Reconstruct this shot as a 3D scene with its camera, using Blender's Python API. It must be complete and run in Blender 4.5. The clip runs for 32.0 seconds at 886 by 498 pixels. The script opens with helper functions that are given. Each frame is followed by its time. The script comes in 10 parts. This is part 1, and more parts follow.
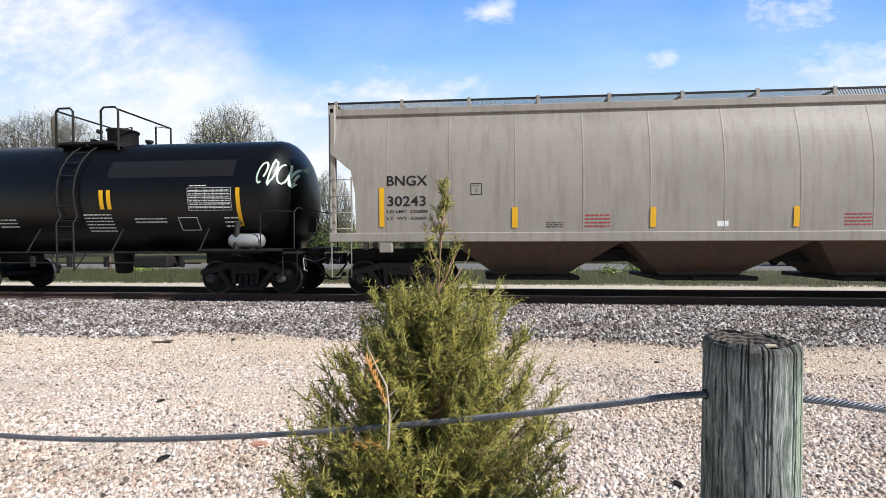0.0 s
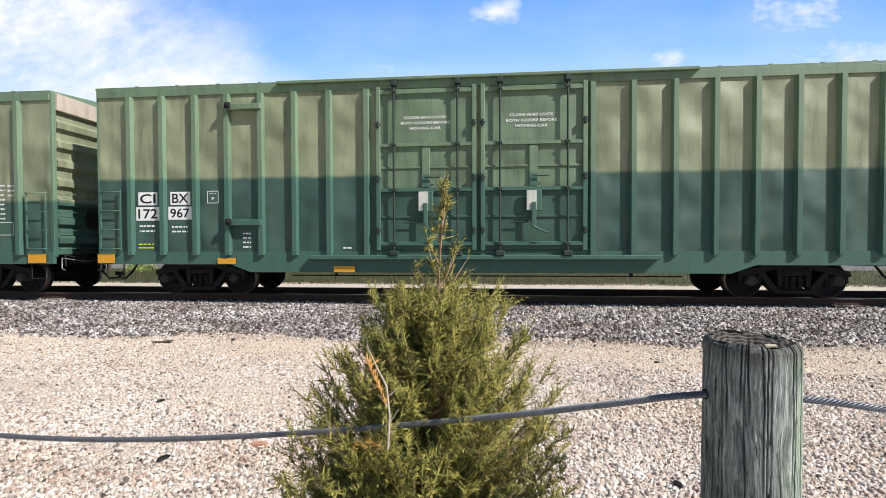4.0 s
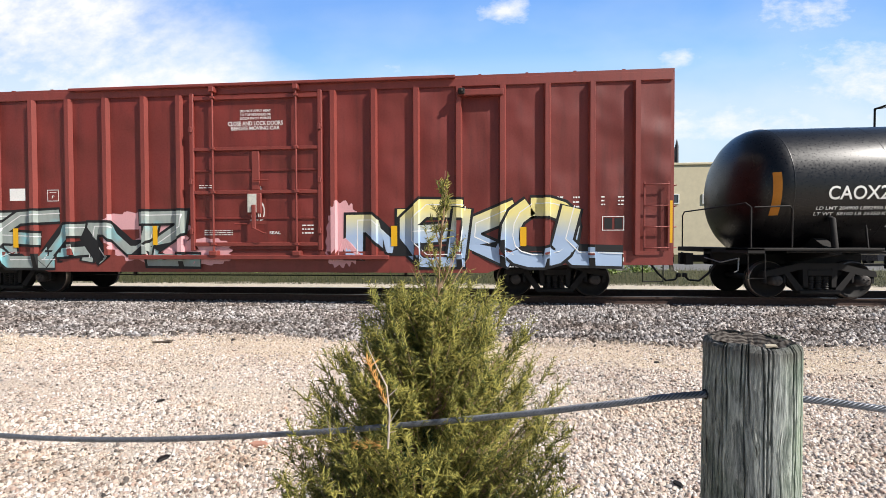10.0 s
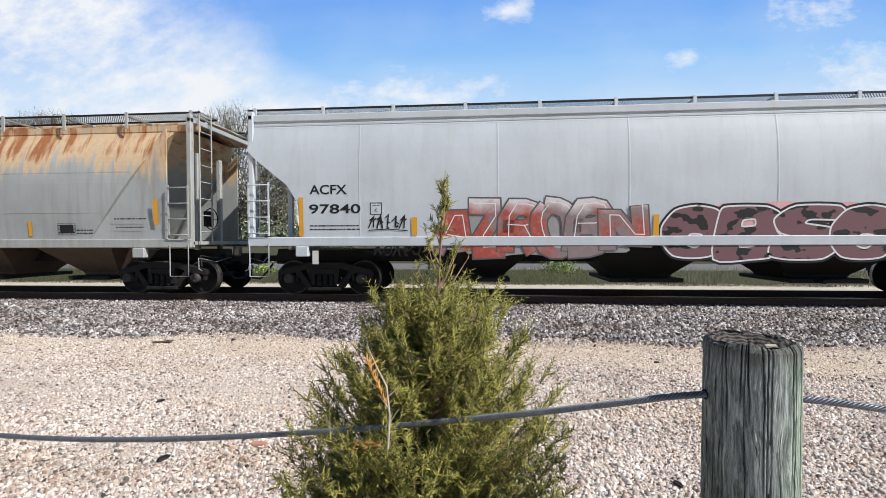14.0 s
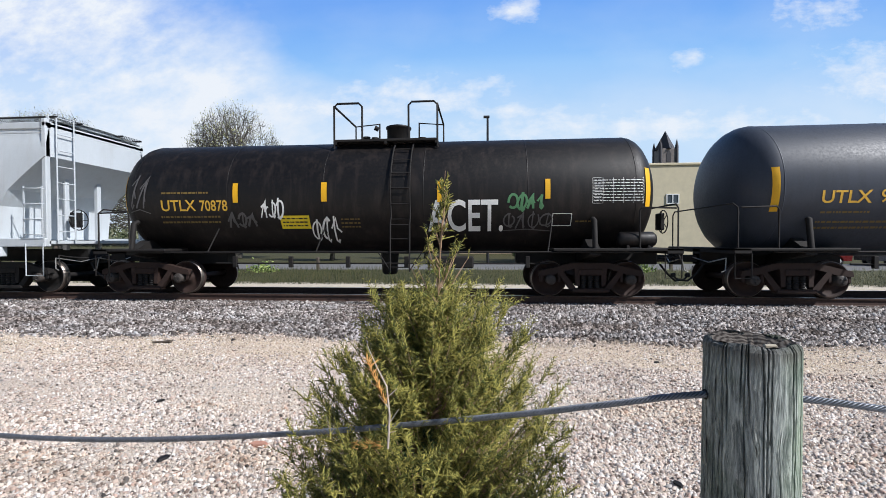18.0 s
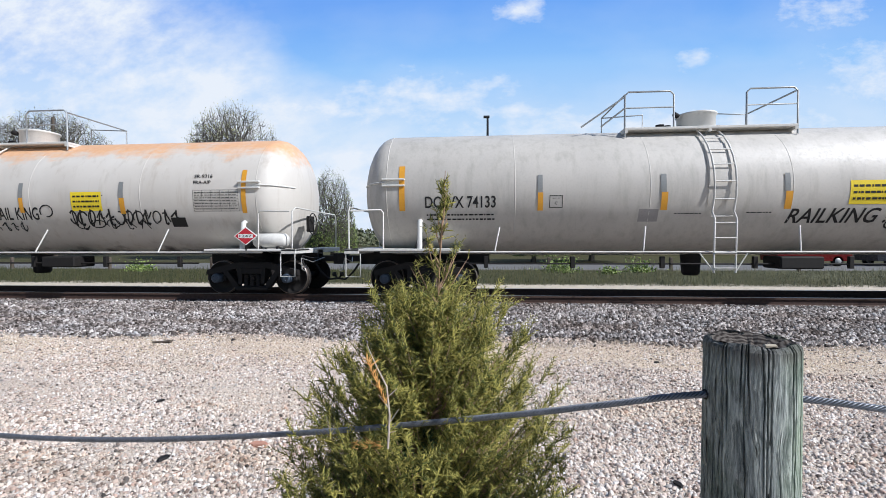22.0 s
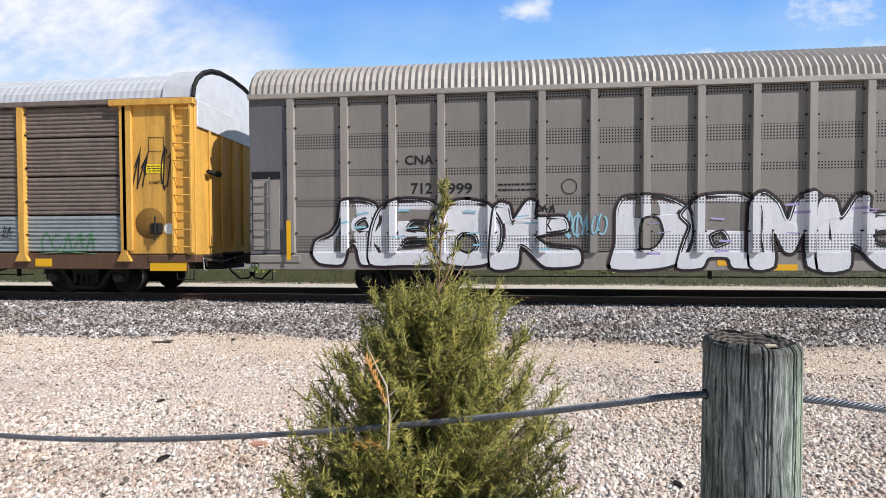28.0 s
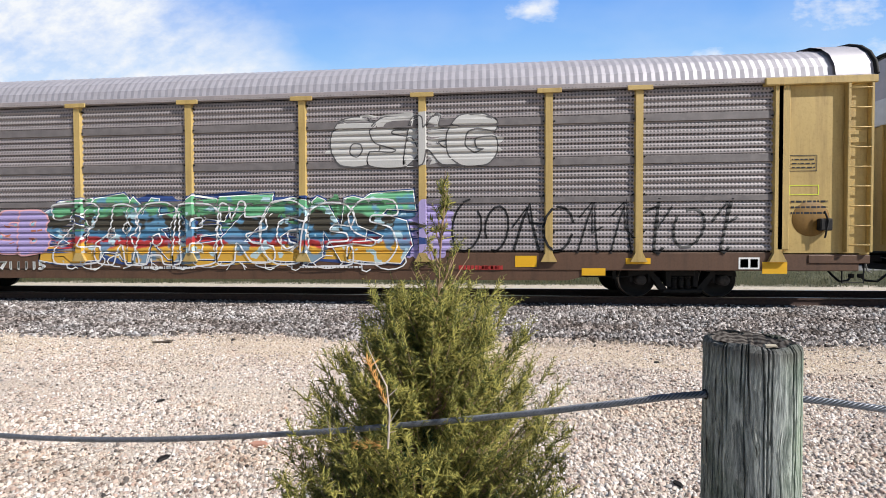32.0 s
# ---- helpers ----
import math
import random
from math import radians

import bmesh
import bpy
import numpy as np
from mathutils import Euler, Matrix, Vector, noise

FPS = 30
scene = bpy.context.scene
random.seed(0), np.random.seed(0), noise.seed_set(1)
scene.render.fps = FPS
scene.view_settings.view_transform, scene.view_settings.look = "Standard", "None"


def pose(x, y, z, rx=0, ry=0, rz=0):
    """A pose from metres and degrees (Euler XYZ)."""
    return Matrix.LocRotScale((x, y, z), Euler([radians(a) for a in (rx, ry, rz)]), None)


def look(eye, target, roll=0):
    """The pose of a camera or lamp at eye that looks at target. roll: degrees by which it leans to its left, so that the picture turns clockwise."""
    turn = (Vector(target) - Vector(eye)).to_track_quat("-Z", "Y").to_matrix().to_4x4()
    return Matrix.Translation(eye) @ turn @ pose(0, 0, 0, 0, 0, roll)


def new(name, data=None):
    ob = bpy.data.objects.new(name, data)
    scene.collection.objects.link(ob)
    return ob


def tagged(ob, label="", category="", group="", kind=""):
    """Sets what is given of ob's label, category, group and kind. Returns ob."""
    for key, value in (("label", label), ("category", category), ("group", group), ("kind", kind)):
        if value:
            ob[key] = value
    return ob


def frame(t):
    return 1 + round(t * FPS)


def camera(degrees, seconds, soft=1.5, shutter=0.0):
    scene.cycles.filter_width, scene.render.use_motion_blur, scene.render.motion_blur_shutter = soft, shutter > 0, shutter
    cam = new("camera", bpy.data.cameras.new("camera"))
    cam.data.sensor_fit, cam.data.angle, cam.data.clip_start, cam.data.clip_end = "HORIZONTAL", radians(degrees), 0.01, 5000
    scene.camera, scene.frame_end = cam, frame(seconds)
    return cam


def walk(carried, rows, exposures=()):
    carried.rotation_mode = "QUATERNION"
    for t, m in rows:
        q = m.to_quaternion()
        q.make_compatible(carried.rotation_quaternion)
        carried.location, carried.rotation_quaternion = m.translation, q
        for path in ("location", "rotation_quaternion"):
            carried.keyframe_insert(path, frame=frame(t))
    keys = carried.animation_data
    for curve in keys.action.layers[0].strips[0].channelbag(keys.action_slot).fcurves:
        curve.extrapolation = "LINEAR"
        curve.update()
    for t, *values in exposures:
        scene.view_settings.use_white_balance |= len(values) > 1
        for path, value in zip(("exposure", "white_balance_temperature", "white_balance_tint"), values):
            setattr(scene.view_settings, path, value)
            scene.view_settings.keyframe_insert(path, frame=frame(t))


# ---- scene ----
cam = camera(92.86, 32.0, soft=0.5)
EYE = Vector((0.0, 0.0, 1.304))
YAW, PITCH, ROLL = radians(4.787), radians(-1.047), -0.173
AIM = EYE + Vector((-math.sin(YAW) * math.cos(PITCH), math.cos(YAW) * math.cos(PITCH), math.sin(PITCH)))
walk(cam, [(0.0, look(EYE, AIM, ROLL)), (32.0, look(EYE, AIM, ROLL))], exposures=[
    (0.0, 0.33, 6500, 10), (3.0, 0.35, 6550, 10), (8.0, 0.41, 6850, 10), (10.0, 0.39, 6800, 10), (13.0, 0.22, 6550, 10),
    (17.0, 0.17, 6300, 10), (22.0, 0.13, 6080, 10), (25.0, 0.18, 6200, 10), (28.0, 0.26, 6450, 10), (32.0, 0.26, 6560, 10)])

# ---- light ----
SUN_TO = Vector((0.68, -0.30, 0.67)).normalized()
world = bpy.data.worlds.new("sky")
scene.world = world
world.use_nodes = True
_n = world.node_tree.nodes
_sky = _n.new("ShaderNodeTexSky")
_sky.sky_type = "NISHITA"
_sky.sun_disc = False
_sky.sun_elevation = math.asin(SUN_TO.z)
_sky.sun_rotation = math.atan2(SUN_TO.x, SUN_TO.y)
_sky.air_density, _sky.dust_density, _sky.ozone_density = 1.0, 0.25, 3.0
world.node_tree.links.new(_sky.outputs[0], _n["Background"].inputs[0])
_n["Background"].inputs[1].default_value = 0.076
sun = new("sun", bpy.data.lights.new("sun", "SUN"))
sun.data.energy, sun.data.angle, sun.data.color = 5.0, radians(0.6), (1.0, 0.972, 0.945)
sun.matrix_world = look(SUN_TO * 50, (0, 0, 0))

# ---- mesh helpers ----
YC = 10.90          # the track's centre line, seen from the eye
CAR_GROUP = "freight cars of the train"


class Geo:
    """Collects faces of one part."""

    def __init__(self):
        self.v, self.f, self.s, self.m, self.mat = [], [], [], [], 0

    def add(self, verts, faces, smooth=False):
        n = len(self.v)
        self.v.extend(verts)
        for f in faces:
            self.f.append([n + i for i in f])
            self.s.append(smooth)
            self.m.append(self.mat)
        return self

    def box(self, x0, x1, y0, y1, z0, z1, b=0.0):
        if b <= 0:
            v = [(x, y, z) for x in (x0, x1) for y in (y0, y1) for z in (z0, z1)]
            return self.add(v, [(0, 1, 3, 2), (4, 6, 7, 5), (0, 4, 5, 1), (2, 3, 7, 6), (0, 2, 6, 4), (1, 5, 7, 3)])
        lo, hi, v = (x0, y0, z0), (x1, y1, z1), []
        b = min(b, 0.45 * min(x1 - x0, y1 - y0, z1 - z0))
        for k in range(8):
            s = (k >> 2 & 1, k >> 1 & 1, k & 1)
            for a in range(3):
                v.append(tuple((hi[i] if s[i] else lo[i]) + (0 if i == a else (-b if s[i] else b)) for i in range(3)))
        f = []
        for a in range(3):
            p, q = [(1, 2), (2, 0), (0, 1)][a]
            for side in (0, 1):
                ring = []
                for sp, sq in ((0, 0), (1, 0), (1, 1), (0, 1)):
                    s = [0, 0, 0]
                    s[a], s[p], s[q] = side, sp, sq
                    ring.append((s[0] * 4 + s[1] * 2 + s[2]) * 3 + a)
                f.append(ring if side else ring[::-1])
            for sp in (0, 1):
                for sq in (0, 1):
                    e = []
                    for sa in (0, 1):
                        s = [0, 0, 0]
                        s[a], s[p], s[q] = sa, sp, sq
                        c = (s[0] * 4 + s[1] * 2 + s[2]) * 3
                        e.append((c + p, c + q))
                    r = [e[0][0], e[0][1], e[1][1], e[1][0]]
                    f.append(r if sp != sq else r[::-1])
        for k in range(8):
            r = [k * 3, k * 3 + 1, k * 3 + 2]
            f.append(r if bin(k).count("1") % 2 else r[::-1])
        return self.add(v, f)

    def prism(self, poly, axis, a0, a1, smooth=False):
        """A polygon in the two other axes (x-z for axis y, y-z for axis x, x-y for axis z), drawn out from a0 to a1."""
        def at(p, a):
            return (a, p[0], p[1]) if axis == "x" else (p[0], a, p[1]) if axis == "y" else (p[0], p[1], a)
        n = len(poly)
        self.add([at(p, a0) for p in poly] + [at(p, a1) for p in poly], [[i, (i + 1) % n, n + (i + 1) % n, n + i] for i in range(n)], smooth)
        return self.add([at(p, a) for a in (a0, a1) for p in poly], [list(range(n))[::-1], list(range(n, 2 * n))])

    def tube(self, pts, r, n=6, cap=True):
        pts = [Vector(p) for p in pts]
        rings, up = [], None
        for i, p in enumerate(pts):
            d = (pts[min(i + 1, len(pts) - 1)] - pts[max(i - 1, 0)]).normalized()
            if up is None:
                up = d.orthogonal().normalized()
            up = (up - d * up.dot(d)).normalized()
            side = d.cross(up)
            rr = r[i] if isinstance(r, (list, tuple)) else r
            rings += [tuple(p + rr * (math.cos(a) * up + math.sin(a) * side)) for a in [2 * math.pi * k / n for k in range(n)]]
        f = [[i * n + k, i * n + (k + 1) % n, (i + 1) * n + (k + 1) % n, (i + 1) * n + k] for i in range(len(pts) - 1) for k in range(n)]
        self.add(rings, f, n > 4)
        if cap:
            m = len(pts) - 1
            self.add(rings[:n] + rings[m * n:], [list(range(n))[::-1], list(range(n, 2 * n))])
        return self

    def lathe(self, prof, axis="x", c=(0, 0, 0), n=24, smooth=True):
        """Rings (along, radius) turned about an axis through c."""
        v = []
        for a, r in prof:
            for k in range(n):
                t = 2 * math.pi * k / n
                p, q = r * math.cos(t), r * math.sin(t)
                o = (a, p, q) if axis == "x" else (q, a, p) if axis == "y" else (p, q, a)
                v.append((c[0] + o[0], c[1] + o[1], c[2] + o[2]))
        f = [[i * n + k, i * n + (k + 1) % n, (i + 1) * n + (k + 1) % n, (i + 1) * n + k] for i in range(len(prof) - 1) for k in range(n)]
        return self.add(v, f, smooth)

    def stack(self, levels):
        """Level rectangles (z, x0, x1, half width), closed into one body."""
        v = []
        for z, x0, x1, y in levels:
            v += [(x0, -y, z), (x1, -y, z), (x1, y, z), (x0, y, z)]
        f = [[i * 4 + k, i * 4 + (k + 1) % 4, (i + 1) * 4 + (k + 1) % 4, (i + 1) * 4 + k] for i in range(len(levels) - 1) for k in range(4)]
        m = (len(levels) - 1) * 4
        return self.add(v, f + [[3, 2, 1, 0], [m, m + 1, m + 2, m + 3]])

    def mesh(self, name):
        me = bpy.data.meshes.new(name)
        me.from_pydata(self.v, [], self.f)
        me.polygons.foreach_set("use_smooth", self.s)
        me.polygons.foreach_set("material_index", self.m)
        me.update()
        return me


def part(name, geo, mats, parent=None, label="", at=None):
    """One mesh object under a thing or a part; geo may be a mesh that others use too."""
    me = geo if isinstance(geo, bpy.types.Mesh) else geo.mesh(name)
    for m in (mats if isinstance(mats, (list, tuple)) else [mats]) if not me.materials else []:
        me.materials.append(m)
    ob = new(name, me)
    ob.parent = parent
    if at is not None:
        ob.matrix_basis = at
    if label:
        ob["label"] = label
    return ob


def thing(name, label, category, group="", at=None, kind=""):
    ob = new(name)
    ob.empty_display_size = 0.2
    if at is not None:
        ob.matrix_basis = at
    return tagged(ob, label, category, group, kind)


# ---- materials ----
def hexa(c):
    return (*[v ** 2.2 for v in c], 1.0) if max(c) <= 1 else (*[(v / 255) ** 2.2 for v in c], 1.0)


class Nodes:
    def __init__(self, name):
        self.mat = bpy.data.materials.new(name)
        self.mat.use_nodes = True
        self.t = self.mat.node_tree
        self.b = self.t.nodes["Principled BSDF"]
        self.out = self.t.nodes["Material Output"]
        self.co = self.t.nodes.new("ShaderNodeTexCoord")

    def n(self, kind, **inputs):
        nd = self.t.nodes.new(kind)
        for k, v in inputs.items():
            k = k.replace("_", " ")
            self.put(nd.inputs[int(k) if k.isdigit() else k] if not k.startswith("i") or not k[1:].isdigit() else nd.inputs[int(k[1:])], v)
        return nd

    def put(self, sock, v):
        if isinstance(v, bpy.types.NodeSocket):
            self.t.links.new(v, sock)
        else:
            sock.default_value = v

    def noise(self, scale, stretch=(1, 1, 1), detail=4, rough=0.55, space="Object", shift=(0, 0, 0)):
        mp = self.n("ShaderNodeMapping", Vector=self.co.outputs[space], Scale=tuple(scale * s for s in stretch), Location=shift)
        return self.n("ShaderNodeTexNoise", Vector=mp.outputs[0], Scale=1.0, Detail=detail, Roughness=rough).outputs[0]

    def ramp(self, fac, a, b, ca=0.0, cb=1.0):
        r = self.n("ShaderNodeMapRange", Value=fac)
        r.inputs[1].default_value, r.inputs[2].default_value, r.inputs[3].default_value, r.inputs[4].default_value = a, b, ca, cb
        return r.outputs[0]

    def mix(self, fac, a, b, blend="MIX"):
        m = self.t.nodes.new("ShaderNodeMix")
        m.data_type, m.blend_type = "RGBA", blend
        self.put(m.inputs[0], fac)
        self.put(m.inputs[6], a)
        self.put(m.inputs[7], b)
        return m.outputs[2]

    def math(self, op, a, b=0.0):
        m = self.t.nodes.new("ShaderNodeMath")
        m.operation = op
        self.put(m.inputs[0], a)
        self.put(m.inputs[1], b)
        return m.outputs[0]

    def xyz(self, space="Object"):
        return self.n("ShaderNodeSeparateXYZ", Vector=self.co.outputs[space]).outputs

    def bump(self, h, strength=0.3, dist=0.01):
        self.put(self.b.inputs["Normal"], self.n("ShaderNodeBump", Height=h, Strength=strength, Distance=dist).outputs[0])

    def done(self, color, rough=0.6, metal=0.0, spec=0.5):
        self.put(self.b.inputs["Base Color"], color)
        self.put(self.b.inputs["Roughness"], rough)
        self.put(self.b.inputs["Metallic"], metal)
        self.b.inputs["Specular IOR Level"].default_value = spec
        return self.mat


def paint(name, base, dirt=(60, 50, 42), amount=0.35, streak=0.4, rough=0.5, rust=0.0, low=None, dent=0.0, spec=0.5):
    """Weathered paint: base colour, blotches, vertical streaks, optional rust, optional second colour below a height."""
    k = Nodes(name)
    c = hexa(base)
    big = k.noise(0.7, (1, 1, 1), 5)
    c = k.mix(k.ramp(big, 0.35, 0.7, 0, 0.5), c, tuple(v * 0.72 for v in c[:3]) + (1,))
    if low:
        z, col = low
        h = k.math("ADD", k.xyz()[2], k.math("MULTIPLY", k.noise(2.0, (1, 1, 0.2)), 0.10))
        c = k.mix(k.ramp(h, z + 0.02, z + 0.10), hexa(col), c)
    st = k.noise(5.0, (1.0, 1.0, 0.12), 6, 0.65)
    c = k.mix(k.ramp(st, 0.48, 0.75, 0, streak), c, hexa(dirt))
    fine = k.noise(22.0, (1, 1, 1), 5, 0.7)
    c = k.mix(k.ramp(fine, 0.5, 0.8, 0, amount), c, hexa(dirt))
    if rust > 0:
        rs = k.noise(3.0, (1, 1, 0.35), 7, 0.7, shift=(3, 1, 7))
        c = k.mix(k.ramp(rs, 0.66 - 0.2 * rust, 0.76 - 0.2 * rust), c, k.mix(k.noise(14), hexa((96, 48, 26)), hexa((158, 90, 48))))
    if dent > 0:
        k.bump(k.noise(1.5, (0.8, 1, 0.8), 1, 0.3), min(1.0, dent * 2.2), 0.24)
    else:
        k.bump(fine, 0.08, 0.003)
    return k.done(c, k.ramp(fine, 0.3, 0.8, rough - 0.08, rough + 0.2), 0.0, spec)


def plain(name, base, rough=0.6, metal=0.0, vary=0.25, scale=9.0, bump=0.2):
    k = Nodes(name)
    c = hexa(base)
    nz = k.noise(scale, (1, 1, 1), 6, 0.65)
    k.bump(nz, bump, 0.005)
    return k.done(k.mix(k.ramp(nz, 0.3, 0.75, 0, 1), c, tuple(v * (1 - 2 * vary) for v in c[:3]) + (1,)), rough, metal)


def chalk(name, base, wear=0.35):
    """Stencil or spray paint with worn specks."""
    k = Nodes(name)
    c = hexa(base)
    nz = k.noise(30, (1, 1, 1), 4, 0.7)
    return k.done(k.mix(k.ramp(nz, 0.5, 0.8, 0, wear), c, tuple(v * 0.45 for v in c[:3]) + (1,)), 0.6)


WHITE, BLACK = chalk("white_stencil", (232, 232, 228)), chalk("black_stencil", (22, 22, 24), 0.1)
YELLOW, AMBER = chalk("yellow_reflector", (226, 170, 24), 0.2), chalk("amber_reflector", (212, 150, 44), 0.3)
LEMON = chalk("lemon_notice", (232, 204, 40), 0.15)
GOLD = chalk("gold_stencil", (214, 168, 60), 0.4)
STEEL = plain("dark_steel", (38, 35, 33), 0.6, 0.3)
GRIME = plain("grimy_black_steel", (28, 24, 22), 0.8, 0.0)
TREAD = plain("polished_tread", (150, 140, 132), 0.35, 0.9, 0.15)
RUSTY = plain("rust_brown_steel", (58, 42, 36), 0.8, 0.1)
GALV = plain("galvanised_steel", (170, 172, 172), 0.5, 0.5, 0.12)
RUBBER = plain("hose_rubber", (24, 24, 25), 0.7)

# ---- marks and lettering ----
from mathutils.geometry import tessellate_polygon
_glyphs = {}


def lettering(s, size, offset=0.0, shear=0.0, wide=1.0):
    """Outlines of a word in the built-in font, centred: points and faces in the plane."""
    key = (s, offset, shear)
    if key not in _glyphs:
        cu = bpy.data.curves.new("lettering", "FONT")
        cu.body, cu.align_x, cu.align_y = s, "CENTER", "CENTER"
        cu.offset, cu.shear, cu.resolution_u = offset, shear, 3
        ob = bpy.data.objects.new("lettering", cu)
        me = bpy.data.meshes.new_from_object(ob)
        _glyphs[key] = ([(p.co.x, p.co.y) for p in me.vertices], [list(f.vertices) for f in me.polygons])
        bpy.data.objects.remove(ob)
        bpy.data.curves.remove(cu)
        bpy.data.meshes.remove(me)
    v, f = _glyphs[key]
    return [(x * size * wide, y * size) for x, y in v], f


def patch(w, h, nx=1, nz=1):
    v = [(-w / 2 + w * i / nx, -h / 2 + h * j / nz) for j in range(nz + 1) for i in range(nx + 1)]
    return v, [[j * (nx + 1) + i, j * (nx + 1) + i + 1, (j + 1) * (nx + 1) + i + 1, (j + 1) * (nx + 1) + i] for j in range(nz) for i in range(nx)]


def join2(*shapes):
    v, f = [], []
    for sv, sf in shapes:
        f += [[len(v) + i for i in q] for q in sf]
        v += sv
    return v, f


def moved(shape, dx, dz, s=1.0):
    return [(p[0] * s + dx, p[1] * s + dz, *p[2:]) for p in shape[0]], shape[1]


def raised(shape, lift):
    return [(p[0], p[1], lift) for p in shape[0]], shape[1]


def bars(w, h, rows, seed=1, fill=0.5):
    """Small print too small to read: broken bars."""
    rnd = random.Random(seed)
    out, step = [], h / rows
    for r in range(rows):
        x, z = -w / 2, h / 2 - (r + 0.5) * step
        while x < w / 2:
            b = min(rnd.uniform(0.03, 0.11), w / 2 - x)
            if b > 0.01:
                out.append(moved(patch(b, step * fill), x + b / 2, z))
            x += b + rnd.uniform(0.012, 0.03)
    return join2(*out)


def frame2(w, h, t=0.013):
    return join2(moved(patch(w, t), 0, h / 2 - t / 2), moved(patch(w, t), 0, -h / 2 + t / 2),
                 moved(patch(t, h - 2 * t - 0.001), -w / 2 + t / 2, 0), moved(patch(t, h - 2 * t - 0.001), w / 2 - t / 2, 0))


def grid2(w, h, nx, nz, t=0.012):
    out = [moved(patch(w, t), 0, -h / 2 + h * j / nz) for j in range(nz + 1)]
    return join2(*out, *[moved(patch(t, h), -w / 2 + w * i / nx, 0) for i in range(nx + 1)])


def ribbon(pts, t, ends=0.0):
    """A brush stroke along points, with mitred corners."""
    out_v, out_f, n = [], [], len(pts)
    for i, p in enumerate(pts):
        d = []
        for a, b in ((i - 1, i), (i, i + 1)):
            if 0 <= a and b < n:
                q = (pts[b][0] - pts[a][0], pts[b][1] - pts[a][1])
                m = math.hypot(*q) or 1
                d.append((q[0] / m, q[1] / m))
        sx, sz = sum(q[0] for q in d), sum(q[1] for q in d)
        m = math.hypot(sx, sz) or 1
        sx, sz = sx / m, sz / m
        grow = min(1.7, 1 / max(0.2, sx * d[0][0] + sz * d[0][1]))
        push = ends * t * (-1 if i == 0 else 1 if i == n - 1 else 0)
        px_, pz_ = p[0] + push * sx, p[1] + push * sz
        out_v += [(px_ - sz * t / 2 * grow, pz_ + sx * t / 2 * grow), (px_ + sz * t / 2 * grow, pz_ - sx * t / 2 * grow)]
        if i:
            k = 2 * i
            out_f.append([k - 2, k - 1, k + 1, k])
    return out_v, out_f


STROKES = {"S": "44 04 02 42 40 00", "E": "44 04 00 40/02 32", "A": "00 24 40/11 31", "N": "00 04 40 44", "Z": "04 44 00 40", "K": "04 00/44 02 40", "O": "14 34 43 41 30 10 01 03 14", "L": "04 00 40",
           "R": "00 04 34 43 32 02/22 40", "U": "04 01 10 30 41 44", "T": "04 44/24 20", "W": "04 10 23 30 44", "F": "00 04 44/02 32", "B": "00 04 34 43 32 02/32 41 30 00", "M": "00 04 22 44 40",
           "C": "43 34 14 03 01 10 30 41", "D": "00 04 24 42 20 00", "Y": "04 22 44/22 20", "G": "43 34 04 00 40 42 22", "I": "24 20"}


def strokes_of(ch, w, h, rnd):
    """The strokes of one angular spray-can letter, bent a little."""
    out = []
    lean, bend = rnd.uniform(-0.15, 0.3), rnd.uniform(-0.12, 0.12)
    for st in STROKES[ch].split("/"):
        pts = []
        for q in st.split():
            a, b = int(q[0]) / 4 - 0.5, int(q[1]) / 4 - 0.5
            a, b = a + rnd.uniform(-0.05, 0.05), b + rnd.uniform(-0.04, 0.04)
            pts.append(((a + lean * b + bend * b * b) * w, b * h))
        out.append(pts)
    return out


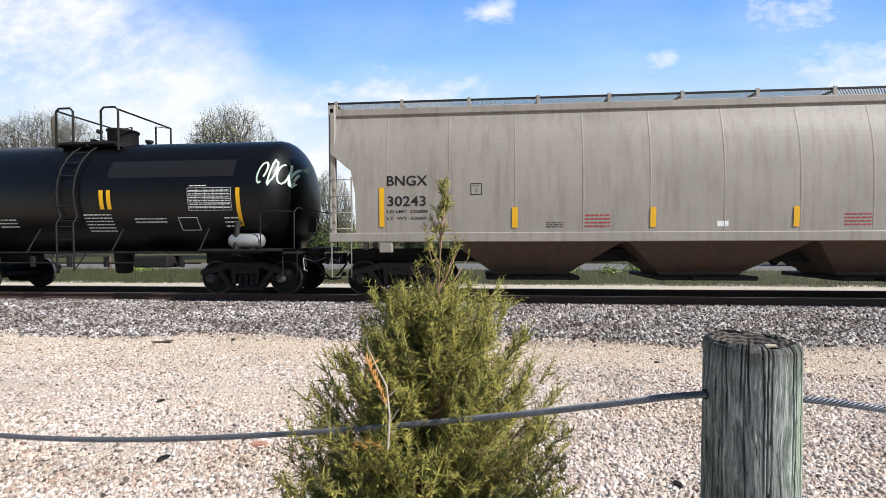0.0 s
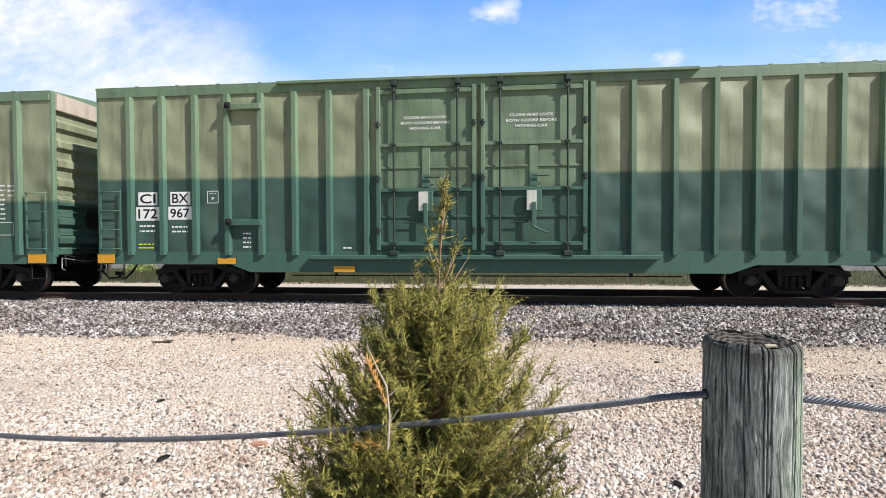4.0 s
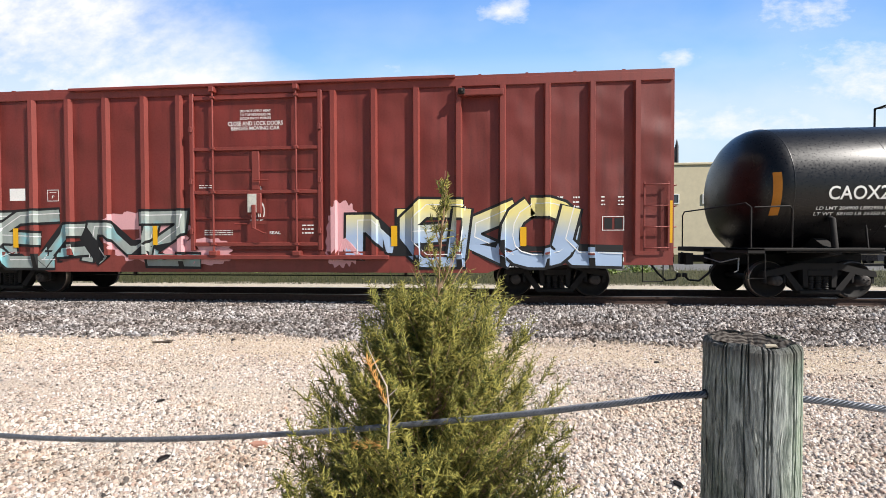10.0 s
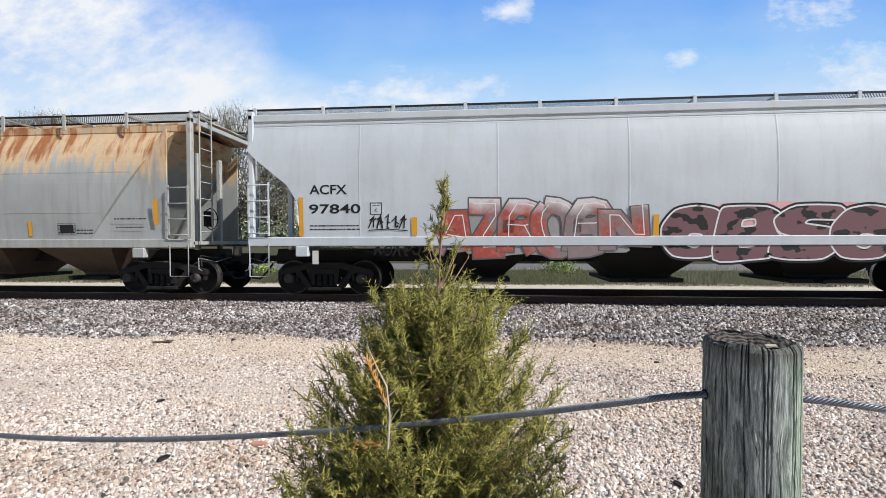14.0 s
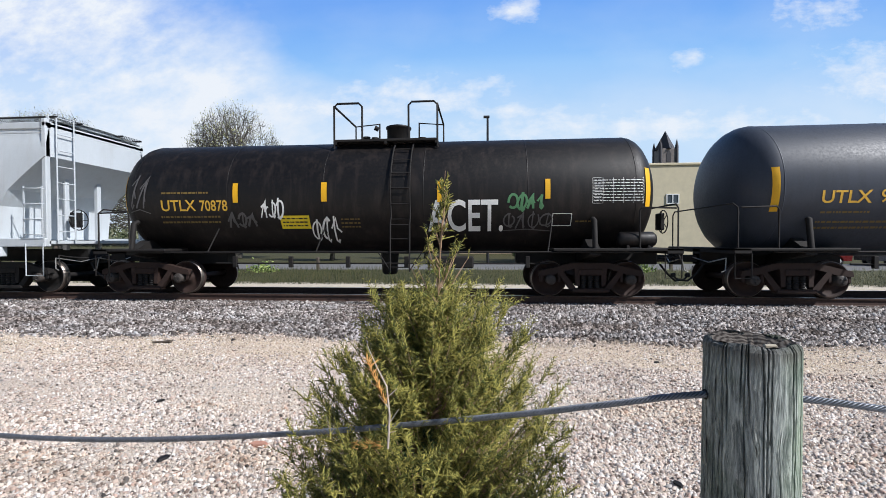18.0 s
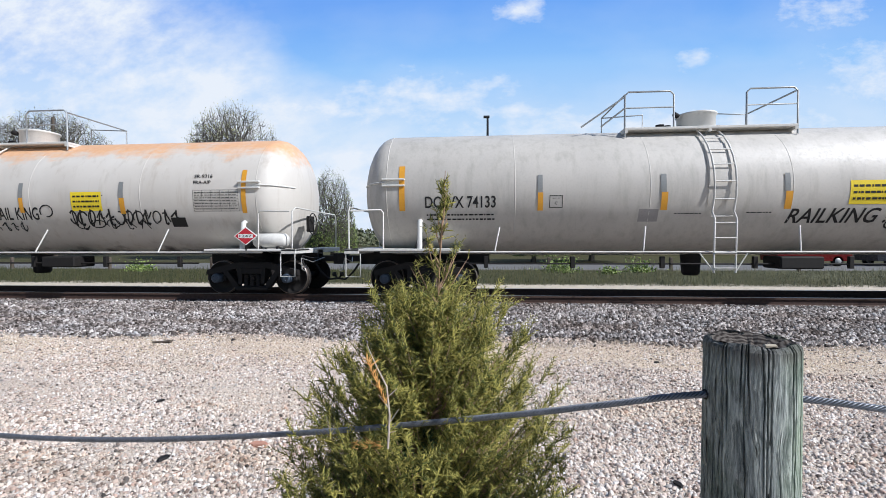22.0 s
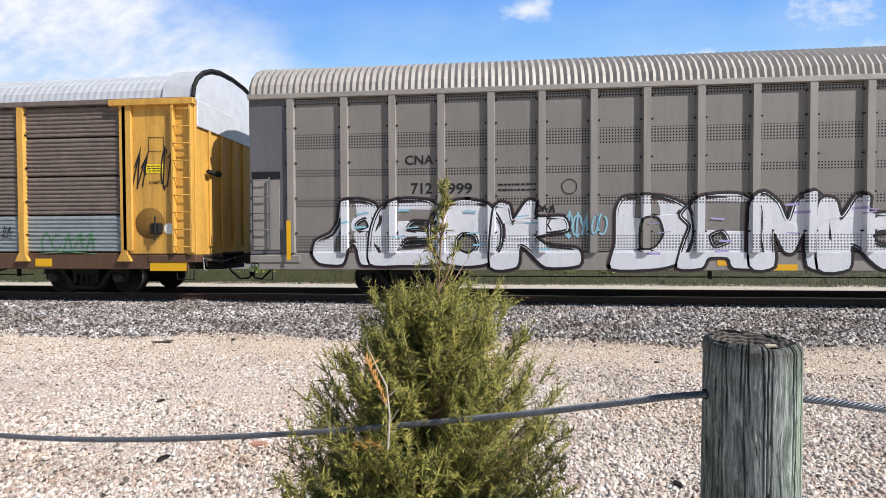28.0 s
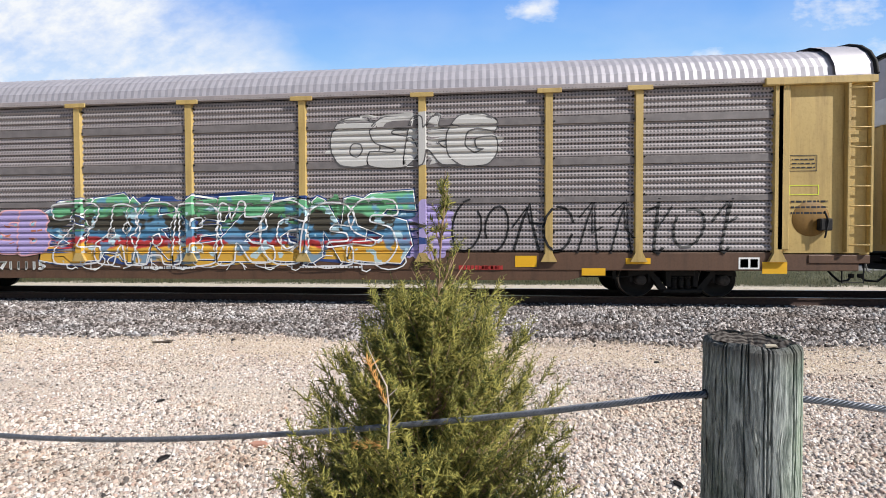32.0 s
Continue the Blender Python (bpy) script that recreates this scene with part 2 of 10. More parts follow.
BUBBLE = {
    "R": ("0,16 5,36 28,48 40,68 46,96 72,100 95,92 100,70 93,53 82,46 95,22 100,2 72,0 66,24 59,33 50,18 42,0 10,2", "66,62 78,70 83,58 70,52"),
    "E": ("4,2 0,50 10,86 38,100 80,98 100,80 95,64 62,66 55,56 86,52 90,40 56,38 52,30 98,32 102,3 50,0",),
    "O": ("50,100 82,92 100,62 98,30 80,5 50,0 20,5 2,30 0,62 18,92", "46,48 62,46 66,30 54,18 40,24 38,38"),
    "K": ("0,0 2,80 10,96 24,92 30,70 48,98 60,96 60,74 98,74 104,54 62,46 76,32 118,26 120,3 76,0 50,26 40,30 36,0",),
    "D": ("2,0 4,35 0,82 10,100 58,100 92,84 102,46 90,10 60,0", "36,28 34,70 56,72 66,48 56,28"),
    "A": ("0,0 6,35 12,58 0,74 24,98 70,101 96,84 100,40 106,2 70,0 62,14 38,14 30,0", "40,44 54,50 62,36 46,30"),
    "M": ("0,0 4,88 22,101 40,86 50,62 60,88 80,101 96,86 100,0 72,0 70,46 56,20 45,20 32,46 30,0",),
    "B": ("2,0 0,90 14,101 68,100 94,82 86,58 102,34 90,6 60,0", "38,22 38,36 58,36 60,24", "36,62 36,76 54,78 56,64"),
    "U": ("0,92 10,101 34,96 34,42 50,30 66,42 66,96 90,101 100,90 100,30 80,2 50,-3 24,2 0,30",),
    "S": ("0,6 2,30 48,28 56,36 12,50 0,76 28,100 92,99 100,76 52,76 46,66 88,56 101,26 78,1 30,-1",),
    "N": ("0,0 4,90 16,101 32,96 62,48 64,92 78,101 98,94 100,4 84,0 66,4 34,52 34,6 16,-2",),
    "Z": ("2,98 4,74 52,72 0,24 4,0 98,2 102,28 56,30 100,76 96,100",),
    "T": ("0,100 2,72 32,72 30,0 68,0 66,72 100,74 101,100",),
    "L": ("0,100 4,0 100,2 102,30 40,32 36,98",),
    "G": ("100,86 70,101 24,98 0,64 4,22 34,0 82,2 101,24 98,54 60,52 62,36 76,32 56,24 36,40 40,66 62,74 96,68",),
}


def rounded(spec, w, h, lean=0.0, n=4, rnd=None):
    """A closed outline through the given points, rounded, filling w by h."""
    q = [tuple(float(a) / 100 - 0.5 + (rnd.uniform(-0.045, 0.045) if rnd else 0) for a in p.split(",")) for p in spec.split()]
    out, m = [], len(q)
    for i in range(m):
        p0, p1, p2, p3 = q[i - 1], q[i], q[(i + 1) % m], q[(i + 2) % m]
        for j in range(n):
            t = j / n
            e = [0.5 * (2 * p1[a] + 0.7 * (p2[a] - p0[a]) * t + (2 * p0[a] * 0.7 + (-6 + 0.7) * p1[a] + (6 - 1.4) * p2[a] - 0.7 * p3[a]) * t * t + (-0.7 * p0[a] + (4 - 0.7) * p1[a] + (0.7 - 4) * p2[a] + 0.7 * p3[a]) * t ** 3) for a in (0, 1)]
            out.append(((e[0] + lean * e[1]) * w, e[1] * h))
    return out


def filled(loops):
    """Flat faces inside the first loop and outside the others."""
    tri = tessellate_polygon([[Vector((a, b, 0)) for a, b in lp] for lp in loops])
    return [p for lp in loops for p in lp], [list(t) for t in tri]


def scrawl(w, h, letters, seed, t=0.03):
    """A hand-style tag: quick hooked and looped strokes, each lapping the next."""
    rnd = random.Random(seed)
    out, step = [], w / letters
    for n in range(letters):
        cx, rz = -w / 2 + step * (n + 0.5), h * rnd.uniform(0.36, 0.5)
        rx, lean = step * rnd.uniform(0.34, 0.52), rnd.uniform(0.05, 0.3)
        strokes = []
        kind = rnd.randrange(4)
        if kind in (0, 1):      # an open bowl
            a0, turn = rnd.uniform(0, 6.28), rnd.uniform(3.6, 6.6) * rnd.choice((-1, 1))
            strokes.append([(rx * math.cos(a0 + turn * i / 12), rz * math.sin(a0 + turn * i / 12) * (1 - 0.25 * i / 12)) for i in range(13)])
        if kind in (1, 2):      # a stem with a hooked foot
            q = rnd.uniform(-0.5, 0.2)
            strokes.append([(rx * q, rz * 1.1), (rx * (q + 0.05), 0), (rx * (q + 0.15), -rz * 0.9), (rx * (q + 0.5), -rz * 1.05), (rx * (q + 0.8), -rz * 0.8)])
        if kind in (2, 3):      # a crossing kink
            strokes.append([(-rx, rnd.uniform(-0.2, 0.6) * rz), (-0.1 * rx, rz * rnd.uniform(0.6, 1.0)), (0.2 * rx, rnd.uniform(-0.3, 0.2) * rz), (rx, rnd.uniform(-1.0, 0.9) * rz)])
        if kind == 3:
            strokes.append([(-0.8 * rx, -rz), (-0.3 * rx, 0.3 * rz), (0.1 * rx, rz), (0.4 * rx, 0.0), (0.9 * rx, -rz)])
        for st in strokes:
            out.append(raised(ribbon([(cx + a + lean * c, c) for a, c in st], t * rnd.uniform(0.85, 1.3)), 0.0004 * len(out)))
    if rnd.random() < 0.4:
        out.append(raised(ribbon([(-w * 0.5, -h * 0.6), (0, -h * 0.52), (w * 0.52, -h * 0.64)], t * 0.7), 0.0004 * len(out)))
    return join2(*out)


def blob(w, h, seed, lumps=18):
    """An uneven cloud of spray paint, as one many-sided patch."""
    rnd = random.Random(seed)
    n = lumps * 4
    ph = [rnd.uniform(0, 6.28) for _ in range(3)]
    v = [(0.0, 0.0)]
    for i in range(n):
        a = 2 * math.pi * i / n
        r = 1 + 0.06 * math.sin(lumps * a + ph[0]) + 0.07 * math.sin(3 * a + ph[1]) + 0.03 * rnd.uniform(-1, 1)
        p = 0.85
        cx, cz = math.cos(a), math.sin(a)
        v.append((w / 2 * r * abs(cx) ** p * (1 if cx > 0 else -1), h / 2 * r * abs(cz) ** p * (1 if cz > 0 else -1)))
    return v, [[0, i + 1, (i + 1) % n + 1] for i in range(n)]


def cut_at(v, f, xs, zs=()):
    """The shape, split along upright and level lines."""
    bm = bmesh.new()
    vs = [bm.verts.new((p[0], p[2] if len(p) > 2 else 0, p[1])) for p in v]
    for q in f:
        try:
            bm.faces.new([vs[i] for i in q])
        except ValueError:
            pass
    lo, hi = min(p[0] for p in v), max(p[0] for p in v)
    for x in xs:
        if lo < x < hi:
            bmesh.ops.bisect_plane(bm, geom=bm.verts[:] + bm.edges[:] + bm.faces[:], plane_co=(x, 0, 0), plane_no=(1, 0, 0))
    low, top = min(p[1] for p in v), max(p[1] for p in v)
    for z in [q for q in zs if low < q < top]:
        bmesh.ops.bisect_plane(bm, geom=bm.verts[:] + bm.edges[:] + bm.faces[:], plane_co=(0, 0, z), plane_no=(0, 0, 1))
    bm.verts.index_update()
    out = [(p.co.x, p.co.z, p.co.y) for p in bm.verts], [[p.index for p in q.verts] for q in bm.faces]
    bm.free()
    return out


class Side:
    """The side of a car that faces the camera: lays marks on it."""

    def __init__(self, car, depth, cuts=(), zcuts=(), flat=False):
        self.car, self.depth, self.cuts, self.zcuts, self.flat = car, depth, cuts, zcuts, flat

    def lay(self, name, shape, x, z, mat, lift=0.005, wrap=False, label="", parent=None):
        v, f = moved(shape, x, z)
        if wrap:
            v, f = cut_at(v, f, self.cuts, self.zcuts)
        elif self.zcuts and not self.flat:
            v, f = cut_at(v, f, (), self.zcuts)
        g = Geo()
        if wrap or not self.flat:
            g.add([(p[0], self.depth(p[0], p[1]) - lift - (p[2] if len(p) > 2 else 0), p[1]) for p in v], f)
        else:
            y = self.depth(x, z) - lift
            g.add([(p[0], y - (p[2] if len(p) > 2 else 0), p[1]) for p in v], f)
        return part(name, g, mat, parent or self.car, label)

    def stripe(self, x, z0, z1, mat=None, w=0.13):
        return self.lay("reflector_strip", patch(w, z1 - z0, 4, 5), x, (z0 + z1) / 2, mat or YELLOW, 0.03 if self.flat else 0.014)

    def bubble(self, s, x, z, w, h, fill, line, seed=1, edge=0.05, halo=None, spread=0.1, over=1.16, shine=None, crisp=False, open_lines=False, lift=0.006):
        """A spray-painted word of swelling rounded letters, each lapping over the next."""
        rnd = random.Random(seed)
        rims, lines, fills, lights = [], [], [], []
        u = w / len(s)
        for i, ch in enumerate(s):
            dx, dz, lean = -w / 2 + u * (i + 0.5), rnd.uniform(-0.03, 0.03) * h, rnd.uniform(-0.05, 0.12)
            loops = [[(a + dx, b + dz) for a, b in rounded(sp, u * over * rnd.uniform(0.97, 1.05), h, lean, 1 if crisp else 4, rnd if crisp else None)] for sp in BUBBLE[ch]]
            up = i * 0.003
            closed = [lp + [lp[0], lp[1]] for lp in loops]
            if halo:
                rims += [raised(ribbon(lp, 2 * edge + spread), i * 0.0002) for lp in closed[:1]]
            lines += [raised(ribbon(lp, 2 * edge), 0.0015 + up) for lp in closed]
            fills.append(raised(filled(loops), 0.0024 + up))
            for j in range(3 if shine else 0):
                a, b = dx + rnd.uniform(-0.3, 0.2) * u, dz + rnd.uniform(-0.3, 0.35) * h
                lights.append(raised(ribbon([(a, b), (a + 0.2 * u, b + rnd.uniform(-0.03, 0.05))], rnd.uniform(0.02, 0.06)), 0.0032 + up))
        if halo:
            self.lay("paint_cloud", join2(*rims), x, z, halo, 0.005, True)
        self.lay("paint_outline", join2(*lines), x, z, line, lift, True)
        if not open_lines:
            self.lay("paint_fill", join2(*fills), x, z, fill, 0.006, True)
        if shine:
            self.lay("paint_highlight", join2(*lights), x, z, shine, 0.006, True)["kind"] = "stuff"

    def wild(self, s, x, z, w, h, fill, line, seed=1, t=0.24, edge=0.07, inner=None, over=1.35, twice=None):
        """A spray-painted word of interlocked angular letters: outline, fill and inner lines."""
        rnd = random.Random(seed)
        lines, fills, inners, other = [], [], [], []
        u = w / len(s)
        for i, ch in enumerate(s):
            dx = -w / 2 + u * (i + 0.5)
            for j, pts in enumerate(strokes_of(ch, u * over - t * h, h * (1 - t), rnd)):
                pts = [(a + dx, b) for a, b in pts]
                if len(pts) > 2:        # round the bends
                    cut = [((1 - q) * p0[0] + q * p1[0], (1 - q) * p0[1] + q * p1[1]) for p0, p1 in zip(pts, pts[1:]) for q in (0.28, 0.72)]
                    pts = [pts[0]] + cut + [pts[-1]]
                up = i * 0.003 + j * 0.0006
                lines.append(raised(ribbon(pts, t * h + 2 * edge, 0.12), up))
                (other if twice and rnd.random() < 0.45 else fills).append(raised(ribbon(pts, t * h, 0.1), up + 0.0013 + (0.0002 if j else 0)))
                if inner:
                    inners.append(raised(ribbon([(a + t * h * 0.18, b + t * h * 0.2) for a, b in pts], 0.022), up + 0.0022))
        self.lay("paint_outline", join2(*lines), x, z, line, 0.006, True)
        self.lay("paint_fill", join2(*fills), x, z, fill, 0.006, True)
        if other:
            self.lay("paint_fill", join2(*other), x, z, twice, 0.006, True)
        if inner:
            self.lay("paint_highlight", join2(*inners), x, z, inner, 0.006, True)

    def fit(self, s, x, z, w, h, mat, shear=0.0, lift=0.006, name="lettering"):
        """A line of letters that fills w by h."""
        v, f = lettering(s, 1.0, 0.014, shear)
        h = h * 0.68 if h < 0.15 else h
        x0, x1, z0, z1 = min(p[0] for p in v), max(p[0] for p in v), min(p[1] for p in v), max(p[1] for p in v)
        v = [((p[0] - (x0 + x1) / 2) * w / (x1 - x0), (p[1] - (z0 + z1) / 2) * h / (z1 - z0)) for p in v]
        return self.lay(name, (v, f), x, z, mat, lift)

    def panel(self, s, x, z, w, h, bg, fg):
        ob = self.lay("number_panel", patch(w, h), x, z, bg, 0.004)
        if s:
            self.fit(s, x, z, w * 0.82, h * 0.72, fg, 0.0, 0.007)
        return ob

    def small_print(self, x, z, w, h, rows, mat):
        ob = self.lay("small_print", bars(w, h, rows, int(abs(x * 97 + z * 31)) + rows, 0.34), x, z, mat, 0.006)
        ob["kind"] = "stuff"
        return ob

    def table(self, x, z, w, h, nx, nz, mat):
        self.lay("data_table", grid2(w, h, nx, nz, 0.007), x, z, mat, 0.006)["kind"] = "stuff"
        ob = self.lay("small_print", bars(w * 0.94, h * 0.92, nz, 7, 0.26), x, z, mat, 0.0065)
        ob["kind"] = "stuff"
        return ob

    def boxed(self, s, x, z, w, h, mat):
        self.lay("stencil_frame", frame2(w, h, 0.014), x, z, mat, 0.006)
        if s:
            self.fit(s, x, z - h * 0.12, w * 0.22, h * 0.34, mat)
            self.small_print(x, z + h * 0.27, w * 0.6, h * 0.12, 1, mat)

    def notice(self, x, z, w, h):
        self.lay("notice_label", patch(w, h, 1, 3), x, z, LEMON, 0.006, False, "yellow emergency notice")
        return self.lay("small_print", bars(w * 0.86, h * 0.8, 3, 5, 0.36), x, z, BLACK, 0.009)

    def placard(self, x, z, w, h, s, edge=None, field=None):
        def rhomb(q):
            return [(0, h / 2 * q), (w / 2 * q, 0), (0, -h / 2 * q), (-w / 2 * q, 0)], [[3, 2, 1, 0]]
        y = min(self.depth(x, z) - 0.03, -1.58)
        g = Geo()
        g.prism([(x + a, z + b) for a, b in rhomb(1.0)[0]], "y", y, y + 0.015)
        ob = part("placard", g, edge or WHITE, self.car, "diamond hazard placard")
        g = Geo()
        g.box(x - 0.02, x + 0.02, y + 0.016, y + 0.03, 1.1, z, 0.003)
        part("placard_holder", g, STEEL, ob)
        for q, m, lift in ((0.9, field or SIGNRED, 0.002), (0.0, WHITE, 0.004)):
            g = Geo()
            if q:
                g.add([(x + a, y - lift, z + b) for a, b in rhomb(q)[0]], [[3, 2, 1, 0]])
                part("placard_field", g, m, ob)
            else:
                v, f = patch(w * 0.62, h * 0.22)
                g.add([(x + a, y - lift, z + b) for a, b in v], f)
                part("number_field", g, m, ob)
        v, f = lettering(s, 1.0, 0.015)
        x0, x1, z0, z1 = min(p[0] for p in v), max(p[0] for p in v), min(p[1] for p in v), max(p[1] for p in v)
        g = Geo()
        g.add([(x + (p[0] - (x0 + x1) / 2) * w * 0.52 / (x1 - x0), y - 0.006, z + (p[1] - (z0 + z1) / 2) * h * 0.15 / (z1 - z0)) for p in v], f)
        part("lettering", g, BLACK, ob)

    def disc(self, x, z, r, mat, lift=0.006):
        return self.lay("round_mark", ([(0, 0)] + [(r * math.cos(6.283 * i / 24), r * math.sin(6.283 * i / 24)) for i in range(24)], [[0, i + 1, (i + 1) % 24 + 1] for i in range(24)]), x, z, mat, lift)

    def ring(self, x, z, r, mat):
        return self.lay("round_mark", ribbon([(r * math.cos(6.283 * i / 24), r * math.sin(6.283 * i / 24)) for i in range(25)], 0.02), x, z, mat, 0.006)

    def emblem(self, x, z, w, h, ex, ez, ew, eh):
        """A yellow panel with a striped shield."""
        y = -1.515
        g = Geo()
        g.box(x - w / 2, x + w / 2, y - 0.035, y + 0.01, z - h / 2, min(z + h / 2, 4.555), 0.01)
        ob = part("emblem_panel", g, YEL, self.car, "yellow panel with a striped shield emblem")

        def shield(q, top=1.0):
            half = [(0.0, 0.5), (0.3, 0.46), (0.42, 0.5), (0.5, 0.36), (0.44, 0.22), (0.5, 0.0), (0.5, -0.2), (0.4, -0.34), (0.15, -0.42), (0.0, -0.5)]
            pts = [(a, b) for a, b in half] + [(-a, b) for a, b in half[-2:0:-1]]
            return [(a * ew * q, b * eh * q) for a, b in pts]

        def put(nm, v, f, m, lift):
            gg = Geo()
            gg.add([(ex + a, y - 0.035 - lift, ez + b) for a, b in v], f)
            part(nm, gg, m, ob)
        s1, s2 = shield(1.0), shield(0.94)
        put("shield_border", [(0, 0)] + s1, [[0, (i + 1) % len(s1) + 1, i + 1] for i in range(len(s1))], WHITE, 0.003)
        put("shield_field", [(0, 0)] + s2, [[0, (i + 1) % len(s2) + 1, i + 1] for i in range(len(s2))], WHITE, 0.005)
        gg = Geo()
        crown = [(0.0, 0.5), (0.3, 0.46), (0.42, 0.5), (0.5, 0.36), (0.44, 0.22), (0.484, 0.06)]
        crown = [(a * ew * 0.88, b * eh * 0.9) for a, b in crown + [(-a, b) for a, b in crown[:0:-1]]]
        gg.add([(ex, y - 0.042, ez + 0.2 * eh)] + [(ex + a, y - 0.042, ez + b) for a, b in crown], [[0, (i + 1) % len(crown) + 1, i + 1] for i in range(len(crown))])
        for i in range(7):
            a = -0.39 * ew + 0.78 * ew * i / 6
            lo = -eh * (0.44 - 0.5 * (a / ew) ** 2)
            put("shield_stripe", [(a - 0.035 * ew, lo), (a + 0.035 * ew, lo), (a + 0.035 * ew, eh * 0.02), (a - 0.035 * ew, eh * 0.02)], [[0, 1, 2, 3]], SIGNRED, 0.009)
        part("shield_top", gg, NAVY, ob)
        put("mark_bar", *moved(patch(ew * 0.6, eh * 0.09), 0, eh * 0.29), WHITE, 0.011)
        put("mark_bar", *moved(patch(ew * 0.68, eh * 0.09), 0, eh * 0.14), WHITE, 0.011)

# ---- ground, track and distance ----
GZ = -0.36


def ground_z(x, y):
    """The lot, the ballast shoulder up to the ties, and the low verge beyond."""
    z = np.interp(y, [-20, 7.2, 9.35, 12.4, 13.6, 20, 26, 60], [GZ, GZ, -0.20, -0.20, -0.34, -0.40, -0.50, -0.55])
    return float(z)


k = Nodes("sandy_gravel_lot")
big, mid, fine = k.noise(0.45, detail=5), k.noise(6, detail=6), k.noise(60, detail=5, rough=0.7)
vor = k.n("ShaderNodeTexVoronoi", Vector=k.co.outputs["Object"], Scale=34.0)
yy = k.xyz()[1]
sand = k.mix(k.ramp(big, 0.35, 0.65), hexa((212, 198, 180)), hexa((192, 172, 154)))
sand = k.mix(k.ramp(mid, 0.4, 0.7, 0, 0.6), sand, hexa((196, 182, 168)))
stone = k.mix(vor.outputs["Color"], hexa((214, 208, 200)), hexa((112, 100, 94)), "MIX")
sand = k.mix(k.ramp(vor.outputs["Distance"], 0.18, 0.5, 0.45, 0.0), sand, stone)
edge = k.ramp(k.math("ADD", yy, k.math("MULTIPLY", k.noise(0.8), 1.2)), 7.3, 7.9)
# dark bed under the ballast: shade between its stones put into the colour
bal_gaps = k.mix(vor.outputs["Color"], hexa((70, 62, 58)), hexa((26, 23, 22)))
warm = k.ramp(k.math("ADD", yy, k.math("MULTIPLY", k.noise(0.9, (0.6, 1.6, 1), 4), 2.2)), 6.2, 7.0)
sand = k.mix(k.math("MULTIPLY", warm, 0.65), sand, hexa((202, 180, 148)))
sand = k.mix(k.ramp(k.noise(1.7, (0.5, 2.2, 1), 5, 0.6, shift=(7, 3, 0)), 0.52, 0.66, 0, 0.55), sand, hexa((176, 164, 154)))
specks = k.noise(115, detail=4, rough=0.85)
sand = k.mix(k.ramp(specks, 0.545, 0.60, 0, 0.85), sand, hexa((74, 62, 56)))
sand = k.mix(k.ramp(specks, 0.46, 0.40, 0, 0.7), sand, hexa((236, 226, 216)))
c = k.mix(edge, sand, bal_gaps)
far = k.ramp(yy, 12.6, 13.2)
c = k.mix(far, c, k.mix(k.ramp(mid, 0.3, 0.7), hexa((206, 196, 180)), hexa((182, 168, 146))))
grass = k.ramp(k.math("ADD", yy, k.math("MULTIPLY", k.noise(0.6), 2.4)), 17.2, 18.2)
c = k.mix(grass, c, k.mix(k.noise(5, detail=8), hexa((46, 53, 31)), hexa((88, 82, 58))))
k.bump(k.math("ADD", vor.outputs["Distance"], k.math("MULTIPLY", fine, 0.6)), 0.7, 0.02)
LOT = k.done(c, 0.95, 0, 0.2)

g = Geo()
ys = [-30, -6] + [0.5 * i for i in range(15)] + [7.2, 7.7, 8.3, 9.0, 9.35, 12.4, 13.6, 16, 20, 26, 60, 300, 2500]
xs_ = [-2500, -300, -60, -30, -15] + [-11 + 0.5 * i for i in range(43)] + [15, 30, 60, 300, 2500]
NX = len(xs_)
g.add([(x, y, ground_z(x, y) + (0.012 * math.sin(1.3 * x + y) if y < 7.1 else 0)) for y in ys for x in xs_],
      [[j * NX + i, j * NX + i + 1, (j + 1) * NX + i + 1, (j + 1) * NX + i] for j in range(len(ys) - 1) for i in range(NX - 1)], True)
ground = part("ground", g, LOT)
tagged(ground, "sandy gravel lot with ballast and grass verge", "ground", kind="structure")

# rails and ties
RAIL_TOP = plain("polished_rail_head", (120, 112, 106), 0.3, 0.9, 0.1)
RAIL_SIDE = plain("rust_dark_rail", (84, 64, 56), 0.85, 0.0, 0.3, 14)
TIE_MAT = plain("creosote_timber", (48, 40, 36), 0.9, 0.0, 0.35, 6, 0.5)
for s, nm in ((-1, "rail_near"), (1, "rail_far")):
    y = YC + s * 0.7535
    g = Geo()
    head = [(y - 0.036, 0.0), (y - 0.036, -0.038), (y - 0.008, -0.05), (y - 0.008, -0.15), (y - 0.07, -0.172), (y - 0.07, -0.184), (y + 0.07, -0.184), (y + 0.07, -0.172), (y + 0.008, -0.15), (y + 0.008, -0.05), (y + 0.036, -0.038), (y + 0.036, 0.0)]
    g.prism(head[::-1], "x", -60, 60)
    rail = part(nm, g, RAIL_SIDE)
    tagged(rail, "dark rusty steel rail with a polished running top", "rail", kind="structure")
    g = Geo()
    g.box(-60, 60, y - 0.03, y + 0.03, 0.0005, 0.003)
    part("running_surface", g, RAIL_TOP, rail)
tg = Geo()
tg.box(-0.115, 0.115, -1.3, 1.3, -0.36, -0.188, 0.012)
tie_me = tg.mesh("tie")
tie_me.materials.append(TIE_MAT)
ties = thing("track_ties", "dark creosoted wooden railway ties in grey ballast", "railway ties", kind="structure", at=pose(0, YC, 0))
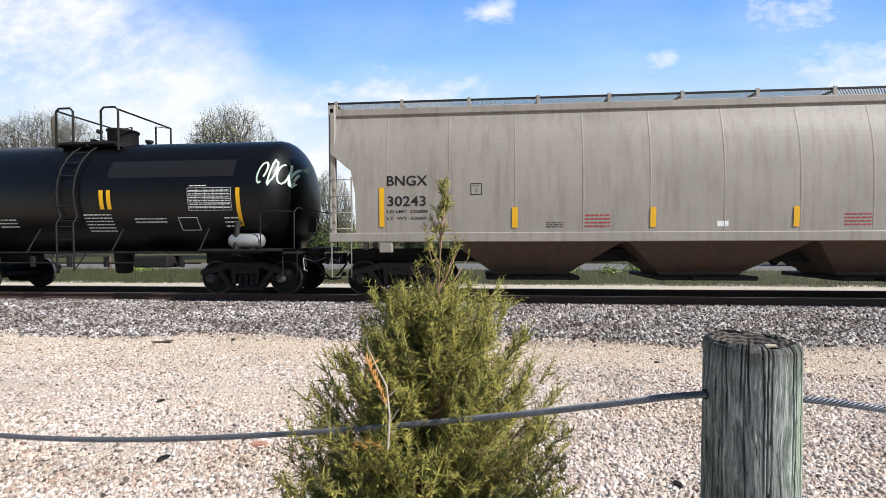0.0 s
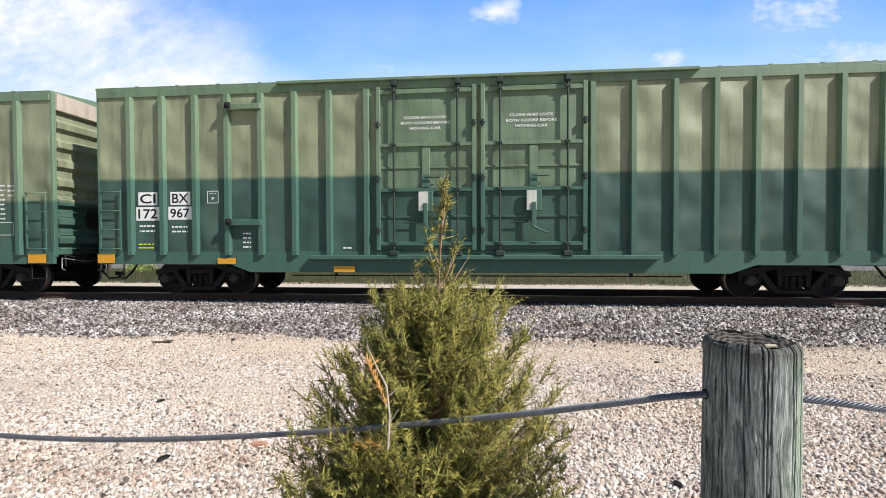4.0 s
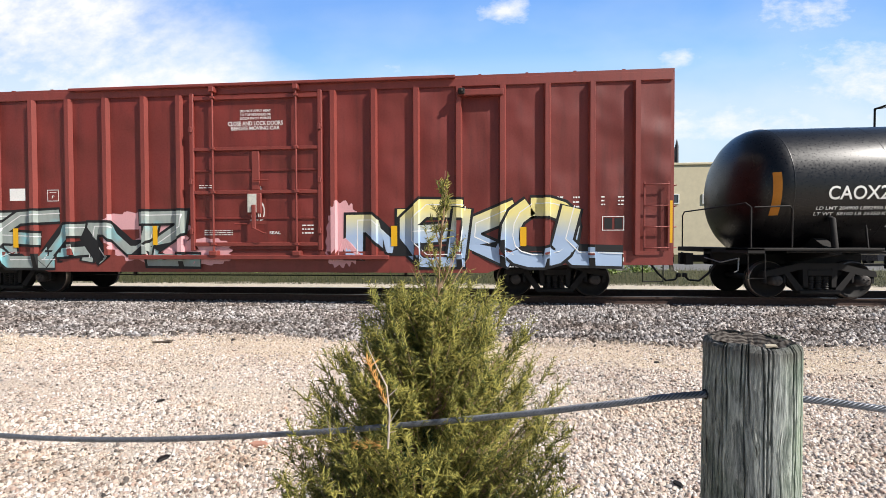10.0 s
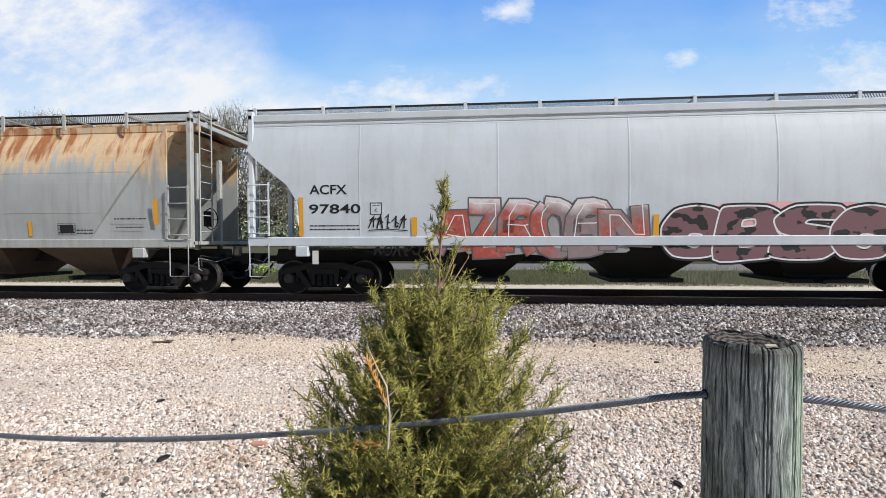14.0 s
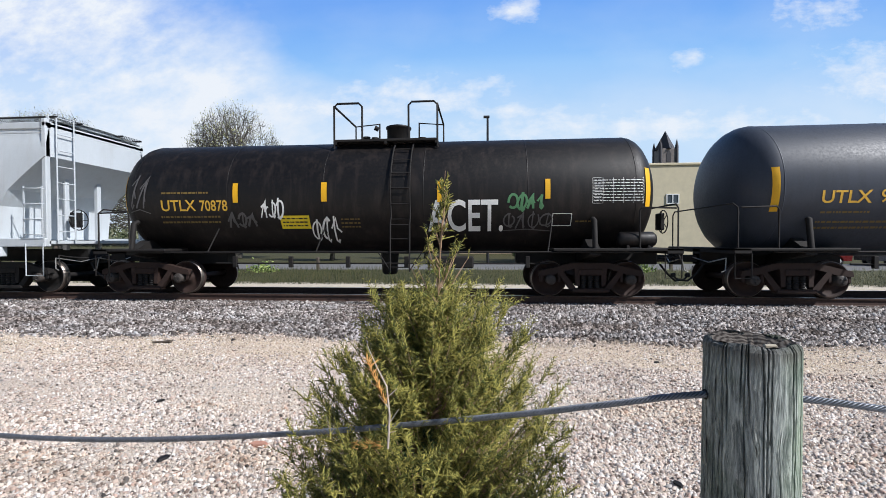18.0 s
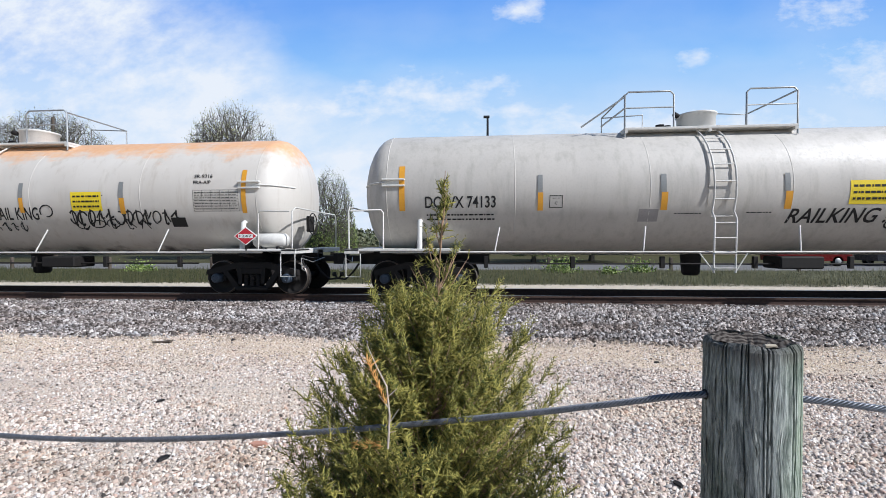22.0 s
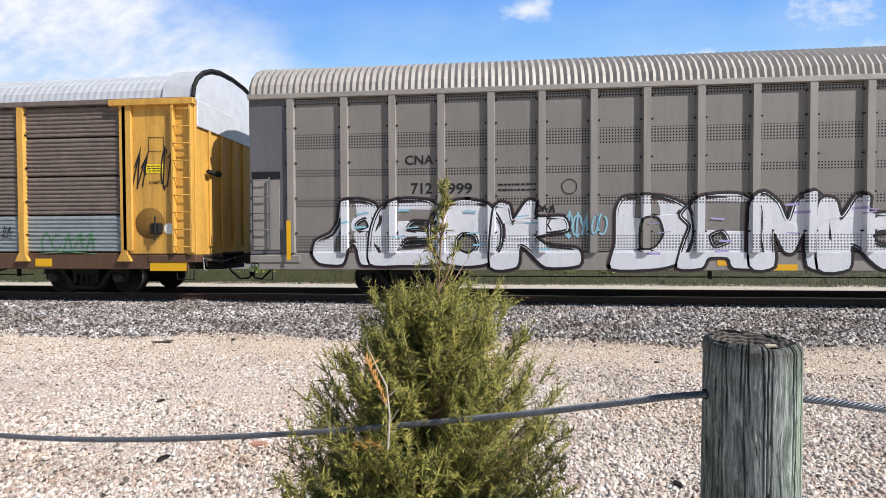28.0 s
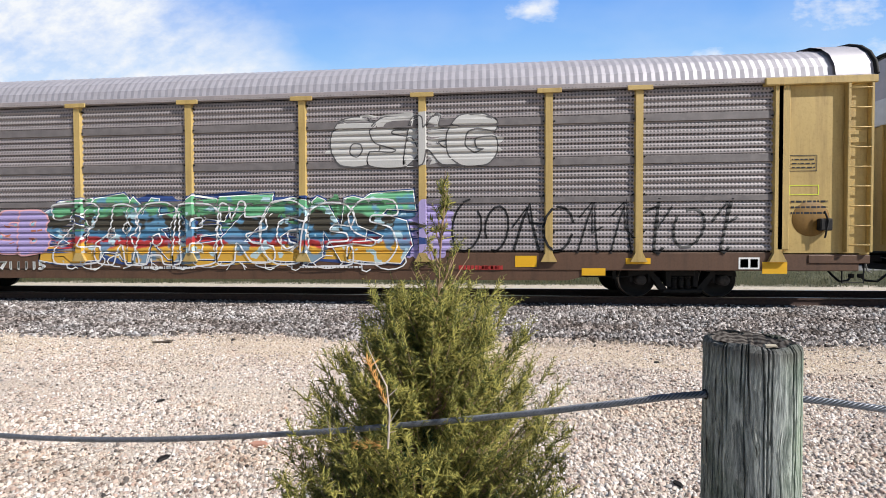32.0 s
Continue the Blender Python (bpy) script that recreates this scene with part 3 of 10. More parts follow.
for i in range(84):
    part("tie", tie_me, TIE_MAT, ties, at=pose(-22 + 0.53 * i, random.uniform(-0.04, 0.04), random.uniform(-0.01, 0.004), 0, 0, random.uniform(-1, 1)))


def stones(name, label, n, place, size, mat, seed, flat=0.6, chip=False):
    """Loose stones as one uncountable layer: faceted pebbles, or small four-sided chips."""
    rnd = np.random.RandomState(seed)
    if chip:
        base = np.array([(1, 0.1, -0.35), (0, 1, -0.35), (-1, -0.1, -0.35), (0, -1, -0.35), (0, 0, 1)], float)
        tri = np.array([(0, 1, 4), (1, 2, 4), (2, 3, 4), (3, 0, 4)])
    else:
        base = np.array([(-0.85, -0.8, -0.25), (0.9, -0.7, -0.25), (0.8, 0.8, -0.25), (-0.9, 0.75, -0.25), (-0.55, -0.25, 0.85), (0.5, 0.2, 0.85), (0.1, -0.55, 0.7)], float)
        tri = np.array([(0, 1, 6), (0, 6, 4), (1, 5, 6), (1, 2, 5), (2, 3, 5), (3, 4, 5), (3, 0, 4), (4, 6, 5)])
    pos = place(rnd, n)
    n, m = len(pos), len(base)
    sz = size(rnd, n)[:, None] * np.stack([rnd.uniform(0.9, 1.6, n), rnd.uniform(0.65, 1.1, n), rnd.uniform(0.4, 0.85, n) * flat / 0.6], 1)
    ang = rnd.normal(0, 0.6, n) + np.where(rnd.uniform(0, 1, n) < 0.5, 0, math.pi)
    ca, sa = np.cos(ang)[:, None], np.sin(ang)[:, None]
    v = base[None] * sz[:, None, :] * rnd.uniform(0.75, 1.22, (n, m, 1))
    if chip:
        v[:, 4, :2] += rnd.uniform(-0.5, 0.5, (n, 2)) * sz[:, :2]
    v[:, :, 2] += rnd.uniform(-0.38, 0.38, (n, 1)) * v[:, :, 0] + rnd.uniform(-0.3, 0.3, (n, 1)) * v[:, :, 1]
    v = np.stack([ca * v[:, :, 0] - sa * v[:, :, 1], sa * v[:, :, 0] + ca * v[:, :, 1], v[:, :, 2]], 2) + pos[:, None, :]
    f = (tri[None] + m * np.arange(n)[:, None, None]).reshape(-1, 3)
    me = bpy.data.meshes.new(name)
    me.vertices.add(n * m)
    me.vertices.foreach_set("co", v.reshape(-1).astype(np.float32))
    me.loops.add(len(f) * 3)
    me.loops.foreach_set("vertex_index", f.reshape(-1).astype(np.int32))
    me.polygons.add(len(f))
    me.polygons.foreach_set("loop_start", np.arange(0, len(f) * 3, 3, dtype=np.int32))
    me.update()
    me.validate()
    me.materials.append(mat)
    return tagged(new(name, me), label, "gravel", kind="stuff")


def pebble_mat(name, cols, tints=()):
    """Stones of many colours, tinted in patches."""
    k = Nodes(name)
    geo = k.t.nodes.new("ShaderNodeNewGeometry")
    r = k.t.nodes.new("ShaderNodeValToRGB")
    k.put(r.inputs[0], geo.outputs["Random Per Island"])
    el = r.color_ramp.elements
    el[0].color, el[1].color = hexa(cols[0]), hexa(cols[-1])
    for i, cc in enumerate(cols[1:-1]):
        el.new((i + 1) / (len(cols) - 1)).color = hexa(cc)
    c = r.outputs[0]
    for i, (scale, col, amount) in enumerate(tints):
        c = k.mix(k.ramp(k.noise(scale, (0.6, 1.6, 1), 4, 0.6, shift=(3 * i, 5 * i, 0)), 0.48, 0.62, 0, amount), c, hexa(col), "MULTIPLY")
    nz = k.noise(70, detail=4)
    k.bump(nz, 0.3, 0.004)
    return k.done(k.mix(k.ramp(nz, 0.3, 0.8, 0, 0.2), c, hexa((120, 108, 98))), 0.9, 0, 0.25)


BALLAST_MAT = pebble_mat("ballast_stone", [(38, 34, 33), (118, 110, 106), (206, 198, 193), (54, 48, 46), (238, 232, 228), (32, 29, 28), (142, 134, 129), (74, 66, 62), (186, 177, 172), (46, 41, 39), (100, 91, 87), (216, 208, 202), (62, 55, 52)], ((0.9, (176, 160, 148), 0.6), (1.3, (206, 216, 226), 0.5)))
PEBBLE_MAT = pebble_mat("lot_pebble", [(232, 220, 208), (176, 154, 140), (248, 240, 232), (112, 98, 90), (226, 208, 194), (70, 62, 58), (242, 230, 218), (196, 174, 160), (246, 238, 230), (52, 47, 45), (250, 246, 240), (150, 132, 120), (236, 224, 212), (200, 172, 156), (92, 82, 76)], ((0.8, (240, 226, 206), 0.6), (1.2, (204, 200, 198), 0.5)))


def stony(x, y):
    """How much of the lot is stones rather than sand, 0 to 1."""
    d = np.interp(y, [2.4, 3.6, 4.3, 5.6, 6.4, 7.2, 7.8], [0.95, 0.8, 0.36, 0.26, 0.16, 0.24, 1.0])
    d = d + np.where((x > 0.3) & (y < 5.6), 0.6, 0.0) + 0.55 * np.exp(-((x + 4.9) / 1.3) ** 2 - ((y - 5.1) / 0.45) ** 2)
    d = d + 0.22 * np.sin(0.9 * x + 0.5 * y + 1.0) * np.sin(2.3 * y - 0.6 * x) + 0.14 * np.sin(2.7 * x + 4.1 * y)
    return np.clip(d, 0.08, 1.0)


def ballast_at(rnd, n):
    y = rnd.uniform(6.7, 10.08, n)
    x = rnd.uniform(-14, 13, n)
    keep = (np.abs(x + 0.6) < 0.98 * y + 3) & (rnd.uniform(0, 1, n) < np.clip((y - 6.9 - 0.2 * np.sin(1.1 * x)) / 0.5, 0.03, 1))
    x, y = x[keep], y[keep]
    z = np.interp(y, [7.2, 9.35, 12.4], [GZ, -0.20, -0.20])
    return np.stack([x, y, z + rnd.uniform(-0.012, 0.03, len(x))], 1)


def lot_at(rnd, n):
    y = 1.9 + 5.7 * rnd.uniform(0, 1, n) ** 1.25
    x = rnd.uniform(-10, 9, n)
    keep = (np.abs(x + 0.4) < 1.08 * y + 0.8) & (stony(x, y) > rnd.uniform(0, 1, n))
    x, y = x[keep], y[keep]
    return np.stack([x, y, GZ + 0.012 * np.sin(1.3 * x + y) + rnd.uniform(-0.006, 0.012, len(x))], 1)


stones("ballast", "grey crushed-stone ballast beside the rails", 92000, ballast_at, lambda r, n: r.uniform(0.013, 0.032, n), BALLAST_MAT, 3, 1.05)
stones("pebbles", "pale and pinkish pebbles on the sandy lot", 300000, lot_at, lambda r, n: 0.0055 + 0.012 * r.uniform(0, 1, n) ** 2.2, PEBBLE_MAT, 5, 0.95)


def sandy_at(rnd, n):
    y = 2.2 + 5.3 * rnd.uniform(0, 1, n) ** 0.85
    x = rnd.uniform(-10, 9, n)
    keep = np.abs(x + 0.4) < 1.08 * y + 0.8
    x, y = x[keep], y[keep]
    return np.stack([x, y, GZ + 0.012 * np.sin(1.3 * x + y) + rnd.uniform(-0.005, 0.004, len(x))], 1)


SPECK_MAT = pebble_mat("dark_and_pale_chips", [(96, 84, 76), (214, 196, 178), (226, 208, 190), (244, 236, 226), (64, 57, 54), (200, 178, 160), (222, 204, 186), (150, 132, 118), (232, 218, 202)])
stones("stone_chips", "small dark and pale stone chips scattered over the sand", 130000, sandy_at, lambda r, n: 0.005 + 0.011 * r.uniform(0, 1, n) ** 2.2, SPECK_MAT, 8, 1.0, True)

# ---- clouds: a far sheet of sky that drifts ----
k = Nodes("drifting_cloud")
px = k.n("ShaderNodeSeparateXYZ", Vector=k.co.outputs["Object"]).outputs
CU = k.math("ADD", k.math("DIVIDE", px[0], 2010.0), 0.81)      # across the view, 0 to 1.57
CV = k.math("SUBTRACT", 0.427, k.math("DIVIDE", px[2], 2010.0))  # down from the top of the view


def puff(cx, cz, rx, rz):
    """A soft oval, 1 in its middle, falling to 0 at its rim and below beyond."""
    a, b = k.math("DIVIDE", k.math("SUBTRACT", CU, cx), rx), k.math("DIVIDE", k.math("SUBTRACT", CV, cz), rz)
    return k.math("SUBTRACT", 1.0, k.math("SQRT", k.math("ADD", k.math("MULTIPLY", a, a), k.math("MULTIPLY", b, b))))


fluff = k.noise(0.0085, (1, 1, 1.8), 9, 0.62)
soft_n = k.noise(0.0022, (1, 1, 2.0), 5, 0.5, shift=(3.1, 0, 1.7))
# streaks of the bank run down to the right
turn = k.n("ShaderNodeVectorRotate", Vector=k.co.outputs["Object"], Axis=(0, 1, 0), Angle=0.42)
turn = k.n("ShaderNodeVectorMath", Vector=turn.outputs[0])
turn.operation = "MULTIPLY"
turn.inputs[1].default_value = (1, 1, 2.4)
streak = k.n("ShaderNodeTexNoise", Vector=turn.outputs[0], Scale=0.0019, Detail=9.0, Roughness=0.58).outputs[0]
edge_n = k.math("MULTIPLY", k.math("SUBTRACT", soft_n, 0.5), 0.35)
e = k.math("ADD", k.math("SUBTRACT", k.math("ADD", 0.33, k.math("MULTIPLY", CV, 1.55)), CU), edge_n)
bank = k.ramp(e, -0.05, 0.17)
bank = k.math("MULTIPLY", bank, k.ramp(k.math("ADD", streak, k.math("MULTIPLY", k.math("SUBTRACT", fluff, 0.5), 0.6)), 0.36, 0.62, 0.45, 1.0))
heap = puff(0.70, 0.17, 0.20, 0.05)
for args in ((0.865, 0.028, 0.05, 0.03), (1.37, 0.052, 0.09, 0.036), (1.50, 0.16, 0.20, 0.075), (1.66, 0.15, 0.3, 0.075), (1.16, 0.12, 0.05, 0.02), (0.42, 0.19, 0.45, 0.06), (0.86, 0.20, 0.12, 0.03), (1.10, 0.23, 0.5, 0.04), (1.75, 0.06, 0.16, 0.05)):
    heap = k.math("MAXIMUM", heap, puff(*args))
heap = k.ramp(k.math("ADD", k.math("MULTIPLY", heap, 1.1), k.math("MULTIPLY", k.math("SUBTRACT", fluff, 0.54), 3.0)), 0.05, 1.1, 0, 0.9)
cover = k.math("MAXIMUM", bank, heap)
veil = k.math("MULTIPLY", k.ramp(soft_n, 0.4, 0.75), k.ramp(CV, 0.0, 0.2, 0.1, 0.35))
cover = k.math("MAXIMUM", cover, veil)
blue = k.mix(k.ramp(CV, 0.0, 0.12), hexa((112, 168, 246)), hexa((152, 201, 253)))
blue = k.mix(k.ramp(CV, 0.10, 0.24), blue, hexa((198, 226, 252)))
tone = k.mix(cover, blue, hexa((244, 248, 253)))
em = k.n("ShaderNodeEmission", Color=tone, Strength=0.845)
k.t.links.new(em.outputs[0], k.out.inputs[0])
g = Geo()
g.add([(-4500, 0, -60), (4500, 0, -60), (4500, 0, 1500), (-4500, 0, 1500)], [[0, 1, 2, 3]])
clouds = tagged(part("backdrop_clouds", g, k.mat, at=pose(0, 1500, 0)), "thin white clouds drifting over a blue spring sky", "clouds", kind="structure")

# ---- beyond the track ----
ROAD_MAT = plain("worn_asphalt", (112, 110, 108), 0.9, 0.0, 0.15, 3)
g = Geo()
g.add([(-200, 26.5, -0.44), (200, 26.5, -0.44), (200, 33, -0.44), (-200, 33, -0.44), (-200, 26.3, -0.6), (200, 26.3, -0.6), (200, 33.2, -0.6), (-200, 33.2, -0.6)],
      [[0, 1, 2, 3], [4, 5, 1, 0], [3, 2, 6, 7]])
tagged(part("road", g, ROAD_MAT), "grey asphalt road beyond the grass verge", "road", kind="structure")


def cones(P, Q, r):
    """Thin three-sided spikes from points P to points Q, r wide at the foot."""
    d = Q - P
    d /= np.linalg.norm(d, axis=1, keepdims=True) + 1e-9
    a = np.cross(d, np.where(np.abs(d[:, 2:3]) < 0.9, [[0.0, 0.0, 1.0]], [[1.0, 0.0, 0.0]]))
    a /= np.linalg.norm(a, axis=1, keepdims=True) + 1e-9
    b = np.cross(d, a)
    r = np.broadcast_to(np.asarray(r, float).reshape(-1, 1), (len(P), 1))
    v = np.stack([P + r * a, P + r * (-0.5 * a + 0.866 * b), P + r * (-0.5 * a - 0.866 * b), Q], 1)
    f = np.array([(0, 1, 3), (1, 2, 3), (2, 0, 3)])
    return v.reshape(-1, 3), (f[None] + 4 * np.arange(len(P))[:, None, None]).reshape(-1, 3)


def leaves_at(P, size, rnd):
    """Small four-cornered leaves at points P, turned every way."""
    n = len(P)
    a = rnd.normal(size=(n, 3))
    a /= np.linalg.norm(a, axis=1, keepdims=True)
    b = np.cross(a, rnd.normal(size=(n, 3)))
    b /= np.linalg.norm(b, axis=1, keepdims=True)
    s = size * rnd.uniform(0.6, 1.3, (n, 1))
    v = np.stack([P - s * a, P + 0.6 * s * b, P + s * a, P - 0.6 * s * b], 1).reshape(-1, 3)
    t = np.array([(0, 1, 2), (0, 2, 3)])
    return v, (t[None] + 4 * np.arange(n)[:, None, None]).reshape(-1, 3)


def array_mesh(name, v, f, mat):
    me = bpy.data.meshes.new(name)
    me.vertices.add(len(v))
    me.vertices.foreach_set("co", np.asarray(v, np.float32).reshape(-1))
    me.loops.add(len(f) * 3)
    me.loops.foreach_set("vertex_index", np.asarray(f, np.int32).reshape(-1))
    me.polygons.add(len(f))
    me.polygons.foreach_set("loop_start", np.arange(0, len(f) * 3, 3, dtype=np.int32))
    me.update()
    me.validate()
    me.materials.append(mat)
    return me


BARK = plain("grey_brown_bark", (88, 84, 76), 0.9, 0, 0.3, 12, 0.5)


def leaf_mat(name, a, b):
    k = Nodes(name)
    geo = k.t.nodes.new("ShaderNodeNewGeometry")
    return k.done(k.mix(geo.outputs["Random Per Island"], hexa(a), hexa(b)), 0.6, 0, 0.3)


BUDS = leaf_mat("spring_buds", (150, 158, 112), (186, 184, 146))
LEAF = leaf_mat("young_leaves", (96, 122, 60), (156, 168, 100))


def tree(x, y, h, w, seed, leaf=1500, mat=None, fork=0.25, label=""):
    """A short trunk that forks low into limbs, each dividing again and again into fine twigs under a domed outline."""
    rnd = np.random.RandomState(seed)
    ob = thing("tree", label or "spring tree with fine bare twigs and opening buds", "tree", "trees beyond the road", pose(x, y, -0.5))
    zf = h * fork
    g = Geo()
    g.tube([(0, 0, 0), (0.05, 0, zf * 0.5), (0, 0.05, zf)], [h * 0.03, h * 0.023, h * 0.019], 8)
    part("trunk", g, BARK, ob)

    def dome(d):
        """How far the crown reaches from the fork along the directions d."""
        side = np.hypot(d[:, 0], d[:, 1]) / (w * 0.5)
        up = d[:, 2] / (h - zf)
        return 1 / np.sqrt(side ** 2 + np.where(up > 0, up, 2.2 * up) ** 2)
    root = np.array([0, 0, zf])
    n0 = 34
    az, el = 6.283 * (np.arange(n0) * 0.618 % 1), np.arcsin(np.linspace(0.02, 0.99, n0))
    D = np.stack([np.cos(az) * np.cos(el), np.sin(az) * np.cos(el), np.sin(el)], 1)
    A = np.repeat(root[None] * 0.9, n0, 0)
    B = root + D * (dome(D) * rnd.uniform(0.4, 0.56, n0))[:, None]
    vs, fs, count = [], [], 0
    for kids, thick, fan, reach in ((8, 0.0085, 0.24, 0.78), (6, 0.0042, 0.13, 0.93), (4, 0.0024, 0.08, 1.0), (0, 0.0015, 0, 0)):
        v, f = cones(A, B, thick * h * rnd.uniform(0.8, 1.2, (len(A), 1)))
        vs.append(v), fs.append(f + count)
        count += len(v)
        if not kids:
            break
        k0 = np.repeat(np.arange(len(A)), kids)
        P = A[k0] + (B - A)[k0] * np.where(rnd.uniform(0, 1, (len(k0), 1)) < 0.3, 0.97, rnd.uniform(0.35, 0.95, (len(k0), 1)))
        d = (B - root)[k0]
        d = d / (np.linalg.norm(d, axis=1, keepdims=True) + 1e-9) + rnd.normal(size=d.shape) * fan
        d[:, 2] = np.maximum(d[:, 2], -0.12)
        d /= np.linalg.norm(d, axis=1, keepdims=True)
        A, B = P, root + d * (dome(d) * reach * rnd.uniform(0.9, 1.0, len(d)))[:, None]
    part("branch_wood", array_mesh("branch_wood", np.concatenate(vs), np.concatenate(fs), BARK), BARK, ob)
    if leaf:
        k2 = rnd.randint(len(A), size=leaf)
        L = A[k2] + (B - A)[k2] * rnd.uniform(0.5, 1.05, (leaf, 1)) + rnd.normal(size=(leaf, 3)) * 0.03
        v3, f3 = leaves_at(L, 0.048 * h / 14 + 0.012, rnd)
        part("crown", array_mesh("crown", v3, f3, mat or BUDS), mat or BUDS, ob)
    return ob


tree(-26.8, 45, 17.9, 13.4, 11, 12000)
tree(-51.9, 48, 18.6, 18.0, 12, 7000)
tree(9.9, 38, 9.7, 6.6, 13, 9000, fork=0.12)
tree(4.6, 36, 7.8, 3.6, 14, 11000, LEAF, 0.1, "small leafy green spring tree")
tree(-14.2, 40, 9.5, 5.0, 15, 13000, LEAF, 0.12, "leafy green spring tree")
tree(-5.5, 44, 8.5, 5.0, 16, 11000, LEAF, 0.12, "leafy green spring tree")

POLE_WOOD, POLE_STEEL = plain("weathered_pole_wood", (98, 88, 78), 0.9), plain("dark_pole_steel", (66, 66, 68), 0.5, 0.5)
ob = thing("utility_pole", "weathered wooden utility pole beyond the road", "utility pole", at=pose(-50.0, 46, -0.5))
g = Geo()
g.tube([(0, 0, 0), (0, 0, 16.6)], [0.2, 0.16], 10)
part("shaft", g, POLE_WOOD, ob)
ob = thing("street_lamp", "tall dark steel lamp post with a small head", "street lamp", at=pose(0.78, 35, -0.5))
g = Geo()
g.tube([(0, 0, 0), (0, 0, 12.0)], [0.13, 0.09], 10)
part("post", g, POLE_STEEL, ob)
g = Geo()
g.box(-0.34, 0.16, -0.12, 0.12, 11.92, 12.1, 0.03)
part("lamp_head", g, POLE_STEEL, ob)

# buildings
TAN_STONE = plain("tan_stucco", (206, 184, 158), 0.9, 0, 0.08, 1.5)
CREAM_WALL = plain("cream_rendered_wall", (214, 202, 172), 0.9, 0, 0.08, 1.2)
GLASS = plain("dark_window_glass", (70, 76, 84), 0.15, 0, 0.1)
SLATE = plain("grey_slate", (74, 72, 76), 0.7)
BRICKW = plain("red_brown_wall", (150, 110, 92), 0.9, 0, 0.12, 3)


def building(name, label, x0, x1, y0, y1, h, mat, wins=(), parapet=(), roof=None):
    ob = thing(name, label, "building", at=pose(0, 0, -0.5))
    g = Geo()
    g.box(x0, x1, y0, y1, 0, h, 0.05)
    part("wall", g, mat, ob)
    for a, b, z in parapet:
        g = Geo()
        g.box(a, b, y0 - 0.15, y0 + 1.5, 0, z, 0.05)
        part("parapet_bay", g, mat, ob)
    g = Geo()
    g.box(x0 - 0.15, x1 + 0.15, y0 - 0.14, y1 + 0.15, h, h + 0.3, 0.05)
    part("roof", g, roof or mat, ob)
    for x, z, w, hh in wins:
        g = Geo()
        g.box(x - w / 2, x + w / 2, y0 - 0.06, y0 + 0.04, z - hh / 2, z + hh / 2)
        win = part("window", g, GLASS, ob)
        g = Geo()
        t = 0.12
        for a in ((x - w / 2 - t, x + w / 2 + t, z + hh / 2, z + hh / 2 + t), (x - w / 2 - t, x + w / 2 + t, z - hh / 2 - t, z - hh / 2)):
            g.box(a[0], a[1], y0 - 0.12, y0 + 0.02, a[2], a[3])
        for xx in (x - w / 2 - t, x + w / 2, x - t / 2):
            g.box(xx, xx + t, y0 - 0.12, y0 + 0.02, z - hh / 2, z + hh / 2)
        part("window_frame", g, WHITE, win)
    return ob


building("store_building", "tan stucco building with a stepped parapet", -2.4, 16.0, 60, 84, 8.2, TAN_STONE, [(6.0 - 1.2 * 1, 6.3, 1.6, 1.6), (4.6, 2.9, 1.5, 2.0), (8.6, 5.9, 1.5, 1.3), (8.6, 2.9, 1.5, 1.8), (12.6, 5.9, 1.5, 1.3)][1:], [(-2.7, -0.0, 9.8)])
building("plain_hall", "large cream rendered hall with a flat roof", 19.5, 34.0, 55, 80, 11.2, CREAM_WALL, [(24.2, 7.0, 1.3, 1.0), (28.5, 7.0, 1.3, 1.0)])
ob = thing("church_tower", "grey stone church tower with a pointed roof", "church tower", at=pose(50.8, 120, -0.5))
g = Geo()
g.box(-2.2, 2.2, -2.2, 2.2, 0, 26.5, 0.1)
part("shaft", g, plain("grey_church_stone", (138, 130, 126), 0.9, 0, 0.2, 1.0), ob)
g = Geo()
g.lathe([(26.4, 2.9), (31.6, 0.05)], "z", (0, 0, 0), 4, False)
part("spire", g, SLATE, ob)
for a in (-1, 1):
    for b in (-1, 1):
        g = Geo()
        g.tube([(2.1 * a, 2.1 * b, 22), (2.1 * a, 2.1 * b, 27.2), (2.1 * a, 2.1 * b, 29.0)], [0.45, 0.42, 0.03], 6)
        part("pinnacle", g, SLATE, ob)
g = Geo()
g.prism([(-0.6, 22.8), (0.6, 22.8), (0.6, 25), (0, 26.2), (-0.6, 25)], "y", -2.28, -2.1)
part("belfry_window", g, SLATE, ob)
ob = building("brick_house", "red-brown house with a gabled roof and chimneys", 33.5, 41, 58, 66, 7.6, BRICKW, [(36, 5.2, 1.2, 1.6)])
g = Geo()
g.prism([(57.6, 7.9), (62, 11.4), (66.4, 7.9)], "x", 33.2, 41.3)
part("gable_roof", g, SLATE, ob)
for x in (34.2, 38.6):
    g = Geo()
    g.box(x, x + 0.9, 59.5, 60.6, 8, 12.9, 0.05)
    part("chimney", g, SLATE, ob)

# far band of low woods
rnd_ = np.random.RandomState(77)
nW = 60000
wx, wy = rnd_.uniform(-330, 330, nW), rnd_.uniform(150, 260, nW)
top = 7 + 3.5 * np.sin(wx * 0.05) + 2 * np.sin(wx * 0.21)
W_ = np.stack([wx, wy, rnd_.uniform(0, 1, nW) * top], 1)
vW, fW = leaves_at(W_, 0.9, rnd_)
tagged(new("far_woods", array_mesh("far_woods", vW, fW, leaf_mat("far_foliage", (74, 84, 58), (112, 112, 88)))), "low band of distant spring woods", "woods", kind="stuff")

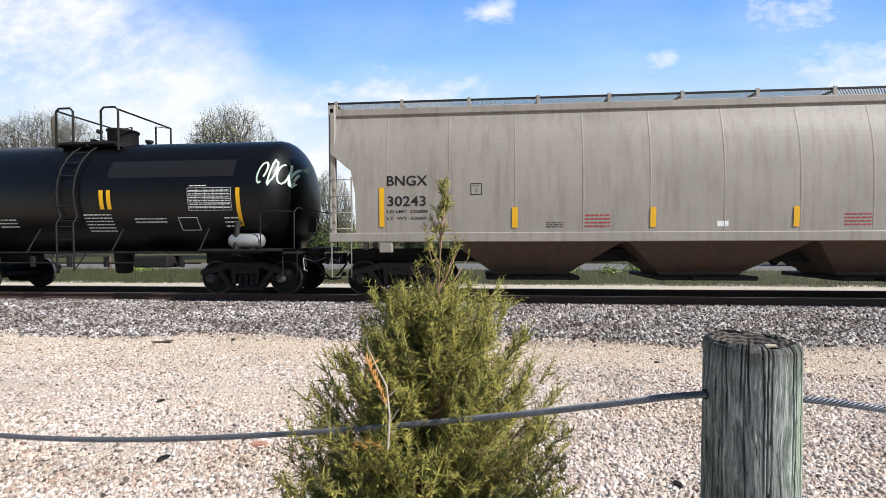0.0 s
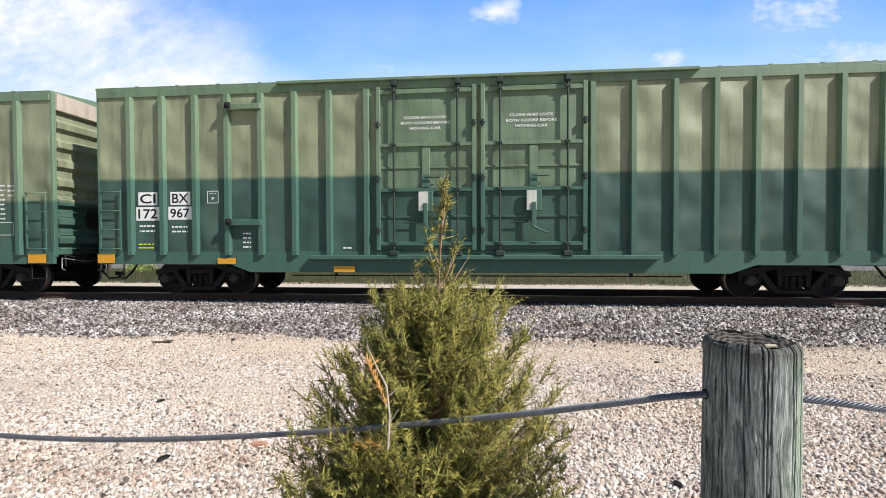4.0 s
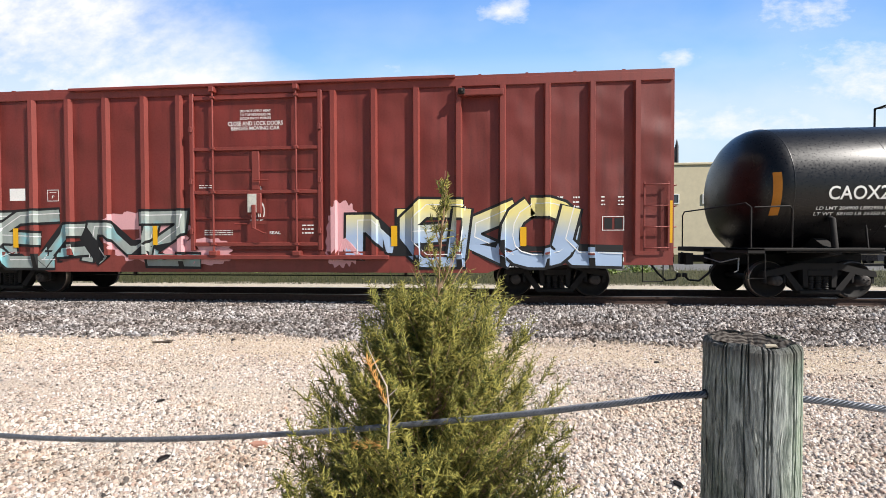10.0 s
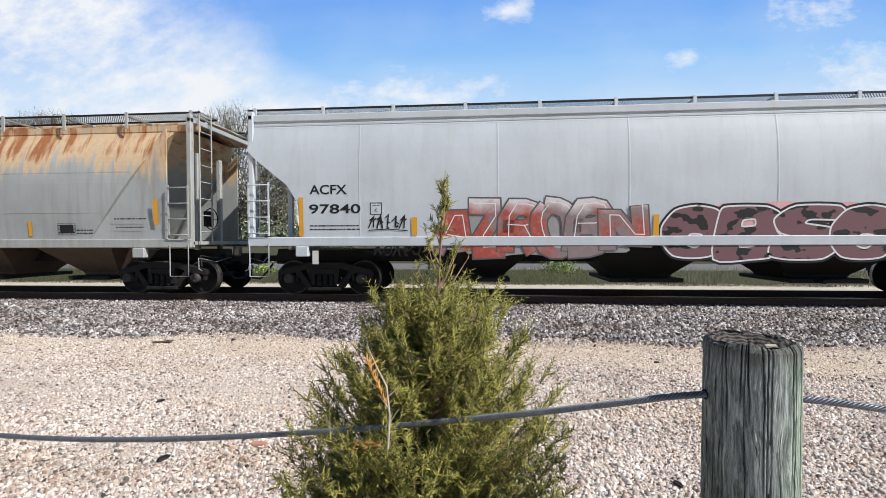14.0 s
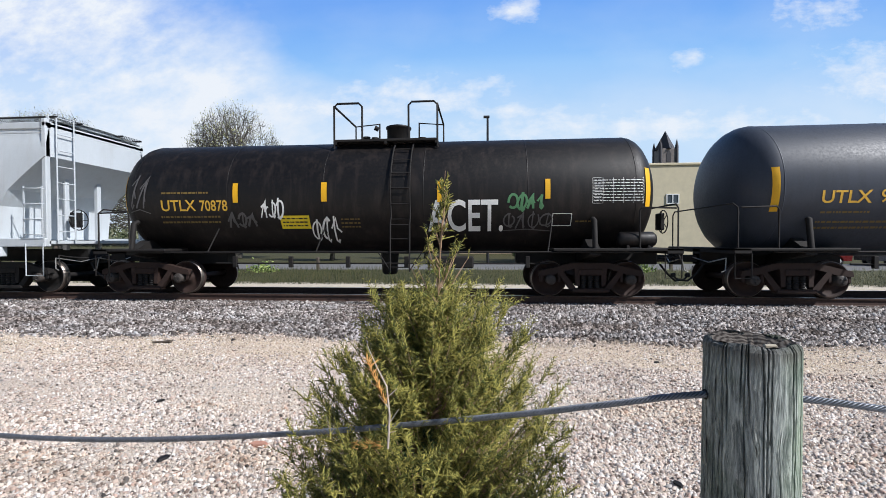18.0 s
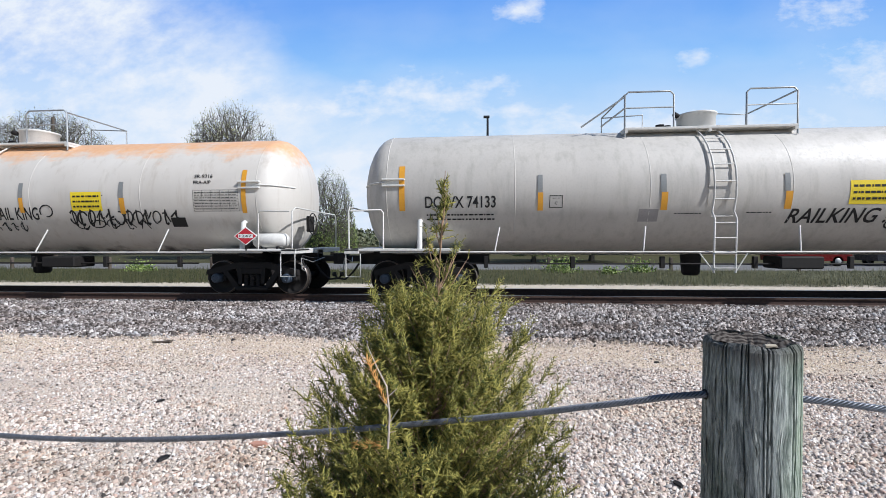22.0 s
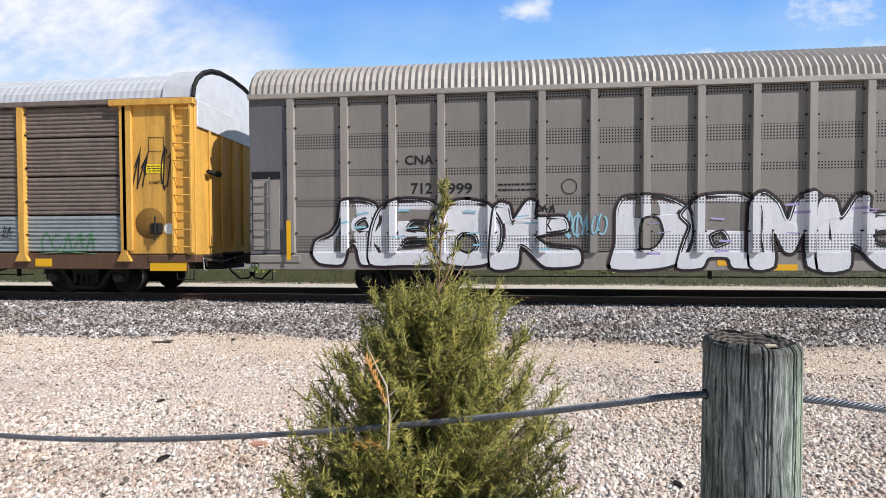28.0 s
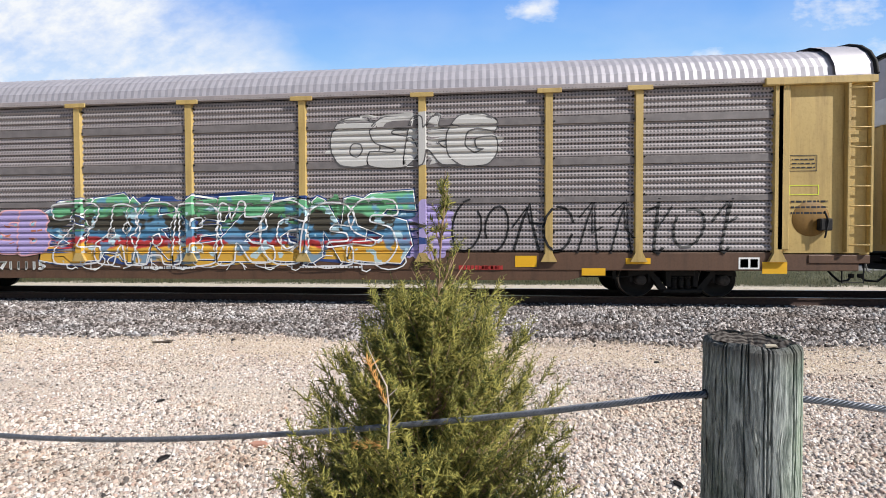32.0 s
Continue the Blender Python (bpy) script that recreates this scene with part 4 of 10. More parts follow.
# grass on the verge
nG = 34000
gx, gy = rnd_.uniform(-34, 34, nG), 16.0 + 10.3 * rnd_.uniform(0, 1, nG) ** 1.2
clump = np.clip(0.5 + 0.5 * np.sin(gx * 0.9 + 2 * np.sin(gy * 1.3)) * np.sin(gy * 1.1 + gx * 0.3), 0.1, 1)
hgt = rnd_.uniform(0.06, 0.16, nG) + 0.34 * clump * (rnd_.uniform(0, 1, nG) < 0.4 * clump)
G0 = np.stack([gx, gy, np.interp(gy, [13.6, 20, 26, 60], [-0.36, -0.42, -0.52, -0.57])], 1)
G1 = G0 + np.stack([rnd_.normal(size=nG) * 0.05, rnd_.normal(size=nG) * 0.05, hgt], 1)
vG, fG = cones(G0, G1, 0.014)
tagged(new("grass", array_mesh("grass", vG, fG, leaf_mat("verge_grass", (40, 50, 25), (84, 82, 52)))), "rough green and straw-coloured verge grass", "grass", kind="stuff")

# low shrubs and guard posts on the verge
for i, (x, y, s) in enumerate(((4.6, 24.0, 1.0), (-2.0, 23.0, 0.6), (9.0, 24.5, 0.8), (-12.5, 23.5, 0.7), (-20.5, 24, 0.8), (6.8, 22.5, 0.5))):
    rr = np.random.RandomState(200 + i)
    n = int(900 * s)
    A = np.stack([rr.normal(size=n) * 0.5 * s, rr.normal(size=n) * 0.4 * s, np.abs(rr.normal(size=n)) * 0.38 * s], 1)
    v, f = leaves_at(A, 0.07, rr)
    sh = thing("shrub", "small green shrub in the verge grass", "shrub", "verge shrubs", pose(x, y, -0.5))
    part("foliage", array_mesh("foliage", v, f, LEAF), LEAF, sh)
for x in (-31, -24, -17, -10, -3, 4.2, 11.2, 18.2, 25):
    p = thing("guard_post", "short grey wooden guard post at the road edge", "post", "guard posts", pose(x, 25.6, -0.52))
    g = Geo()
    g.box(-0.08, 0.08, -0.08, 0.08, 0, 0.85, 0.02)
    part("shaft", g, POLE_WOOD, p)


def parked(x, y, body_col, label, pickup=False):
    paint_m = paint("car_paint_" + label.split()[0], body_col, (40, 40, 40), 0.05, 0.05, 0.25)
    ob = thing("pickup_truck" if pickup else "parked_car", label, "pickup truck" if pickup else "car", at=pose(x, y, -0.44))
    g = Geo()
    g.prism([(-2.3, 0.35), (2.3, 0.35), (2.35, 0.7), (2.2, 0.95), (1.2, 1.02), (-2.2, 1.02), (-2.35, 0.8)], "y", -0.9, 0.9)
    part("body", g, paint_m, ob)
    g = Geo()
    cab = [(-0.6, 1.02), (1.1, 1.02), (0.5, 1.62), (-0.5, 1.64)] if pickup else [(-1.7, 1.02), (1.2, 1.02), (0.4, 1.45), (-1.0, 1.46)]
    g.prism(cab, "y", -0.78, 0.78)
    part("cabin", g, GLASS, ob)
    g = Geo()
    g.box(cab[3][0] - 0.02, cab[2][0] + 0.02, -0.76, 0.76, cab[2][1], cab[2][1] + 0.06, 0.02)
    part("roof", g, paint_m, ob)
    for xx in (-1.45, 1.45):
        for yy in (-0.9, 0.72):
            g = Geo()
            g.lathe([(yy, 0.0), (yy, 0.34), (yy + 0.2, 0.34), (yy + 0.2, 0.0)], "y", (xx, 0, 0.34), 16)
            w = part("wheel", g, RUBBER, ob)
            g = Geo()
            g.lathe([(yy - 0.02, 0.0), (yy - 0.012, 0.2), (yy - 0.002, 0.21)], "y", (xx, 0, 0.34), 12)
            part("rim", g, GALV, w)
    return ob


parked(22.4, 31.0, (110, 28, 28), "red pickup truck standing on the road", True)
parked(28.6, 31.0, (52, 54, 60), "dark sedan standing on the road")

# ---- running gear, shared by all cars ----
WHEEL_R = 0.42


def wheelset_mesh():
    g = Geo()
    for s in (-1, 1):
        prof = [(0.68, 0.12), (0.68, 0.36), (0.675, 0.445), (0.70, 0.445), (0.715, 0.42)]
        g.mat = 0
        g.lathe([(s * a, r) for a, r in prof][::s], "y", (0, 0, 0), 28)
        g.mat = 1
        g.lathe([(s * a, r) for a, r in ((0.715, 0.42), (0.815, 0.412), (0.82, 0.395))][::s], "y", (0, 0, 0), 28)
        g.mat = 0
        g.lathe([(s * a, r) for a, r in ((0.82, 0.395), (0.815, 0.36), (0.76, 0.33), (0.745, 0.2), (0.80, 0.14), (0.84, 0.13), (0.84, 0.0))][::s], "y", (0, 0, 0), 28)
    g.lathe([(-1.02, 0.07), (1.02, 0.07)], "y", (0, 0, 0), 10)
    return g.mesh("wheelset")


def sideframe_mesh():
    g = Geo()
    y0, y1 = -1.09, -0.93
    top = [(-1.16, 0.50), (-1.14, 0.62), (-0.80, 0.70), (-0.42, 0.80), (0.42, 0.80), (0.80, 0.70), (1.14, 0.62), (1.16, 0.50), (0.84, 0.53), (0.42, 0.66), (-0.42, 0.66), (-0.84, 0.53)]
    g.prism(top, "y", y0, y1)
    for s in (-1, 1):
        arm = [(s * 0.74, 0.60), (s * 0.62, 0.62), (s * 0.34, 0.26), (s * 0.30, 0.16), (s * 0.46, 0.20)]
        g.prism(arm if s > 0 else arm[::-1], "y", y0, y1)
        col = [(s * 0.36, 0.70), (s * 0.24, 0.70), (s * 0.24, 0.28), (s * 0.33, 0.28)]
        g.prism(col if s > 0 else col[::-1], "y", y0 - 0.012, y1)
        g.box(*sorted((s * 0.66, s * 0.73)), y0 + 0.02, y1 - 0.02, 0.36, 0.56, 0.015)
        g.box(*sorted((s * 1.05, s * 1.13)), y0 + 0.02, y1 - 0.02, 0.36, 0.56, 0.015)
    g.box(-0.42, 0.42, y0 - 0.03, y1 + 0.03, 0.13, 0.22, 0.02)
    g.box(-0.27, 0.27, y0 - 0.03, y1, 0.52, 0.665, 0.02)
    return g.mesh("side_frame")


def springs_mesh():
    g = Geo()
    prof = []
    for i in range(6):
        z = 0.225 + i * 0.050
        prof += [(z, 0.056), (z + 0.010, 0.074), (z + 0.026, 0.074), (z + 0.036, 0.056)]
    g.lathe(prof, "z", (0, -1.03, 0), 10)
    return g.mesh("spring")


def bearing_mesh():
    g = Geo()
    g.lathe([(-0.93, 0.115), (-1.13, 0.115), (-1.15, 0.09), (-1.15, 0.0)], "y", (0, 0, 0), 16)
    for k in range(3):
        a = k * 2.094 + 0.4
        g.lathe([(-1.14, 0.018), (-1.172, 0.018), (-1.172, 0.0)], "y", (0.055 * math.cos(a), 0, 0.055 * math.sin(a)), 6)
    return g.mesh("bearing_cap")


def bolster_mesh():
    g = Geo()
    g.box(-0.2, 0.2, -1.02, 1.02, 0.42, 0.66, 0.03)
    g.box(-0.06, 0.06, -0.3, 0.3, 0.66, 0.80, 0.02)
    # added backing plates that keep daylight from showing between the springs
    for y in (-0.96, 0.90):
        g.box(-0.24, 0.24, y, y + 0.06, 0.20, 0.421)
    for s in (-1, 1):
        g.box(*sorted((s * 0.40, s * 0.48)), -0.8, 0.8, 0.30, 0.42, 0.02)
        for y in (-0.78, 0.70):
            g.box(*sorted((s * 0.42, s * 0.52)), y, y + 0.08, 0.28, 0.5, 0.02)
    return g.mesh("truck")


WHEELS, FRAMES, SPRINGS, BEARING, BOLSTER = wheelset_mesh(), sideframe_mesh(), springs_mesh(), bearing_mesh(), bolster_mesh()
HUB_BLUE, HUB_GREY = plain("hub_blue_grey", (66, 78, 92), 0.6), plain("hub_grey", (70, 64, 60), 0.65)
ROLLERS = []            # (wheelset, place along the train)
TURN = Matrix.Rotation(math.pi, 4, "Z")


_variants = {}


def variant(me, *mats):
    """The mesh in these materials, one copy for each set."""
    key = (me.name, *[m.name for m in mats])
    if key not in _variants:
        c = me.copy()
        for m in mats:
            c.materials.append(m)
        _variants[key] = c
    return _variants[key]


def truck(car, cx, x, frame_mat, hub=None, rusty_wheel=False):
    t = part("truck", variant(BOLSTER, frame_mat), frame_mat, car, at=pose(x, 0, 0))
    for turn in (Matrix.Identity(4), TURN):
        part("side_frame", variant(FRAMES, frame_mat), frame_mat, t, at=turn)
        for s in (-0.15, 0.0, 0.15):
            part("spring", variant(SPRINGS, STEEL), STEEL, t, at=turn @ pose(s, 0, 0))
        for s in (-0.889, 0.889):
            part("bearing_cap", variant(BEARING, hub or HUB_GREY), STEEL, t, at=turn @ pose(s, 0, WHEEL_R))
    for s in (-0.889, 0.889):
        w = part("wheelset", variant(WHEELS, RUSTY if rusty_wheel else GRIME, TREAD), STEEL, t, at=pose(s, 0, WHEEL_R))
        ROLLERS.append((w, cx + x + s))


def coupler_mesh():
    g = Geo()
    g.box(-0.9, 0.0, -0.16, 0.16, 0.72, 1.0, 0.02)
    g.box(0.0, 0.42, -0.07, 0.07, 0.78, 0.94, 0.02)
    g.prism([(0.40, -0.14), (0.62, -0.16), (0.66, 0.02), (0.56, 0.03), (0.55, -0.05), (0.48, -0.02), (0.5, 0.14), (0.62, 0.16), (0.60, 0.2), (0.42, 0.18)], "z", 0.72, 1.0)
    g.tube([(0.05, -0.16, 0.86), (0.05, -0.9, 0.92), (0.03, -1.25, 0.98), (0.1, -1.3, 0.72)], 0.018, 6)
    return g.mesh("coupler")


def hose_mesh():
    g = Geo()
    g.tube([(0.0, -0.35, 0.74), (0.16, -0.36, 0.52), (0.36, -0.34, 0.34), (0.58, -0.3, 0.36), (0.66, -0.28, 0.45)], 0.026, 7)
    g.box(0.62, 0.72, -0.32, -0.24, 0.42, 0.52, 0.015)
    return g.mesh("air_hose")


COUPLER, HOSE = coupler_mesh(), hose_mesh()
FASCIA = paint("stained_cream_fascia", (188, 176, 160), (120, 92, 80), 0.35, 0.5, 0.6)
SILVER = plain("silver_fitting", (168, 166, 160), 0.45, 0.5)


def hook_ups(car, x0, x1):
    """Coupler, air hose and lever at both ends."""
    for x, turn in ((x1, Matrix.Identity(4)), (x0, TURN)):
        part("coupler", COUPLER, GRIME, car, at=pose(x, 0, 0) @ turn)
    for x, m in ((x1, pose(x1, 0, 0)), (x0, pose(x0, 0, 0) @ Matrix.Scale(-1, 4, (1, 0, 0)))):
        part("air_hose", HOSE, RUBBER, car, at=m)
        g = Geo()
        s = 1 if x > 0 else -1
        g.tube([(x + s * 0.05, -1.35, 0.92), (x + s * 0.07, -0.7, 0.80), (x + s * 0.2, -0.25, 0.9)], 0.014, 5)
        g.tube([(x + s * 0.05, -1.35, 0.92), (x + s * 0.08, -1.38, 0.66), (x + s * 0.16, -1.38, 0.62)], 0.014, 5)
        part("uncoupling_lever", g, SILVER, car)


def side_ladder(car, x0, x1, y, zs, mat, rails=True):
    """Rungs one by one, and two stiles where there are any."""
    for z in zs:
        g = Geo()
        g.tube([(x0, y + 0.07, z), (x0, y, z), (x1, y, z), (x1, y + 0.07, z)], 0.013, 5)
        part("rung", g, mat, car)
    for x in (x0, x1) if rails else ():
        g = Geo()
        g.box(x - 0.02, x + 0.02, y + 0.015, y + 0.035, min(zs) - 0.06, max(zs) + 0.06, 0.004)
        part("ladder_stile", g, mat, car)


def stirrup(car, x, y, mat, w=0.42, top=0.8, low=0.42):
    g = Geo()
    g.tube([(x - w / 2, y, top), (x - w / 2, y, low), (x + w / 2, y, low), (x + w / 2, y, top)], 0.014, 5)
    part("stirrup_step", g, mat, car)


def brake_wheel(car, x, z, s, mat):
    g = Geo()
    for k in range(20):
        a, b = 2 * math.pi * k / 20, 2 * math.pi * (k + 1) / 20
        g.tube([(x + s * 0.12, -0.5 + 0.27 * math.cos(a), z + 0.27 * math.sin(a)), (x + s * 0.12, -0.5 + 0.27 * math.cos(b), z + 0.27 * math.sin(b))], 0.014, 5, False)
    for k in range(5):
        a = 2 * math.pi * k / 5
        g.tube([(x + s * 0.12, -0.5, z), (x + s * 0.12, -0.5 + 0.27 * math.cos(a), z + 0.27 * math.sin(a))], 0.01, 4)
    g.box(x + min(0, s * 0.1), x + max(0, s * 0.1), -0.65, -0.35, z - 0.2, z + 0.2, 0.02)
    part("brake_wheel", g, mat, car)


# ---- boxcars ----
def hinge_mesh():
    g = Geo()
    g.box(-0.035, 0.035, -0.045, 0.0, -0.07, 0.07, 0.01)
    g.box(-0.06, 0.06, -0.02, 0.0, -0.025, 0.025, 0.006)
    return g.mesh("hinge_bracket")


HINGE = hinge_mesh()
PALE_BOX = paint("worn_pale_lock_box_paint", (206, 206, 196), (96, 96, 84), 0.4, 0.5, 0.6)


def boxcar(cx, label, ribs, doors, mats, L=18.3, width=1.50, panels=(), rib_w=0.05, trucks=(-6.85, 6.85), hips=(), strips=(), door_rods=2, white_ends=True, rods=None):
    body, rib, door, dark = mats
    rods = rods or rib
    car = thing("boxcar", label, "boxcar", CAR_GROUP, pose(cx, YC, 0))
    h, W = L / 2, width
    g = Geo()
    # shell: two sides, ends, floor and a low gable roof
    g.box(-h + 0.05, h - 0.05, -W, W, 1.0, 4.90)
    part("body", g, body, car)
    g = Geo()
    g.prism([(-W - 0.03, 4.90), (W + 0.03, 4.90), (W + 0.03, 4.96), (0, 5.12), (-W - 0.03, 4.96)], "x", -h, h)
    part("roof", g, rib, car)
    n = int(L / 1.0)
    for i in range(1, n):
        x = -h + L * i / n
        g = Geo()
        g.prism([(-W, 4.965), (0, 5.125), (W, 4.965), (W, 4.99), (0, 5.15), (-W, 4.99)], "x", x - 0.03, x + 0.03)
        part("roof_rib", g, rib, car)
    g = Geo()
    g.box(-h + 0.02, h - 0.02, -W - 0.035, -W - 0.002, 4.72, 4.905, 0.01)
    part("top_chord", g, rib, car)
    g = Geo()
    ex = 4.6
    g.box(-ex, ex, -W - 0.12, -W - 0.034, 4.885, 4.955, 0.012)
    part("door_track", g, rib, car)
    # sill, deeper between the trucks
    for s in (-1, 1):
        g = Geo()
        y = s * (W + 0.02)
        t0, t1 = trucks[0] + 1.55, trucks[1] - 1.55
        g.prism([(-h, 1.08), (-h, 0.78), (t0 - 0.5, 0.78), (t0, 0.60), (t1, 0.60), (t1 + 0.5, 0.78), (h, 0.78), (h, 1.08)], "y", *sorted((y, s * (W - 0.06))))
        part("side_sill", g, rib if s < 0 else body, car)
    for s in (-1, 1):
        for x in ribs:
            g = Geo()
            y0, y1, y2 = s * W, s * (W + 0.095), s * (W + 0.002)
            g.prism([(x - rib_w - 0.03, y2), (x - rib_w, y1), (x + rib_w, y1), (x + rib_w + 0.03, y2)][::-s], "z", 1.0, 4.72)
            part("side_post", g, rib, car)
    # reinforced bays
    for x0, x1 in panels:
        for z0, z1 in ((4.28, 4.62), (1.36, 1.66)):
            g = Geo()
            g.box(x0 - 0.1, x1 + 0.1, -W - 0.16, -W - 0.002, z0, z1, 0.015)
            g.box((x0 + x1) / 2 - 0.1, (x0 + x1) / 2 + 0.1, -W - 0.22, -W - 0.161, (z0 + z1) / 2 - 0.06, (z0 + z1) / 2 + 0.08, 0.01)
            part("jacking_bracket", g, rib, car)
        g = Geo()
        g.box(x0 + 0.12, x1 - 0.12, -W - 0.03, -W - 0.002, 1.66, 4.28, 0.01)
        part("bay_panel", g, body, car)
    for x, z, w in hips:
        g = Geo()
        g.box(x - w / 2, x + w / 2, -W - 0.15, -W - 0.002, z - 0.07, z + 0.07, 0.015)
        br = part("winch_bracket", g, rib, car)
        g = Geo()
        g.box(x - w / 2 + 0.02, x - w / 2 + 0.16, -W - 0.2, -W - 0.151, z - 0.05, z + 0.09, 0.015)
        g.lathe([(-W - 0.23, 0.0), (-W - 0.23, 0.04), (-W - 0.2, 0.04)], "y", (x - w / 2 + 0.09, 0, z + 0.02), 8)
        part("winch", g, GRIME, br)
    # doors
    for x0, x1 in doors:
        d = Geo()
        d.box(x0 + 0.03, x1 - 0.03, -W - 0.045, -W - 0.002, 1.12, 4.70, 0.01)
        ob = part("door", d, door, car)
        for x in (x0 + 0.07, x1 - 0.07):
            g = Geo()
            g.box(x - 0.05, x + 0.05, -W - 0.11, -W - 0.046, 1.10, 4.74, 0.012)
            part("door_stile", g, rib, ob)
        for z in (1.25, 2.45, 3.45, 4.62):
            g = Geo()
            g.prism([(-W - 0.045, z - 0.05), (-W - 0.10, z - 0.035), (-W - 0.10, z + 0.035), (-W - 0.045, z + 0.05)][::-1], "x", x0 + 0.12, x1 - 0.12)
            part("door_rib", g, rib, ob)
        for z in (1.85, 2.95):
            g = Geo()
            g.box(x0 + 0.12, x1 - 0.12, -W - 0.07, -W - 0.046, z - 0.025, z + 0.025, 0.008)
            part("door_stiffener", g, door, ob)
        g = Geo()
        xm = (x0 + x1) / 2
        g.box(xm - 0.09, xm + 0.09, -W - 0.085, -W - 0.046, 2.5, 3.4, 0.01)
        part("door_gear_cover", g, rib, ob)
        g = Geo()
        g.box(xm - 0.17, xm + 0.17, -W - 0.16, -W - 0.101, 1.95, 2.42, 0.02)
        g.box(xm - 0.05, xm + 0.05, -W - 0.2, -W - 0.161, 1.6, 2.15, 0.015)
        g.tube([(xm, -W - 0.2, 1.62), (xm + 0.25, -W - 0.2, 1.5), (xm + 0.3, -W - 0.2, 1.5)], 0.02, 6)
        hd = part("door_handle", g, rib, ob)
        g = Geo()
        g.box(xm - 0.15, xm + 0.06, -W - 0.166, -W - 0.161, 1.98, 2.40)
        part("lock_label", g, PALE_BOX, hd)
        for x in (x0 + 0.07, x1 - 0.07):
            for z in (1.55, 2.7, 3.9):
                part("hinge_bracket", variant(HINGE, rods), rods, ob, at=pose(x, -W - 0.11, z))
        g = Geo()
        g.tube([(xm - 0.02, -W - 0.12, 2.72), (xm + 0.32, -W - 0.12, 2.72)], 0.014, 5)
        g.tube([(xm - 0.5, -W - 0.12, 1.72), (xm - 0.15, -W - 0.12, 1.72)], 0.014, 5)
        part("latch_bar", g, rods, ob)
        for i in range(door_rods):
            x = x0 + (x1 - x0) * (0.19 if i == 0 else 0.81)
            g = Geo()
            g.tube([(x, -W - 0.135, 1.02), (x, -W - 0.135, 4.86)], 0.024, 7)
            for z in (1.25, 2.45, 3.45, 4.62):
                g.box(x - 0.05, x + 0.05, -W - 0.165, -W - 0.1, z - 0.03, z + 0.03, 0.008)
            g.box(x - 0.06, x + 0.06, -W - 0.19, -W - 0.03, 4.74, 4.86, 0.01)
            g.box(x - 0.1, x + 0.1, -W - 0.19, -W - 0.03, 0.98, 1.1, 0.02)
            part("lock_rod", g, rods, ob)
    if doors:
        a, b = doors[0][0] - 0.3, doors[-1][1] + 0.3
        g = Geo()
        g.box(a - 1.2, b + 1.2, -W - 0.16, -W - 0.022, 0.90, 1.0, 0.012)
        part("lower_door_track", g, rib, car)
    # ends with level corrugations
    for s, x in ((-1, -h), (1, h)):
        g = Geo()
        for i in range(7):
            z = 1.35 + i * 0.47
            g.prism([(x - s * 0.05, z - 0.16), (x + s * 0.05, z - 0.07), (x + s * 0.05, z + 0.07), (x - s * 0.05, z + 0.16)][::s], "y", -W + 0.1, W - 0.1)
        part("end_corrugation", g, body, car)
        for y in (-W, W - 0.1):
            g = Geo()
            g.box(*sorted((x - s * 0.06, x + s * 0.02)), y, y + 0.1, 0.95, 4.92, 0.01)
            part("corner_post", g, rib, car)
        g = Geo()
        g.box(*sorted((x - s * 0.05, x + s * 0.06)), -W + 0.1, W - 0.1, 4.52, 4.93, 0.01)
        part("end_fascia", g, FASCIA if white_ends else rib, car)
        g = Geo()
        g.box(*sorted((x - s * 0.05, x + s * 0.28)), -0.9, 0.9, 1.08, 1.13, 0.01)
        part("crossover_platform", g, dark, car)
        brake_wheel(car, x, 1.9, s, dark)
        side_ladder(car, *sorted((x - s * 0.12, x - s * 0.62)), -W - 0.10, (1.15, 1.6, 2.05, 2.5), rib)
        for z in (1.15, 1.6, 2.05, 2.5):
            g = Geo()
            g.tube([(x + s * 0.02, -W + 0.1, z), (x + s * 0.11, -W + 0.1, z), (x + s * 0.11, -W + 0.55, z), (x + s * 0.02, -W + 0.55, z)], 0.013, 5)
            part("end_rung", g, rib, car)
        stirrup(car, x - s * 0.4, -W + 0.02, dark)
    g = Geo()
    g.box(-h + 0.2, h - 0.2, -0.35, 0.35, 0.72, 1.0, 0.02)
    for x in (-3.2, -1.0, 1.0, 3.2):
        g.box(x - 0.08, x + 0.08, -W + 0.02, W - 0.02, 0.72, 0.98)
    part("underframe", g, dark, car)
    g = Geo()
    g.lathe([(-0.5, 0.0), (-0.48, 0.17), (0.3, 0.17), (0.32, 0.0)], "x", (2.2, -0.9, 0.72), 14)
    g.tube([(-4.5, -1.1, 0.5), (4.5, -1.1, 0.5)], 0.016, 5)
    for x in (-3.4, 3.4):
        g.box(x - 0.03, x + 0.03, -1.13, -1.07, 0.48, 0.75)
    part("brake_gear", g, dark, car)
    for x in trucks:
        truck(car, cx, x, GRIME)
    hook_ups(car, -h, h)
    cuts = sorted({round(v, 3) for x in ribs for v in (x - rib_w - 0.03, x - rib_w, x + rib_w, x + rib_w + 0.03)})

    def depth(x, z):
        for r in ribs:
            d = abs(x - r)
            if d < rib_w + 0.031 and 1.0 < z < 4.72:
                return -W - 0.095 * min(1.0, max(0.0, (rib_w + 0.03 - d) / 0.03))
        for a, b in doors:
            if a + 0.02 < x < b - 0.02:
                return -W - 0.048
        for a, b in panels:
            if a + 0.11 < x < b - 0.11 and 1.66 < z < 4.28:
                return -W - 0.032
        if z < 1.08:
            return -W - 0.022
        return -W
    return car, Side(car, depth, cuts, (), True)


